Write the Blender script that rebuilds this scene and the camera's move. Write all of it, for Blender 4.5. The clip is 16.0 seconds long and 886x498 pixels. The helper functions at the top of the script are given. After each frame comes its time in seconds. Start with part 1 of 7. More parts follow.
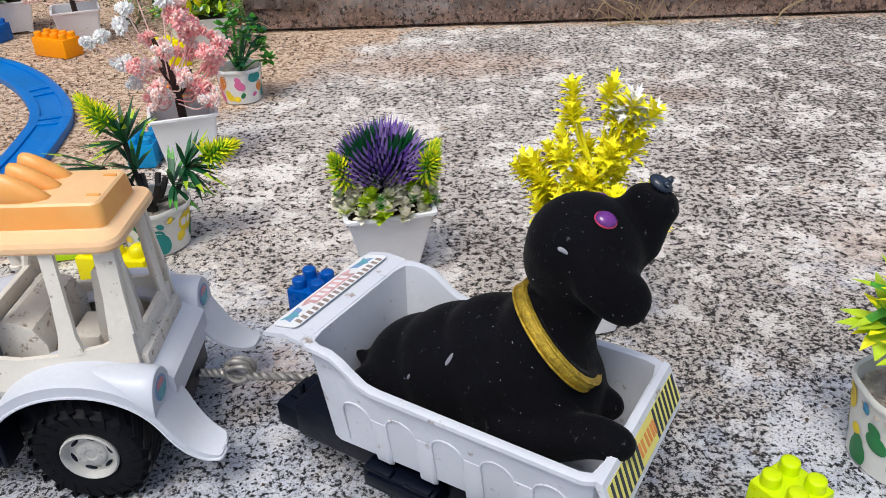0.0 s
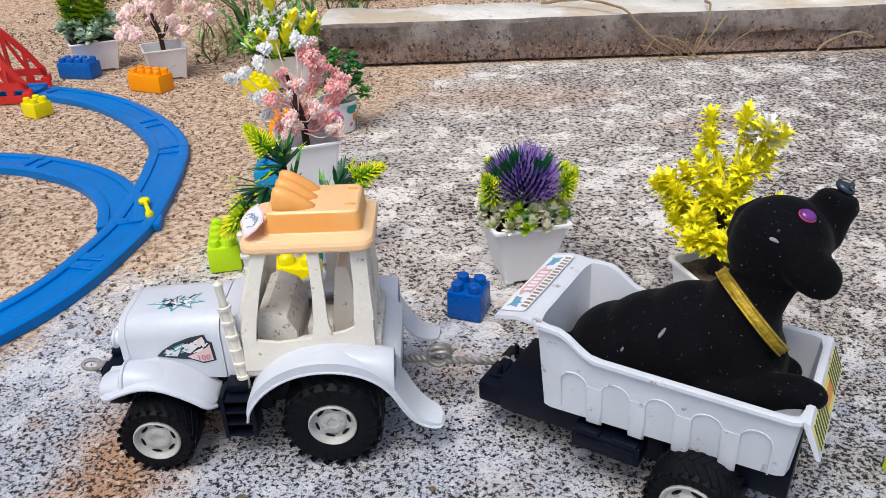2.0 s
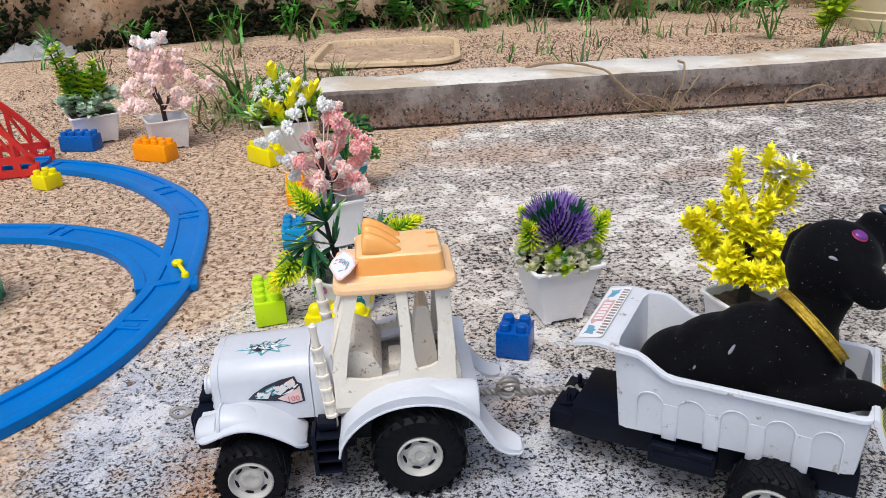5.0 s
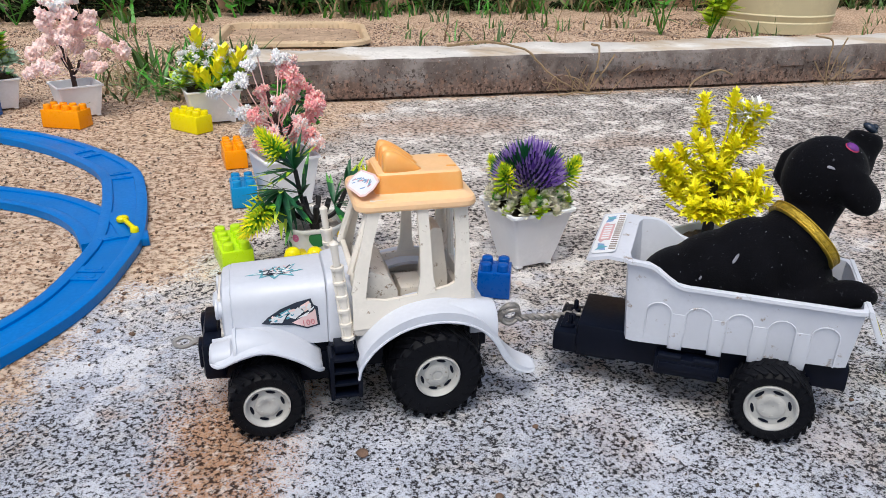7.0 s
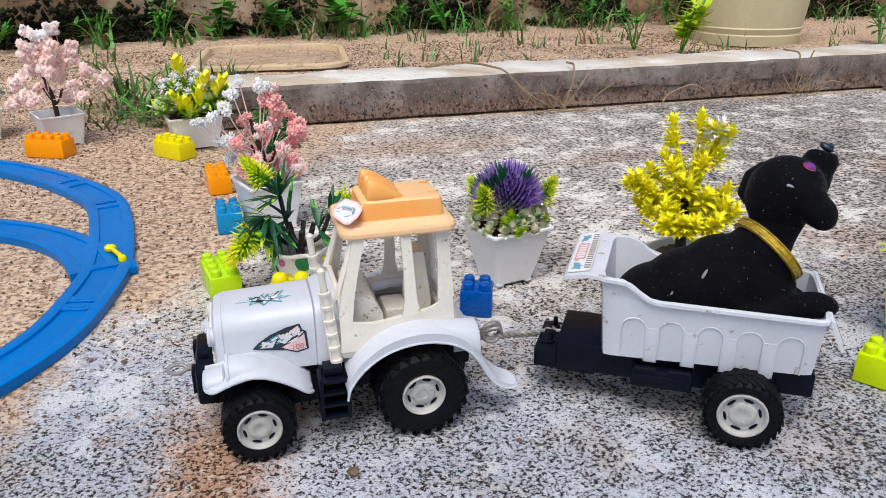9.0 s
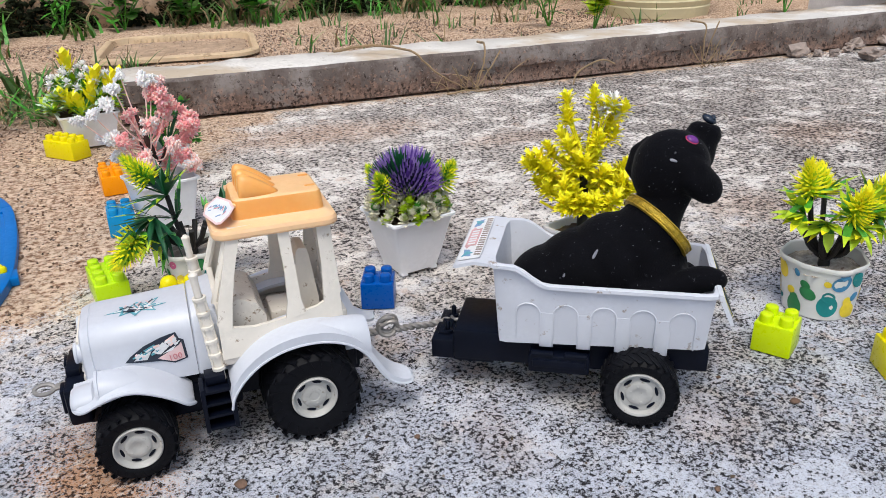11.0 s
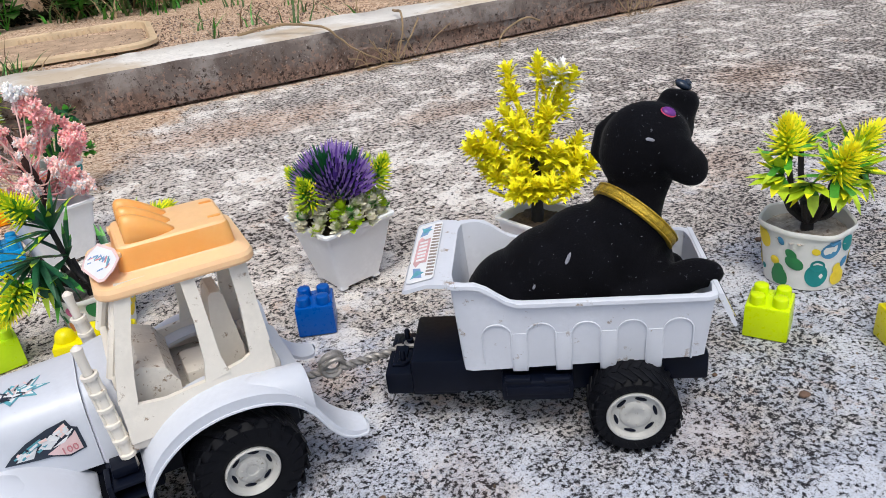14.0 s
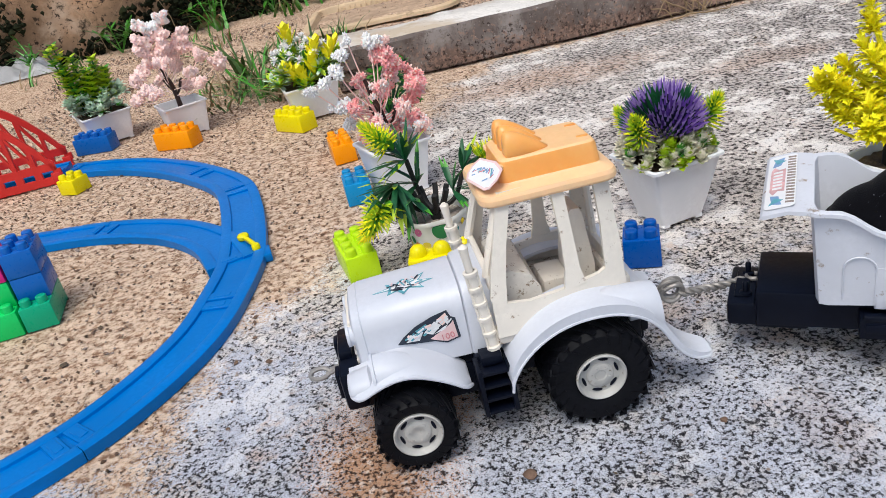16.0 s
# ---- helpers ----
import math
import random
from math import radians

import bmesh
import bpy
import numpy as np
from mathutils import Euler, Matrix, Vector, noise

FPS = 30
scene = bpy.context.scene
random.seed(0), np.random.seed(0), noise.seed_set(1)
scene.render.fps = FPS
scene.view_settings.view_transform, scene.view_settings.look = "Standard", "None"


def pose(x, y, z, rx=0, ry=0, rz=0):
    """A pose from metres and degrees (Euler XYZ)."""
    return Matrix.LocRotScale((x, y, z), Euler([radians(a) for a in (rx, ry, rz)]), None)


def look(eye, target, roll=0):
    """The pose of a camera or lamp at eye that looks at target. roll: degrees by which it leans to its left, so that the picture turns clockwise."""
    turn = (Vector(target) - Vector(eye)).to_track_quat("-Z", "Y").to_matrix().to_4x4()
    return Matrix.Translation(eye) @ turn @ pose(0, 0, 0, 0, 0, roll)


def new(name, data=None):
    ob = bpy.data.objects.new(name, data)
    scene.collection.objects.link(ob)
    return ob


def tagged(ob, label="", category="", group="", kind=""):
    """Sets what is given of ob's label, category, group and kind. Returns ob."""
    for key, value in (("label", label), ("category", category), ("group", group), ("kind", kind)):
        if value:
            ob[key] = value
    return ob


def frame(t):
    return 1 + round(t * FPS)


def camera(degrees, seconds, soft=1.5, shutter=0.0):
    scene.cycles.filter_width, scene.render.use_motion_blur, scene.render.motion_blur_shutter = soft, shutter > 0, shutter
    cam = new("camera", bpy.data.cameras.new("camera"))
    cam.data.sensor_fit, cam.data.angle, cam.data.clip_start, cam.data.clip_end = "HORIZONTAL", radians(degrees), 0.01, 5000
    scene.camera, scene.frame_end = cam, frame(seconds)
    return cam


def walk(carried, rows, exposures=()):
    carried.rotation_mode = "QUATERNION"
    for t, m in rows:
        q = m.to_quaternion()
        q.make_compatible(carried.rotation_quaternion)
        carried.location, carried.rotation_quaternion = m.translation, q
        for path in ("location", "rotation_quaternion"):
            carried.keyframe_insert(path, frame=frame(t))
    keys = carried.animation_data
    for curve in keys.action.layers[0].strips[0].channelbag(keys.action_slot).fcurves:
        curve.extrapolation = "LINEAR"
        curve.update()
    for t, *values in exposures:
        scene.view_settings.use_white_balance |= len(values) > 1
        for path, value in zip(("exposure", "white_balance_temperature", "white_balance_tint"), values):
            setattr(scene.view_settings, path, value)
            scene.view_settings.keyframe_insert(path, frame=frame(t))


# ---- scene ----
cam = camera(59.9, 16.0, soft=0.8)
EXPOSURES = [(0.0, 0.20, 6330, 6)]
PATH = [
    (0, (0.041, 0.044, 0.342), (0.0, 1.77, -0.668), -1.7),
    (0.5, (0.016, 0.019, 0.346), (0.004, 1.752, -0.651), -2.1),
    (1, (-0.042, -0.008, 0.351), (-0.023, 1.734, -0.631), -2.6),
    (1.5, (-0.082, -0.025, 0.368), (-0.083, 1.733, -0.586), -2.0),
    (2, (-0.083, -0.04, 0.37), (-0.109, 1.726, -0.569), -1.8),
    (2.5, (-0.063, -0.044, 0.368), (-0.102, 1.729, -0.557), -1.7),
    (3, (-0.026, -0.032, 0.357), (-0.073, 1.745, -0.559), -2.1),
    (3.5, (-0.036, -0.031, 0.356), (-0.112, 1.753, -0.544), -2.8),
    (4, (-0.069, -0.057, 0.364), (-0.135, 1.755, -0.48), -2.9),
    (4.2, (-0.085, -0.064, 0.386), (-0.14, 1.76, -0.433), -3.2),
    (6.3, (-0.247, -0.09, 0.345), (0.156, 1.714, -0.42), -0.5),
    (6.5, (-0.244, -0.088, 0.342), (0.176, 1.715, -0.414), -0.7),
    (7, (-0.263, -0.095, 0.325), (0.142, 1.699, -0.461), 0.8),
    (7.5, (-0.261, -0.1, 0.335), (0.098, 1.684, -0.494), 0.7),
    (8, (-0.254, -0.116, 0.355), (0.106, 1.672, -0.464), 0.1),
    (8.2, (-0.267, -0.124, 0.339), (0.144, 1.686, -0.406), 0.8),
    (10.3, (-0.256, -0.09, 0.345), (0.259, 1.68, -0.432), -2.0),
    (10.5, (-0.251, -0.095, 0.346), (0.291, 1.665, -0.434), -1.8),
    (11, (-0.224, -0.102, 0.336), (0.373, 1.634, -0.458), -1.6),
    (11.5, (-0.217, -0.087, 0.35), (0.393, 1.649, -0.436), -2.3),
    (12, (-0.22, -0.07, 0.341), (0.384, 1.658, -0.464), -2.6),
    (12.5, (-0.194, -0.033, 0.325), (0.444, 1.663, -0.521), -2.5),
    (13, (-0.185, 0.001, 0.315), (0.468, 1.680, -0.552), -4.2),
    (13.5, (-0.179, -0.007, 0.326), (0.524, 1.649, -0.550), -5.3),
    (14, (-0.193, -0.010, 0.328), (0.534, 1.632, -0.552), -6.0),
    (14.5, (-0.217, -0.009, 0.318), (0.461, 1.647, -0.575), -7.1),
    (15, (-0.236, -0.009, 0.310), (0.288, 1.694, -0.599), -8.7),
    (15.5, (-0.246, -0.009, 0.304), (0.081, 1.753, -0.585), -10.5),
    (16, (-0.259, -0.027, 0.323), (-0.182, 1.776, -0.540), -12.2),
]
walk(cam, [(t, look(eye, target, roll)) for t, eye, target, roll in PATH], exposures=EXPOSURES)

# ---- light ----
world = bpy.data.worlds.new("overcast_sky")
scene.world = world
world.use_nodes = True
wn = world.node_tree
sky = wn.nodes.new("ShaderNodeTexSky")
sky.sky_type = "NISHITA"
sky.sun_disc = False
sky.sun_elevation, sky.sun_rotation = radians(64), radians(205)
sky.air_density, sky.dust_density, sky.ozone_density = 1.0, 4.0, 1.0
back = wn.nodes["Background"]
back.inputs["Strength"].default_value = 0.13
wn.links.new(sky.outputs["Color"], back.inputs["Color"])
sun = new("sun", bpy.data.lights.new("sun", "SUN"))
sun.data.energy, sun.data.angle, sun.data.color = 1.5, radians(28), (1.0, 0.97, 0.93)
sun.matrix_world = look((-0.8, -1.2, 4.0), (0, 0.5, 0))


# ---- materials ----
def surface(name, color, rough=0.5, metal=0.0, vary=0.12, coarse=18.0, fine=160.0, bump=0.15, dirt=None, dirt_at=0.62, dirt_scale=60.0,
            other=None, other_at=0.55, spec=0.5, translucent=0.0, sheen=0.0):
    """A painted, moulded or natural surface: base colour varied at two scales, fine relief, and dirt in spots."""
    m = bpy.data.materials.new(name)
    m.use_nodes = True
    nt = m.node_tree
    b = nt.nodes["Principled BSDF"]
    co = nt.nodes.new("ShaderNodeTexCoord")

    def noise_at(scale, detail=3.0, rough_=0.6):
        n = nt.nodes.new("ShaderNodeTexNoise")
        n.inputs["Scale"].default_value, n.inputs["Detail"].default_value, n.inputs["Roughness"].default_value = scale, detail, rough_
        nt.links.new(co.outputs["Object"], n.inputs["Vector"])
        return n.outputs["Fac"]

    def ramp(fac, a, z):
        r = nt.nodes.new("ShaderNodeMapRange")
        r.inputs["From Min"].default_value, r.inputs["From Max"].default_value = a, z
        nt.links.new(fac, r.inputs["Value"])
        return r.outputs["Result"]

    def mix(fac, a, z):
        x = nt.nodes.new("ShaderNodeMix")
        x.data_type = "RGBA"
        for socket, v in ((x.inputs["Factor"], fac), (x.inputs["A"], a), (x.inputs["B"], z)):
            if isinstance(v, (tuple, list)):
                socket.default_value = (*v[:3], 1)
            elif isinstance(v, float):
                socket.default_value = v
            else:
                nt.links.new(v, socket)
        return x.outputs["Result"]

    dark = tuple(c * (1 - 1.6 * vary) for c in color)
    light = tuple(min(1.0, c * (1 + vary)) for c in color)
    out = mix(ramp(noise_at(coarse), 0.35, 0.65), dark, light)
    fine_noise = noise_at(fine)
    out = mix(ramp(fine_noise, 0.3, 0.75), out, tuple(c * (1 - vary) for c in color))
    if other:
        out = mix(ramp(noise_at(coarse * 0.7, 5.0), other_at - 0.05, other_at + 0.08), out, other)
    if dirt:
        out = mix(ramp(noise_at(dirt_scale, 6.0, 0.7), dirt_at, dirt_at + 0.08), out, dirt)
    nt.links.new(out, b.inputs["Base Color"])
    b.inputs["Metallic"].default_value = metal
    b.inputs["Specular IOR Level"].default_value = spec
    nt.links.new(ramp(fine_noise, 0.0, 1.0), (rr := nt.nodes.new("ShaderNodeMapRange")).inputs["Value"])
    rr.inputs["To Min"].default_value, rr.inputs["To Max"].default_value = max(0.03, rough - 0.12), min(1.0, rough + 0.12)
    nt.links.new(rr.outputs["Result"], b.inputs["Roughness"])
    if translucent:
        b.inputs["Subsurface Weight"].default_value = translucent
        b.inputs["Subsurface Radius"].default_value = (0.004, 0.003, 0.002)
    if sheen:
        b.inputs["Sheen Weight"].default_value, b.inputs["Sheen Roughness"].default_value = sheen, 0.4
    if bump:
        bp = nt.nodes.new("ShaderNodeBump")
        bp.inputs["Strength"].default_value, bp.inputs["Distance"].default_value = bump, 0.001
        nt.links.new(fine_noise, bp.inputs["Height"])
        nt.links.new(bp.outputs["Normal"], b.inputs["Normal"])
    return m


def ground_surface():
    """Weathered concrete, whitish with dark pitted grains, running out into sandy soil with rust-brown stains."""
    m = bpy.data.materials.new("ground")
    m.use_nodes = True
    nt = m.node_tree
    b = nt.nodes["Principled BSDF"]
    co = nt.nodes.new("ShaderNodeTexCoord").outputs["Object"]
    sep = nt.nodes.new("ShaderNodeSeparateXYZ")
    nt.links.new(co, sep.inputs[0])

    def noise_at(scale, detail=3.0, rough_=0.6, dist=0.0):
        n = nt.nodes.new("ShaderNodeTexNoise")
        n.inputs["Scale"].default_value, n.inputs["Detail"].default_value, n.inputs["Roughness"].default_value = scale, detail, rough_
        n.inputs["Distortion"].default_value = dist
        nt.links.new(co, n.inputs["Vector"])
        return n.outputs["Fac"]

    def calc(op, *v):
        x = nt.nodes.new("ShaderNodeMath")
        x.operation = op
        for socket, a in zip(x.inputs, v):
            if isinstance(a, (int, float)):
                socket.default_value = a
            else:
                nt.links.new(a, socket)
        return x.outputs[0]

    def ramp(fac, a, z, lo=0.0, hi=1.0):
        r = nt.nodes.new("ShaderNodeMapRange")
        for k, v in (("From Min", a), ("From Max", z), ("To Min", lo), ("To Max", hi)):
            if isinstance(v, (int, float)):
                r.inputs[k].default_value = v
            else:
                nt.links.new(v, r.inputs[k])
        nt.links.new(fac, r.inputs["Value"])
        return r.outputs["Result"]

    def mix(fac, a, z):
        x = nt.nodes.new("ShaderNodeMix")
        x.data_type = "RGBA"
        for socket, v in ((x.inputs["Factor"], fac), (x.inputs["A"], a), (x.inputs["B"], z)):
            if isinstance(v, tuple):
                socket.default_value = (*v, 1)
            else:
                nt.links.new(v, socket)
        return x.outputs["Result"]

    big, mid, small = noise_at(2.3, 3), noise_at(9.0, 4, 0.65), noise_at(42.0, 4, 0.7)
    grain, fine, fine2, hair = noise_at(150.0, 2, 0.6), noise_at(500.0, 2, 0.5), noise_at(800.0, 2, 0.55), noise_at(1700.0, 1, 0.5)
    # Concrete: pale laitance, grey worn places, dark open pores that are thicker where it is worn.
    worn = calc("ADD", calc("MULTIPLY", big, 0.42), calc("ADD", calc("MULTIPLY", mid, 0.54), calc("MULTIPLY", small, 0.58)))
    # More worn in x away from the sand; y lightens the far slab.
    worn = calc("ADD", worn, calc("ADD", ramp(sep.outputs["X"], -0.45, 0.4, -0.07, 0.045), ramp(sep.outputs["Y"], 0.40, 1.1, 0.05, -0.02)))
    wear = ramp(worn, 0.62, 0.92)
    far_side = ramp(sep.outputs["Y"], 0.38, 0.75)
    # Open pores, finer on the near slab and coarser where it is weathered towards the kerb.
    coarse_grain = mix(far_side, noise_at(330.0, 4, 0.72), noise_at(170.0, 4, 0.74))
    flake_noise = noise_at(24.0, 6, 0.72)
    flake = ramp(calc("ADD", flake_noise, calc("MULTIPLY", calc("SUBTRACT", mid, 0.5), -0.5)), 0.545, 0.575)
    pore_at = calc("ADD", ramp(wear, 0.0, 1.0, 0.560, 0.508), calc("MULTIPLY", flake, 0.045))
    pore_at = calc("ADD", pore_at, calc("MULTIPLY", calc("SUBTRACT", noise_at(70.0, 3, 0.6), 0.5), -0.07))
    pore_at = calc("ADD", pore_at, calc("ADD", ramp(far_side, 0.0, 1.0, -0.012, -0.014), ramp(sep.outputs["X"], 0.15, 0.7, 0.0, -0.016)))
    pores = ramp(coarse_grain, calc("ADD", pore_at, -0.022), calc("ADD", pore_at, 0.050))
    pores2 = ramp(fine2, calc("ADD", pore_at, -0.02), calc("ADD", pore_at, 0.07))
    cool = mix(ramp(small, 0.35, 0.65), (0.485, 0.507, 0.59), (0.60, 0.628, 0.71))
    warm = mix(ramp(small, 0.35, 0.65), (0.62, 0.545, 0.485), (0.77, 0.70, 0.635))
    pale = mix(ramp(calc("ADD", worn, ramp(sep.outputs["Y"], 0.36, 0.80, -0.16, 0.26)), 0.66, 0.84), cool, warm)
    pale = mix(ramp(hair, 0.42, 0.30, 0.0, 0.6), pale, (0.80, 0.79, 0.79))
    pale = mix(ramp(fine, 0.50, 0.68, 0.0, 0.55), pale, (0.34, 0.325, 0.325))
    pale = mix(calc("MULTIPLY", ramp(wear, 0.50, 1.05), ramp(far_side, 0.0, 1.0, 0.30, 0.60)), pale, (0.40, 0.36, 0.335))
    pale = mix(calc("MULTIPLY", flake, ramp(sep.outputs["Y"], 0.45, 0.8, 0.45, 0.75)), pale, mix(ramp(sep.outputs["Y"], 0.25, 0.6), (0.63, 0.645, 0.70), (0.86, 0.815, 0.765)))
    # Faint rusty freckles.
    pale = mix(ramp(noise_at(17.0, 5, 0.75), 0.58, 0.68, 0.0, 0.6), pale, (0.56, 0.38, 0.27))
    dark = mix(ramp(hair, 0.40, 0.62), (0.012, 0.012, 0.016), mix(far_side, (0.050, 0.047, 0.050), (0.075, 0.055, 0.045)))
    def spot(x, y, rx, ry, reach):
        dx, dy = calc("DIVIDE", calc("SUBTRACT", sep.outputs["X"], x), rx), calc("DIVIDE", calc("SUBTRACT", sep.outputs["Y"], y), ry)
        d = calc("SQRT", calc("ADD", calc("MULTIPLY", dx, dx), calc("MULTIPLY", dy, dy)))
        d = calc("ADD", d, calc("MULTIPLY", calc("SUBTRACT", noise_at(22.0, 5, 0.75), 0.5), 1.7))
        d = calc("ADD", d, calc("MULTIPLY", calc("SUBTRACT", fine2, 0.5), 3.0))
        return ramp(d, 1.15, 0.55, 0.0, reach)

    # Rust-brown spills on the slab, with dark grains left standing in them.
    rust = calc("MAXIMUM", spot(-0.311, 0.340, 0.042, 0.095, 0.95), spot(-0.275, 0.425, 0.032, 0.045, 0.95))
    for x, y, rx, ry, reach in ((0.0, 1.18, 0.20, 0.07, 0.55), (0.75, 0.85, 0.10, 0.07, 0.4), (-0.09, 0.46, 0.04, 0.03, 0.3), (-0.045, 0.30, 0.022, 0.04, 0.2), (0.10, 0.27, 0.03, 0.035, 0.2), (0.42, 0.62, 0.06, 0.05, 0.35), (0.30, 1.02, 0.10, 0.04, 0.35)):
        rust = calc("MAXIMUM", rust, spot(x, y, rx, ry, reach))
    spill = mix(ramp(fine2, 0.40, 0.60), (0.42, 0.205, 0.10), (0.66, 0.44, 0.29))
    spill = mix(ramp(grain, 0.54, 0.62, 0.0, 0.8), spill, (0.72, 0.62, 0.54))
    pale = mix(rust, pale, spill)
    stone = mix(calc("MULTIPLY", pores2, 0.42), pale, mix(rust, (0.12, 0.11, 0.112), (0.20, 0.09, 0.045)))
    stone = mix(calc("MAXIMUM", pores, calc("MULTIPLY", rust, ramp(coarse_grain, 0.535, 0.56))), stone, mix(rust, dark, (0.055, 0.028, 0.018)))
    # Sandy soil with coarse brown grains.
    sand = mix(ramp(mid, 0.3, 0.7), (0.51, 0.335, 0.22), (0.66, 0.47, 0.325))
    sand = mix(ramp(fine2, 0.46, 0.60), sand, (0.68, 0.52, 0.39))
    sand = mix(ramp(coarse_grain, 0.53, 0.57), sand, (0.20, 0.11, 0.065))
    sand = mix(ramp(coarse_grain, 0.60, 0.63), sand, (0.12, 0.065, 0.042))
    sand = mix(ramp(fine2, 0.61, 0.68), sand, (0.17, 0.10, 0.065))
    sand = mix(ramp(small, 0.40, 0.56, 0.55, 0.0), sand, (0.24, 0.145, 0.09))
    lumps = noise_at(130.0, 4, 0.72)
    sand = mix(ramp(lumps, 0.50, 0.42, 0.0, 0.75), sand, (0.74, 0.58, 0.44))
    sand = mix(ramp(noise_at(75.0, 3, 0.6), 0.52, 0.62, 0.0, 0.7), sand, (0.74, 0.575, 0.43))
    sand = mix(ramp(lumps, 0.555, 0.59, 0.0, 0.8), sand, (0.24, 0.125, 0.07))
    # Soil lies beyond a wavering line, and along the kerb.
    line = calc("ADD", calc("ADD", ramp(sep.outputs["Y"], 0.45, 1.35, -0.46, -0.08), calc("MULTIPLY", calc("SUBTRACT", noise_at(5.0, 5, 0.65), 0.5), 0.5)), 0.0)
    soil = ramp(calc("SUBTRACT", line, sep.outputs["X"]), -0.06, 0.07)
    near_edge = ramp(calc("ADD", sep.outputs["Y"], calc("MULTIPLY", calc("SUBTRACT", mid, 0.5), 0.25)), 0.36, 0.47)
    soil = calc("MULTIPLY", soil, near_edge)
    kerb_soil = ramp(calc("ADD", calc("SUBTRACT", sep.outputs["Y"], calc("MULTIPLY", sep.outputs["X"], 0.03)), calc("MULTIPLY", calc("SUBTRACT", small, 0.5), 0.22)), 1.335, 1.43)
    soil = calc("MAXIMUM", soil, kerb_soil)
    soil = ramp(calc("ADD", soil, calc("MULTIPLY", calc("SUBTRACT", fine, 0.5), 1.1)), 0.35, 0.65)
    out = mix(soil, stone, sand)

    nt.links.new(out, b.inputs["Base Color"])
    b.inputs["Roughness"].default_value, b.inputs["Specular IOR Level"].default_value = 0.92, 0.2
    high = calc("SUBTRACT", calc("ADD", calc("MULTIPLY", coarse_grain, 1.0), calc("MULTIPLY", small, 0.7)), calc("MULTIPLY", pores, 0.5))
    bp = nt.nodes.new("ShaderNodeBump")
    bp.inputs["Strength"].default_value, bp.inputs["Distance"].default_value = 0.7, 0.0022
    nt.links.new(high, bp.inputs["Height"])
    nt.links.new(bp.outputs["Normal"], b.inputs["Normal"])
    return m


def kerb_surface():
    """Grey cast concrete with long broken patches of dark red-brown pitted grain, fine pits and hair cracks."""
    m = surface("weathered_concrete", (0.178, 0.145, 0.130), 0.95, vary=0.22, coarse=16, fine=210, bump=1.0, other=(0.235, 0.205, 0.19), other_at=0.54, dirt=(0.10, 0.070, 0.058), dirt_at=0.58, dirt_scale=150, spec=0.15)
    nt = m.node_tree
    b = nt.nodes["Principled BSDF"]
    co = nt.nodes.new("ShaderNodeTexCoord")
    mp = nt.nodes.new("ShaderNodeMapping")
    mp.inputs["Scale"].default_value = (0.8, 1.0, 0.7)
    nt.links.new(co.outputs["Object"], mp.inputs["Vector"])

    sep = nt.nodes.new("ShaderNodeSeparateXYZ")
    nt.links.new(co.outputs["Object"], sep.inputs[0])

    def layer(scale, detail, rough_, a, z, color, vec, top, low=0.0):
        """One colour over the last where its noise is high; low > 0 keeps it mostly to the broken lower courses."""
        n = nt.nodes.new("ShaderNodeTexNoise")
        n.inputs["Scale"].default_value, n.inputs["Detail"].default_value, n.inputs["Roughness"].default_value = scale, detail, rough_
        nt.links.new(vec, n.inputs["Vector"])
        fac = n.outputs["Fac"]
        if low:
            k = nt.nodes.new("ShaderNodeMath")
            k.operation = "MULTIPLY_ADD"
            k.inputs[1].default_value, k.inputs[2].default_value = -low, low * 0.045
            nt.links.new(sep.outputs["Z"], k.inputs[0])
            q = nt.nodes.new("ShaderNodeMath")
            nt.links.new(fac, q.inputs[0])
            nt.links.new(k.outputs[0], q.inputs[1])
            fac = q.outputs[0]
        r = nt.nodes.new("ShaderNodeMapRange")
        r.inputs["From Min"].default_value, r.inputs["From Max"].default_value, r.inputs["To Max"].default_value = a, z, top
        nt.links.new(fac, r.inputs["Value"])
        x = nt.nodes.new("ShaderNodeMix")
        x.data_type = "RGBA"
        nt.links.new(r.outputs["Result"], x.inputs["Factor"])
        nt.links.new(b.inputs["Base Color"].links[0].from_socket, x.inputs["A"])
        x.inputs["B"].default_value = (*color, 1)
        nt.links.new(x.outputs["Result"], b.inputs["Base Color"])

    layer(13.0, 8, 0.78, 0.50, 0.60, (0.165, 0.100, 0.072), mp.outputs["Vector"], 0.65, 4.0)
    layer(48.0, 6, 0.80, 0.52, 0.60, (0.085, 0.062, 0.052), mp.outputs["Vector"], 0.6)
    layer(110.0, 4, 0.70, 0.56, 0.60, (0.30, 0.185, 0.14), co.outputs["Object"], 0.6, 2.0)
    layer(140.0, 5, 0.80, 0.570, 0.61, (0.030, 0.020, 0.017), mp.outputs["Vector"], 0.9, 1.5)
    layer(150.0, 4, 0.75, 0.62, 0.66, (0.42, 0.38, 0.35), co.outputs["Object"], 0.7)
    return m


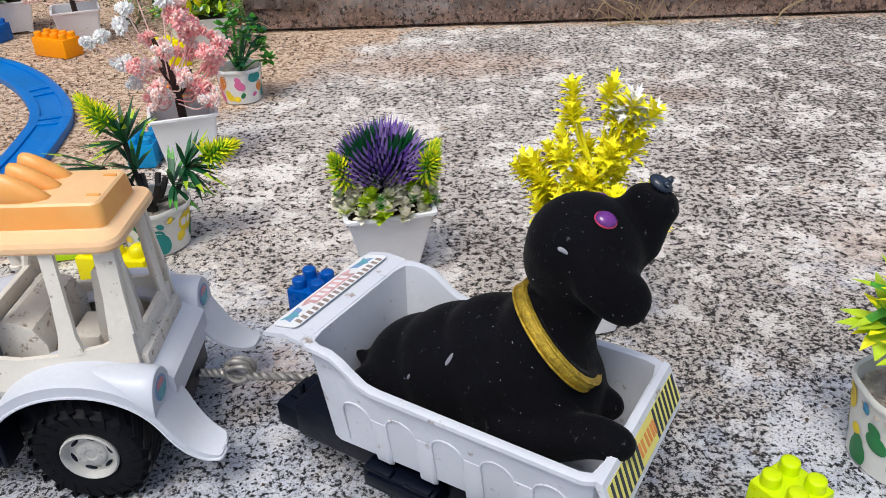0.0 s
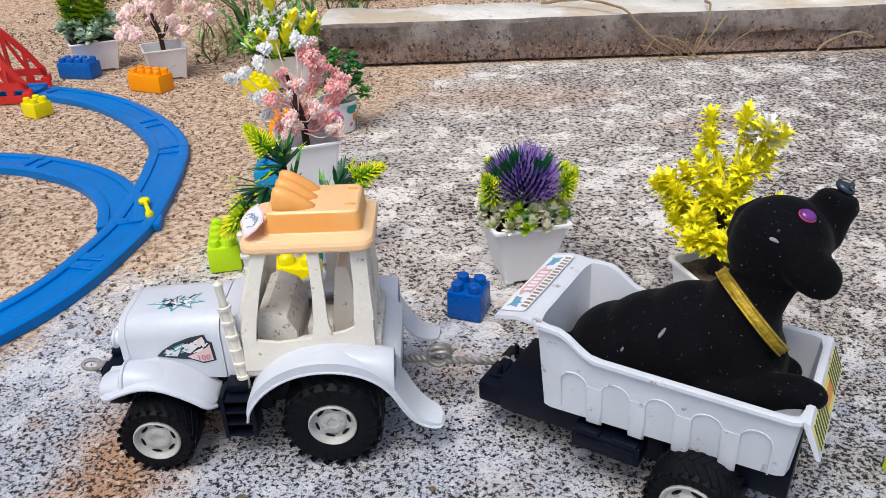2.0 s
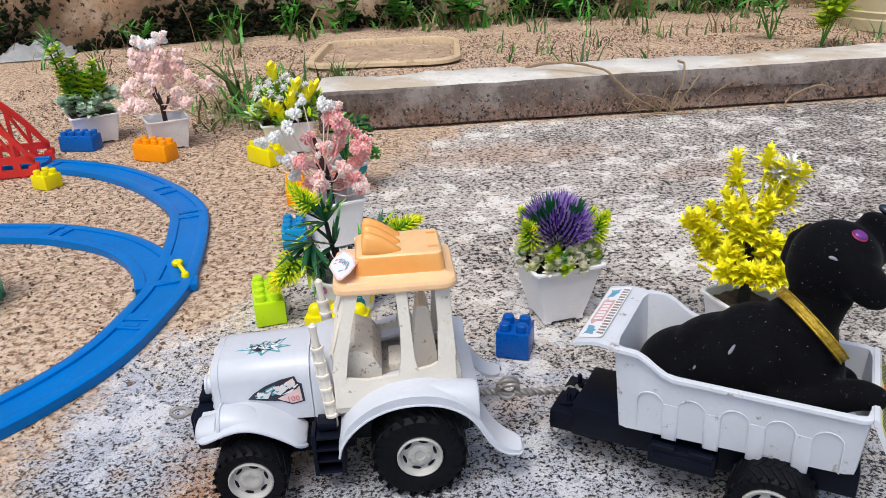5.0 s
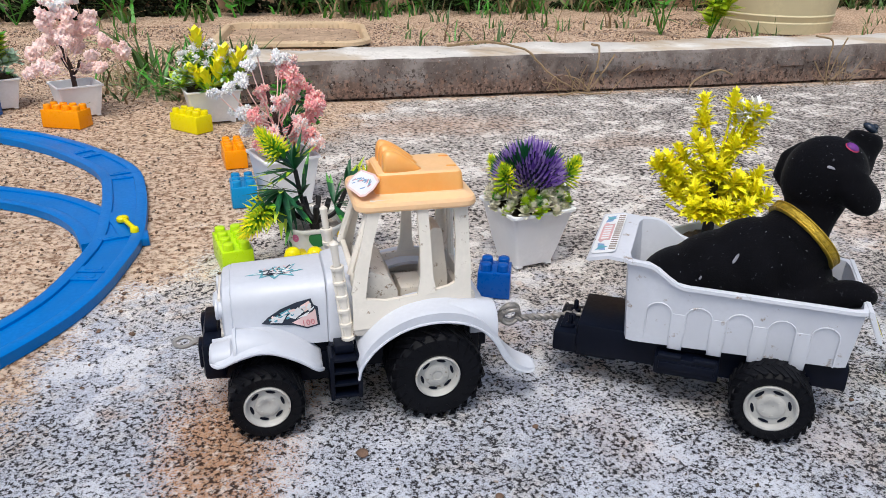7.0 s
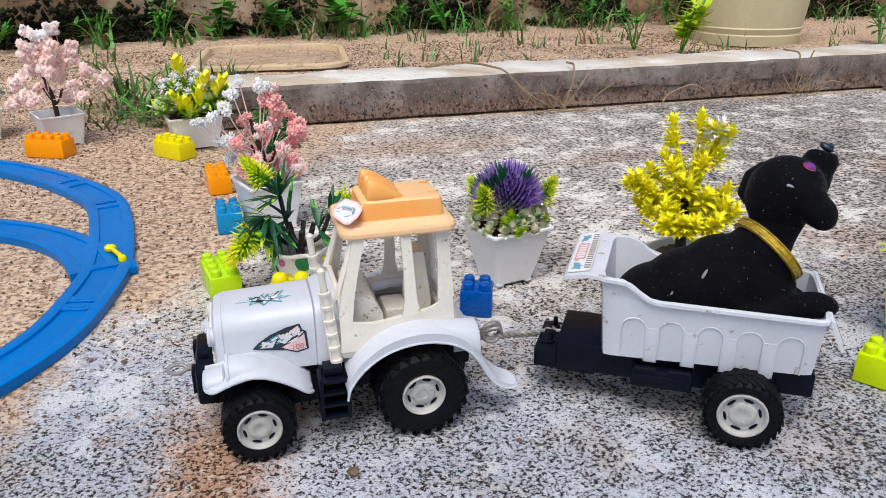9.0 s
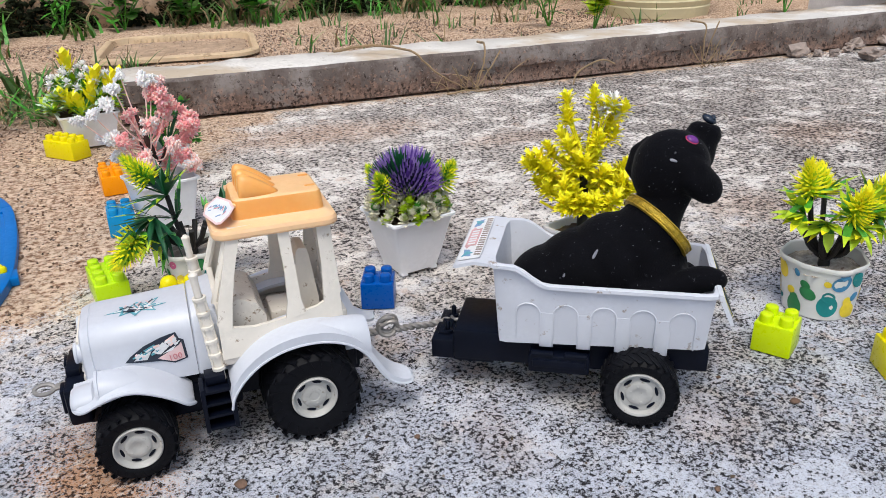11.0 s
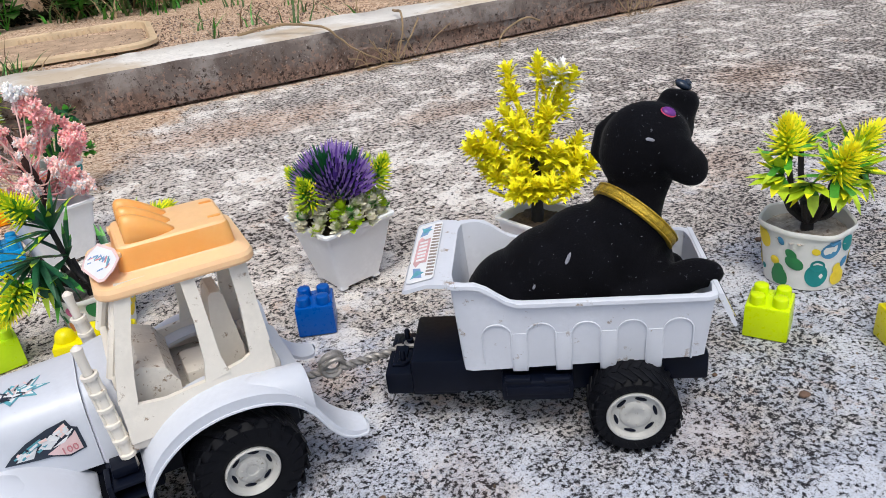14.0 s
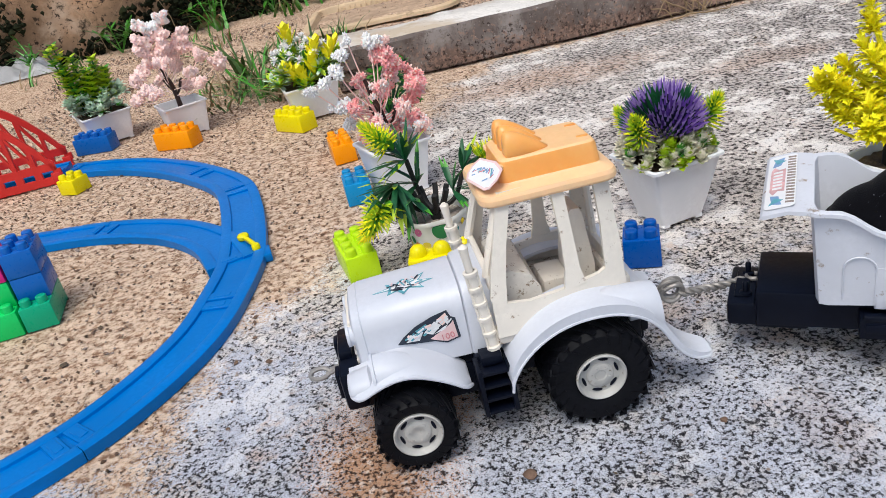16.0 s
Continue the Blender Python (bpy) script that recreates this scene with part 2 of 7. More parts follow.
def wall_surface():
    """Old brown wall, orange-brown and grey in turns, spotted black with dead moss."""
    m = surface("mossy_old_wall", (0.42, 0.265, 0.165), 0.95, vary=0.35, coarse=9, fine=75, bump=1.0, other=(0.50, 0.37, 0.27), other_at=0.54, dirt=(0.030, 0.024, 0.018), dirt_at=0.575, dirt_scale=13, spec=0.12)
    nt = m.node_tree
    b = nt.nodes["Principled BSDF"]
    co = nt.nodes.new("ShaderNodeTexCoord")
    n = nt.nodes.new("ShaderNodeTexNoise")
    n.inputs["Scale"].default_value, n.inputs["Detail"].default_value, n.inputs["Roughness"].default_value = 46.0, 5, 0.75
    nt.links.new(co.outputs["Object"], n.inputs["Vector"])
    r = nt.nodes.new("ShaderNodeMapRange")
    r.inputs["From Min"].default_value, r.inputs["From Max"].default_value = 0.56, 0.61
    nt.links.new(n.outputs["Fac"], r.inputs["Value"])
    x = nt.nodes.new("ShaderNodeMix")
    x.data_type = "RGBA"
    nt.links.new(r.outputs["Result"], x.inputs["Factor"])
    nt.links.new(b.inputs["Base Color"].links[0].from_socket, x.inputs["A"])
    x.inputs["B"].default_value = (0.05, 0.036, 0.026, 1)
    nt.links.new(x.outputs["Result"], b.inputs["Base Color"])
    return m


M = dict(
    ground=ground_surface(),
    white=surface("white_plastic", (0.60, 0.62, 0.68), 0.38, vary=0.04, coarse=25, fine=300, bump=0.05, dirt=(0.36, 0.29, 0.22), dirt_at=0.70, dirt_scale=130),
    tub=surface("scuffed_white_plastic", (0.66, 0.675, 0.73), 0.45, vary=0.05, coarse=22, fine=260, bump=0.08, dirt=(0.27, 0.20, 0.145), dirt_at=0.605, dirt_scale=75),
    cream=surface("cream_plastic", (0.78, 0.725, 0.64), 0.45, vary=0.06, coarse=30, fine=260, bump=0.06, dirt=(0.30, 0.21, 0.13), dirt_at=0.62, dirt_scale=120),
    cream_dark=surface("grimy_cream_plastic", (0.68, 0.635, 0.57), 0.6, vary=0.10, coarse=60, fine=300, bump=0.1, dirt=(0.25, 0.18, 0.12), dirt_at=0.56, dirt_scale=180),
    # Lit copies of the roof's peach: light through the plastic put into colour.
    roof_pale=surface("lit_pale_peach_plastic", (0.91, 0.595, 0.33), 0.40, vary=0.05, coarse=25, fine=250, bump=0.05, dirt=(0.45, 0.2, 0.08), dirt_at=0.74, translucent=0.3),
    roof_top=surface("lit_mid_peach_plastic", (0.91, 0.57, 0.28), 0.38, vary=0.05, coarse=25, fine=250, bump=0.05, dirt=(0.45, 0.2, 0.08), dirt_at=0.74, translucent=0.3),
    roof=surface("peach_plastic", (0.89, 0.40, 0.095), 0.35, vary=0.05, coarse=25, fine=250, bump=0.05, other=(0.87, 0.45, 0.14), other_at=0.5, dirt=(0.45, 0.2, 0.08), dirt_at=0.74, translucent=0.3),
    black=surface("black_plastic", (0.0030, 0.0048, 0.0125), 0.36, vary=0.2, coarse=30, fine=300, bump=0.08, dirt=(0.08, 0.08, 0.09), dirt_at=0.73, dirt_scale=140, spec=0.16),
    rubber=surface("tyre_rubber", (0.0032, 0.0036, 0.0062), 0.60, vary=0.25, coarse=50, fine=350, bump=0.2, dirt=(0.07, 0.068, 0.065), dirt_at=0.69, dirt_scale=190, spec=0.17),
    rim=surface("rim_plastic", (0.47, 0.46, 0.435), 0.5, vary=0.10, coarse=80, fine=300, bump=0.08, dirt=(0.22, 0.19, 0.15), dirt_at=0.6, dirt_scale=160),
    wire=surface("twisted_wire", (0.34, 0.32, 0.30), 0.42, metal=0.35, vary=0.2, coarse=120, fine=500, bump=0.2),
    flock=surface("black_flock", (0.0030, 0.0031, 0.0048), 0.95, vary=0.3, coarse=45, fine=900, bump=0.35, dirt=(0.085, 0.085, 0.10), dirt_at=0.635, dirt_scale=330, spec=0.10, sheen=0.05),
    bare=surface("worn_spot", (0.26, 0.26, 0.30), 0.7, vary=0.2, coarse=200, fine=700),
    nose=surface("nose_plastic", (0.02, 0.03, 0.05), 0.25, vary=0.1),
    eye=surface("purple_eye", (0.15, 0.03, 0.22), 0.15, vary=0.2, coarse=150, bump=0.0),
    eye_red=surface("red_eye_rim", (0.55, 0.05, 0.12), 0.25, vary=0.1, bump=0.0),
    gold=surface("gold_braid", (0.62, 0.42, 0.04), 0.35, metal=0.55, vary=0.35, coarse=260, fine=900, bump=0.8),
    track=surface("blue_track_plastic", (0.0, 0.165, 0.54), 0.36, vary=0.08, coarse=12, fine=260, bump=0.05, dirt=(0.10, 0.22, 0.38), dirt_at=0.72, dirt_scale=70, spec=0.2),
    bridge=surface("red_plastic", (0.62, 0.025, 0.02), 0.4, vary=0.06, coarse=20, bump=0.05),
    kerb=kerb_surface(),
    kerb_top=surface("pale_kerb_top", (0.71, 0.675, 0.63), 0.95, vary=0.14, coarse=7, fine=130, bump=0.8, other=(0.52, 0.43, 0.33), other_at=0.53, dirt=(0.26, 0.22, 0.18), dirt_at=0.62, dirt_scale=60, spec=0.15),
    wall=wall_surface(),
    moss=surface("moss_and_shade", (0.018, 0.022, 0.011), 0.95, vary=0.5, coarse=5, fine=90, bump=0.3, other=(0.04, 0.05, 0.02), other_at=0.55, spec=0.1),
    pot=surface("white_pot_plastic", (0.87, 0.87, 0.885), 0.5, vary=0.05, coarse=14, fine=240, bump=0.06, dirt=(0.35, 0.30, 0.25), dirt_at=0.70, dirt_scale=70),
    soil=surface("dark_potting_fill", (0.13, 0.09, 0.06), 0.95, vary=0.4, coarse=90, fine=400, bump=0.9),
    pale_fill=surface("pale_sandy_fill", (0.50, 0.43, 0.36), 0.95, vary=0.3, coarse=120, fine=500, bump=0.8, dirt=(0.16, 0.09, 0.06), dirt_at=0.57, dirt_scale=150),
    cup=surface("paper_cup", (0.76, 0.75, 0.72), 0.55, vary=0.04, coarse=30, fine=300, bump=0.08),
    stem_black=surface("black_stem", (0.014, 0.012, 0.012), 0.6, vary=0.2, fine=500, bump=0.4),
    stem_brown=surface("brown_stem", (0.05, 0.02, 0.015), 0.6, vary=0.3, fine=500, bump=0.4),
    leaf_dark=surface("deep_green_leaf", (0.012, 0.11, 0.035), 0.4, vary=0.25, coarse=120, fine=500, bump=0.1, translucent=0.1),
    leaf_green=surface("green_leaf", (0.085, 0.36, 0.03), 0.42, vary=0.25, coarse=120, fine=500, bump=0.1, translucent=0.1),
    leaf_lime=surface("lime_leaf", (0.50, 0.68, 0.02), 0.42, vary=0.15, coarse=120, fine=500, bump=0.1, translucent=0.1),
    leaf_yellow=surface("yellow_leaf", (1.0, 0.90, 0.014), 0.5, vary=0.06, coarse=120, fine=500, bump=0.1, translucent=0.25),
    leaf_pale=surface("pale_cream_leaf", (0.93, 0.87, 0.72), 0.5, vary=0.12, coarse=150, fine=500, other=(0.38, 0.46, 0.15), other_at=0.57, bump=0.1),
    leaf_mint=surface("frosted_mint_leaf", (0.60, 0.74, 0.58), 0.5, vary=0.15, coarse=120, fine=500, bump=0.1),
    purple=surface("purple_spike", (0.17, 0.075, 0.42), 0.42, vary=0.25, coarse=180, fine=500, bump=0.1),
    violet=surface("violet_spike", (0.36, 0.24, 0.58), 0.42, vary=0.2, coarse=180, fine=500, bump=0.1),
    pink=surface("pink_blossom", (1.0, 0.44, 0.43), 0.5, vary=0.05, coarse=80, fine=500, bump=0.1, translucent=0.4),
    pink_soft=surface("soft_pink_blossom", (1.0, 0.70, 0.64), 0.5, vary=0.05, coarse=80, fine=500, bump=0.1, translucent=0.15),
    blush=surface("blush_blossom", (1.0, 0.74, 0.69), 0.5, vary=0.08, coarse=60, fine=500, bump=0.1, translucent=0.15),
    blossom_white=surface("white_blossom", (0.90, 0.885, 0.87), 0.5, vary=0.06, coarse=60, fine=500, bump=0.1, translucent=0.1),
    grass=surface("grass_blade", (0.075, 0.16, 0.03), 0.55, vary=0.4, coarse=6, fine=90, bump=0.0),
    straw=surface("dry_straw", (0.34, 0.235, 0.13), 0.8, vary=0.25, coarse=40, fine=300, bump=0.2),
    tray=surface("cream_tray_plastic", (0.66, 0.50, 0.32), 0.6, vary=0.12, coarse=10, fine=120, bump=0.1, dirt=(0.40, 0.28, 0.17), dirt_at=0.58, dirt_scale=25),
    big_pot=surface("cream_big_pot", (0.62, 0.56, 0.36), 0.6, vary=0.08, coarse=6, fine=90, bump=0.1),
    tray_sand=surface("tray_sand", (0.50, 0.36, 0.25), 0.95, vary=0.25, coarse=30, fine=260, bump=0.6, dirt=(0.20, 0.11, 0.06), dirt_at=0.58, dirt_scale=120),
    rock=surface("grey_rock", (0.36, 0.29, 0.25), 0.9, vary=0.25, coarse=30, fine=200, bump=0.6),
    pebble=surface("brown_pebble", (0.23, 0.14, 0.095), 0.9, vary=0.5, coarse=12, fine=300, bump=0.3),
    cloth=surface("soiled_white_cloth", (0.74, 0.74, 0.75), 0.9, vary=0.12, coarse=20, fine=200, bump=0.2),
    paper=surface("sticker_paper", (0.80, 0.80, 0.81), 0.4, vary=0.03, bump=0.0),
    ink_black=surface("black_ink", (0.02, 0.03, 0.05), 0.4, vary=0.1, bump=0.0),
    ink_teal=surface("teal_ink", (0.13, 0.42, 0.50), 0.4, vary=0.2, coarse=200, bump=0.0),
    ink_rose=surface("rose_ink", (0.74, 0.44, 0.44), 0.4, vary=0.2, coarse=150, bump=0.0),
    ink_red=surface("red_ink", (0.66, 0.25, 0.27), 0.4, vary=0.1, bump=0.0),
    ink_pink=surface("pink_ink", (0.80, 0.58, 0.57), 0.4, vary=0.1, bump=0.0),
    ink_blue=surface("blue_ink", (0.20, 0.34, 0.56), 0.4, vary=0.1, bump=0.0),
    ink_yellow=surface("yellow_ink", (0.78, 0.70, 0.18), 0.4, vary=0.1, bump=0.0),
    ink_orange=surface("orange_ink", (0.75, 0.27, 0.07), 0.4, vary=0.1, bump=0.0),
    spot_teal=surface("teal_print", (0.01, 0.25, 0.25), 0.5, vary=0.1, bump=0.0),
    spot_yellow=surface("yellow_print", (0.88, 0.66, 0.03), 0.5, vary=0.1, bump=0.0),
    spot_green=surface("green_print", (0.03, 0.22, 0.07), 0.5, vary=0.1, bump=0.0),
    spot_blue=surface("blue_print", (0.06, 0.24, 0.42), 0.5, vary=0.1, bump=0.0),
    ink_magenta=surface("magenta_ink", (0.72, 0.16, 0.36), 0.4, vary=0.1, bump=0.0),
)
for key, color in dict(blue=(0.0, 0.080, 0.38), deep_blue=(0.006, 0.12, 0.47), cyan=(0.01, 0.27, 0.58), lime=(0.52, 0.78, 0.01), acid=(0.62, 0.80, 0.0),
                       yellow=(0.84, 0.72, 0.0), orange=(1.0, 0.34, 0.0), green=(0.02, 0.60, 0.14), teal=(0.01, 0.38, 0.20), magenta=(0.72, 0.02, 0.25)).items():
    M["block_" + key] = surface(key + "_block_plastic", color, 0.30, vary=0.04, coarse=25, fine=300, bump=0.04, spec=0.30)


# ---- mesh helpers ----
def finish(name, bm, mats, sharp=38.0):
    me = bpy.data.meshes.new(name)
    bm.normal_update()
    bm.to_mesh(me)
    bm.free()
    for m in mats if isinstance(mats, (list, tuple)) else [mats]:
        me.materials.append(m)
    me.polygons.foreach_set("use_smooth", [True] * len(me.polygons))
    me.set_sharp_from_angle(angle=radians(sharp))
    return me


def part(name, bm, mats, parent, label="", sharp=38.0):
    """One mesh, a part of the thing (or part) parent."""
    ob = new(name, finish(name, bm, mats, sharp))
    ob.parent = parent
    return tagged(ob, label)


def thing(name, bm, mats, label, category, group="", kind="", at=None, sharp=38.0):
    ob = new(name, finish(name, bm, mats, sharp))
    if at is not None:
        ob.matrix_basis = at
    return tagged(ob, label, category, group, kind)


def base(name, label, category, at, group=""):
    ob = new(name)
    ob.empty_display_size = 0.01
    ob.matrix_basis = at
    return tagged(ob, label, category, group)


def faces_of(verts):
    return {f for v in verts for f in v.link_faces}


def paint(verts, index):
    for f in faces_of(verts):
        f.material_index = index


def box(bm, c, size, bevel=0.0, m=None, mi=0, seg=2, taper=1.0):
    """A box, its edges rounded; taper scales the top. m: a turn about its centre."""
    r = bmesh.ops.create_cube(bm, size=1.0)["verts"]
    for v in r:
        k = taper if v.co.z > 0 else 1.0
        v.co = Vector((v.co.x * size[0] * k, v.co.y * size[1] * k, v.co.z * size[2]))
    if bevel:
        edges = list({e for v in r for e in v.link_edges})
        r = bmesh.ops.bevel(bm, geom=edges, offset=bevel, segments=seg, profile=0.5, affect="EDGES")["verts"]
        todo, seen = list(r), set(r)
        while todo:
            for e in todo.pop().link_edges:
                for v in e.verts:
                    if v not in seen:
                        seen.add(v)
                        todo.append(v)
        r = list(seen)
    t = Matrix.Translation(c) @ (m or Matrix())
    for v in r:
        v.co = t @ v.co
    paint(r, mi)
    return r


def side_frame(d):
    d = Vector(d).normalized()
    a = d.orthogonal().normalized()
    return a, d.cross(a).normalized()


def tube(bm, pts, radius, seg=8, mi=0, caps=True, flat=1.0):
    """A tube along points; radius a number or one for each point."""
    pts = [Vector(p) for p in pts]
    n = len(pts)
    rad = radius if isinstance(radius, (list, tuple)) else [radius] * n
    a = None
    rings = []
    for i, p in enumerate(pts):
        d = (pts[min(i + 1, n - 1)] - pts[max(i - 1, 0)]).normalized()
        a = side_frame(d)[0] if a is None else (a - d * a.dot(d)).normalized()
        b = d.cross(a)
        rings.append([bm.verts.new(p + rad[i] * (a * math.cos(2 * math.pi * k / seg) + b * flat * math.sin(2 * math.pi * k / seg))) for k in range(seg)])
    for r0, r1 in zip(rings, rings[1:]):
        for k in range(seg):
            bm.faces.new((r0[k], r0[(k + 1) % seg], r1[(k + 1) % seg], r1[k])).material_index = mi
    if caps:
        bm.faces.new(rings[0][::-1]).material_index = mi
        bm.faces.new(rings[-1]).material_index = mi
    return [v for r in rings for v in r]


def lathe(bm, profile, seg=32, m=None, mi=0, wave=None):
    """A profile of (radius, height) turned round z; closed at the ends where the radius is not 0."""
    rings = []
    t = m or Matrix()
    for r, z in profile:
        if r < 1e-6:
            rings.append([bm.verts.new(t @ Vector((0, 0, z)))])
        else:
            rings.append([bm.verts.new(t @ Vector(((r + (wave(k, z) if wave else 0)) * math.cos(2 * math.pi * k / seg), (r + (wave(k, z) if wave else 0)) * math.sin(2 * math.pi * k / seg), z))) for k in range(seg)])
    for a, b in zip(rings, rings[1:]):
        for k in range(seg):
            q = [a[k % len(a)], a[(k + 1) % len(a)], b[(k + 1) % len(b)], b[k % len(b)]]
            q = list(dict.fromkeys(q))
            if len(q) > 2:
                bm.faces.new(q).material_index = mi
    return [v for r in rings for v in r]


def ball(bm, c, r, m=None, u=16, v=10, mi=0):
    r = (r, r, r) if isinstance(r, (int, float)) else r
    got = bmesh.ops.create_uvsphere(bm, u_segments=u, v_segments=v, radius=1.0)["verts"]
    t = Matrix.Translation(c) @ (m or Matrix()) @ Matrix.Diagonal((*r, 1))
    for w in got:
        w.co = t @ w.co
    paint(got, mi)
    return got


def loft(bm, rings, mi=0, ends=True, closed=True):
    rows = [[bm.verts.new(p) for p in ring] for ring in rings]
    for a, b in zip(rows, rows[1:]):
        n = len(a)
        for k in range(n if closed else n - 1):
            bm.faces.new((a[k], a[(k + 1) % n], b[(k + 1) % n], b[k])).material_index = mi
    if ends and closed:
        bm.faces.new(rows[0][::-1]).material_index = mi
        bm.faces.new(rows[-1]).material_index = mi
    return [v for r in rows for v in r]


def plate(bm, outline, thick, m=None, mi=0):
    """A flat outline of (x, y) with a thickness, from z = 0 up."""
    t = m or Matrix()
    low = [bm.verts.new(t @ Vector((x, y, 0))) for x, y in outline]
    top = [bm.verts.new(t @ Vector((x, y, thick))) for x, y in outline]
    n = len(low)
    fs = [bm.faces.new(low[::-1]), bm.faces.new(top)] + [bm.faces.new((low[k], low[(k + 1) % n], top[(k + 1) % n], top[k])) for k in range(n)]
    for f in fs:
        f.material_index = mi
    return low + top


def round_rect(w, h, r, seg=4):
    return [(sx * (w / 2 - r) + r * math.cos(a), sy * (h / 2 - r) + r * math.sin(a))
            for sx, sy, a0 in ((1, 1, 0), (-1, 1, 90), (-1, -1, 180), (1, -1, 270)) for a in [radians(a0 + 90 * k / seg) for k in range(seg + 1)]]


def smooth_path(pts, n=8):
    """Points along a curve through the given ones."""
    p = [Vector(q) for q in pts]
    p = [2 * p[0] - p[1]] + p + [2 * p[-1] - p[-2]]
    out = []
    for i in range(1, len(p) - 2):
        for k in range(n):
            t = k / n
            out.append(0.5 * (2 * p[i] + (p[i + 1] - p[i - 1]) * t + (2 * p[i - 1] - 5 * p[i] + 4 * p[i + 1] - p[i + 2]) * t * t + (3 * p[i] - p[i - 1] - 3 * p[i + 1] + p[i + 2]) * t ** 3))
    return out + [p[-2]]


def leaf(bm, foot, way, length, width, bend=0.2, mis=(0, 0), up=None, fold=0.25, tip=1):
    """A pointed leaf, folded along its midrib and bent over; mis: material below and above the segment tip."""
    foot, way = Vector(foot), Vector(way).normalized()
    up = Vector(up) if up else Vector((0, 0, 1))
    side = way.cross(up)
    side = side.normalized() if side.length > 1e-4 else way.orthogonal().normalized()
    nor = side.cross(way).normalized()
    rows = []
    for t, w in ((0.0, 0.25), (0.35, 0.9), (0.68, 0.8), (1.0, 0.06)):
        c = foot + way * (length * t) - nor * (bend * length * t * t)
        rows.append([bm.verts.new(c - side * (w * width / 2)), bm.verts.new(c - nor * (fold * w * width / 2)), bm.verts.new(c + side * (w * width / 2))])
    for i, (a, b) in enumerate(zip(rows, rows[1:])):
        for k in (0, 1):
            bm.faces.new((a[k], a[k + 1], b[k + 1], b[k])).material_index = mis[0] if i < tip else mis[1]


def spike(bm, foot, way, length, width, mis=(0, 0), sides=3):
    """A thin needle, its lower and upper part of two materials."""
    foot, way = Vector(foot), Vector(way).normalized()
    a, b = side_frame(way)
    ring = lambda t, r: [bm.verts.new(foot + way * length * t + r * (a * math.cos(2 * math.pi * k / sides) + b * math.sin(2 * math.pi * k / sides))) for k in range(sides)]
    r0, r1, tip = ring(0, width * 0.5), ring(0.55, width * 0.55), bm.verts.new(foot + way * length)
    for k in range(sides):
        bm.faces.new((r0[k], r0[(k + 1) % sides], r1[(k + 1) % sides], r1[k])).material_index = mis[0]
        bm.faces.new((r1[k], r1[(k + 1) % sides], tip)).material_index = mis[1]


def petals(bm, c, r, n, rng, mis=(0,), fat=0.42):
    """A small round blossom of many blunt petals."""
    c = Vector(c)
    for i in range(n):
        z = 1 - 2 * (i + 0.5) / n
        a = 2.39996 * i + rng.uniform(-0.3, 0.3)
        d = Vector((math.sqrt(1 - z * z) * math.cos(a), math.sqrt(1 - z * z) * math.sin(a), z))
        s, t = side_frame(d)
        w = r * fat * rng.uniform(0.7, 1.1)
        m = c + d * r * 0.62
        tip, foot = bm.verts.new(c + d * r * rng.uniform(0.9, 1.15)), bm.verts.new(c + d * r * 0.1)
        ring = [bm.verts.new(m + w * (s * math.cos(k * math.pi / 2) + t * math.sin(k * math.pi / 2))) for k in range(4)]
        mi = rng.choice(mis)
        for k in range(4):
            bm.faces.new((ring[k], ring[(k + 1) % 4], tip)).material_index = mi
            bm.faces.new((ring[(k + 1) % 4], ring[k], foot)).material_index = mi


def turn(rx=0, ry=0, rz=0):
    return Euler([radians(a) for a in (rx, ry, rz)]).to_matrix().to_4x4()


def letters(text, size, thick=0.0002):
    """Flat lettering in the built-in font, centred, as a bmesh in the xy plane."""
    cu = bpy.data.curves.new("letters", "FONT")
    cu.body, cu.size, cu.align_x, cu.align_y, cu.extrude = text, size, "CENTER", "CENTER", thick
    cu.resolution_u = 2
    ob = new("letters", cu)
    me = ob.to_mesh()
    bm = bmesh.new()
    bm.from_mesh(me)
    ob.to_mesh_clear()
    bpy.data.objects.remove(ob)
    return bm


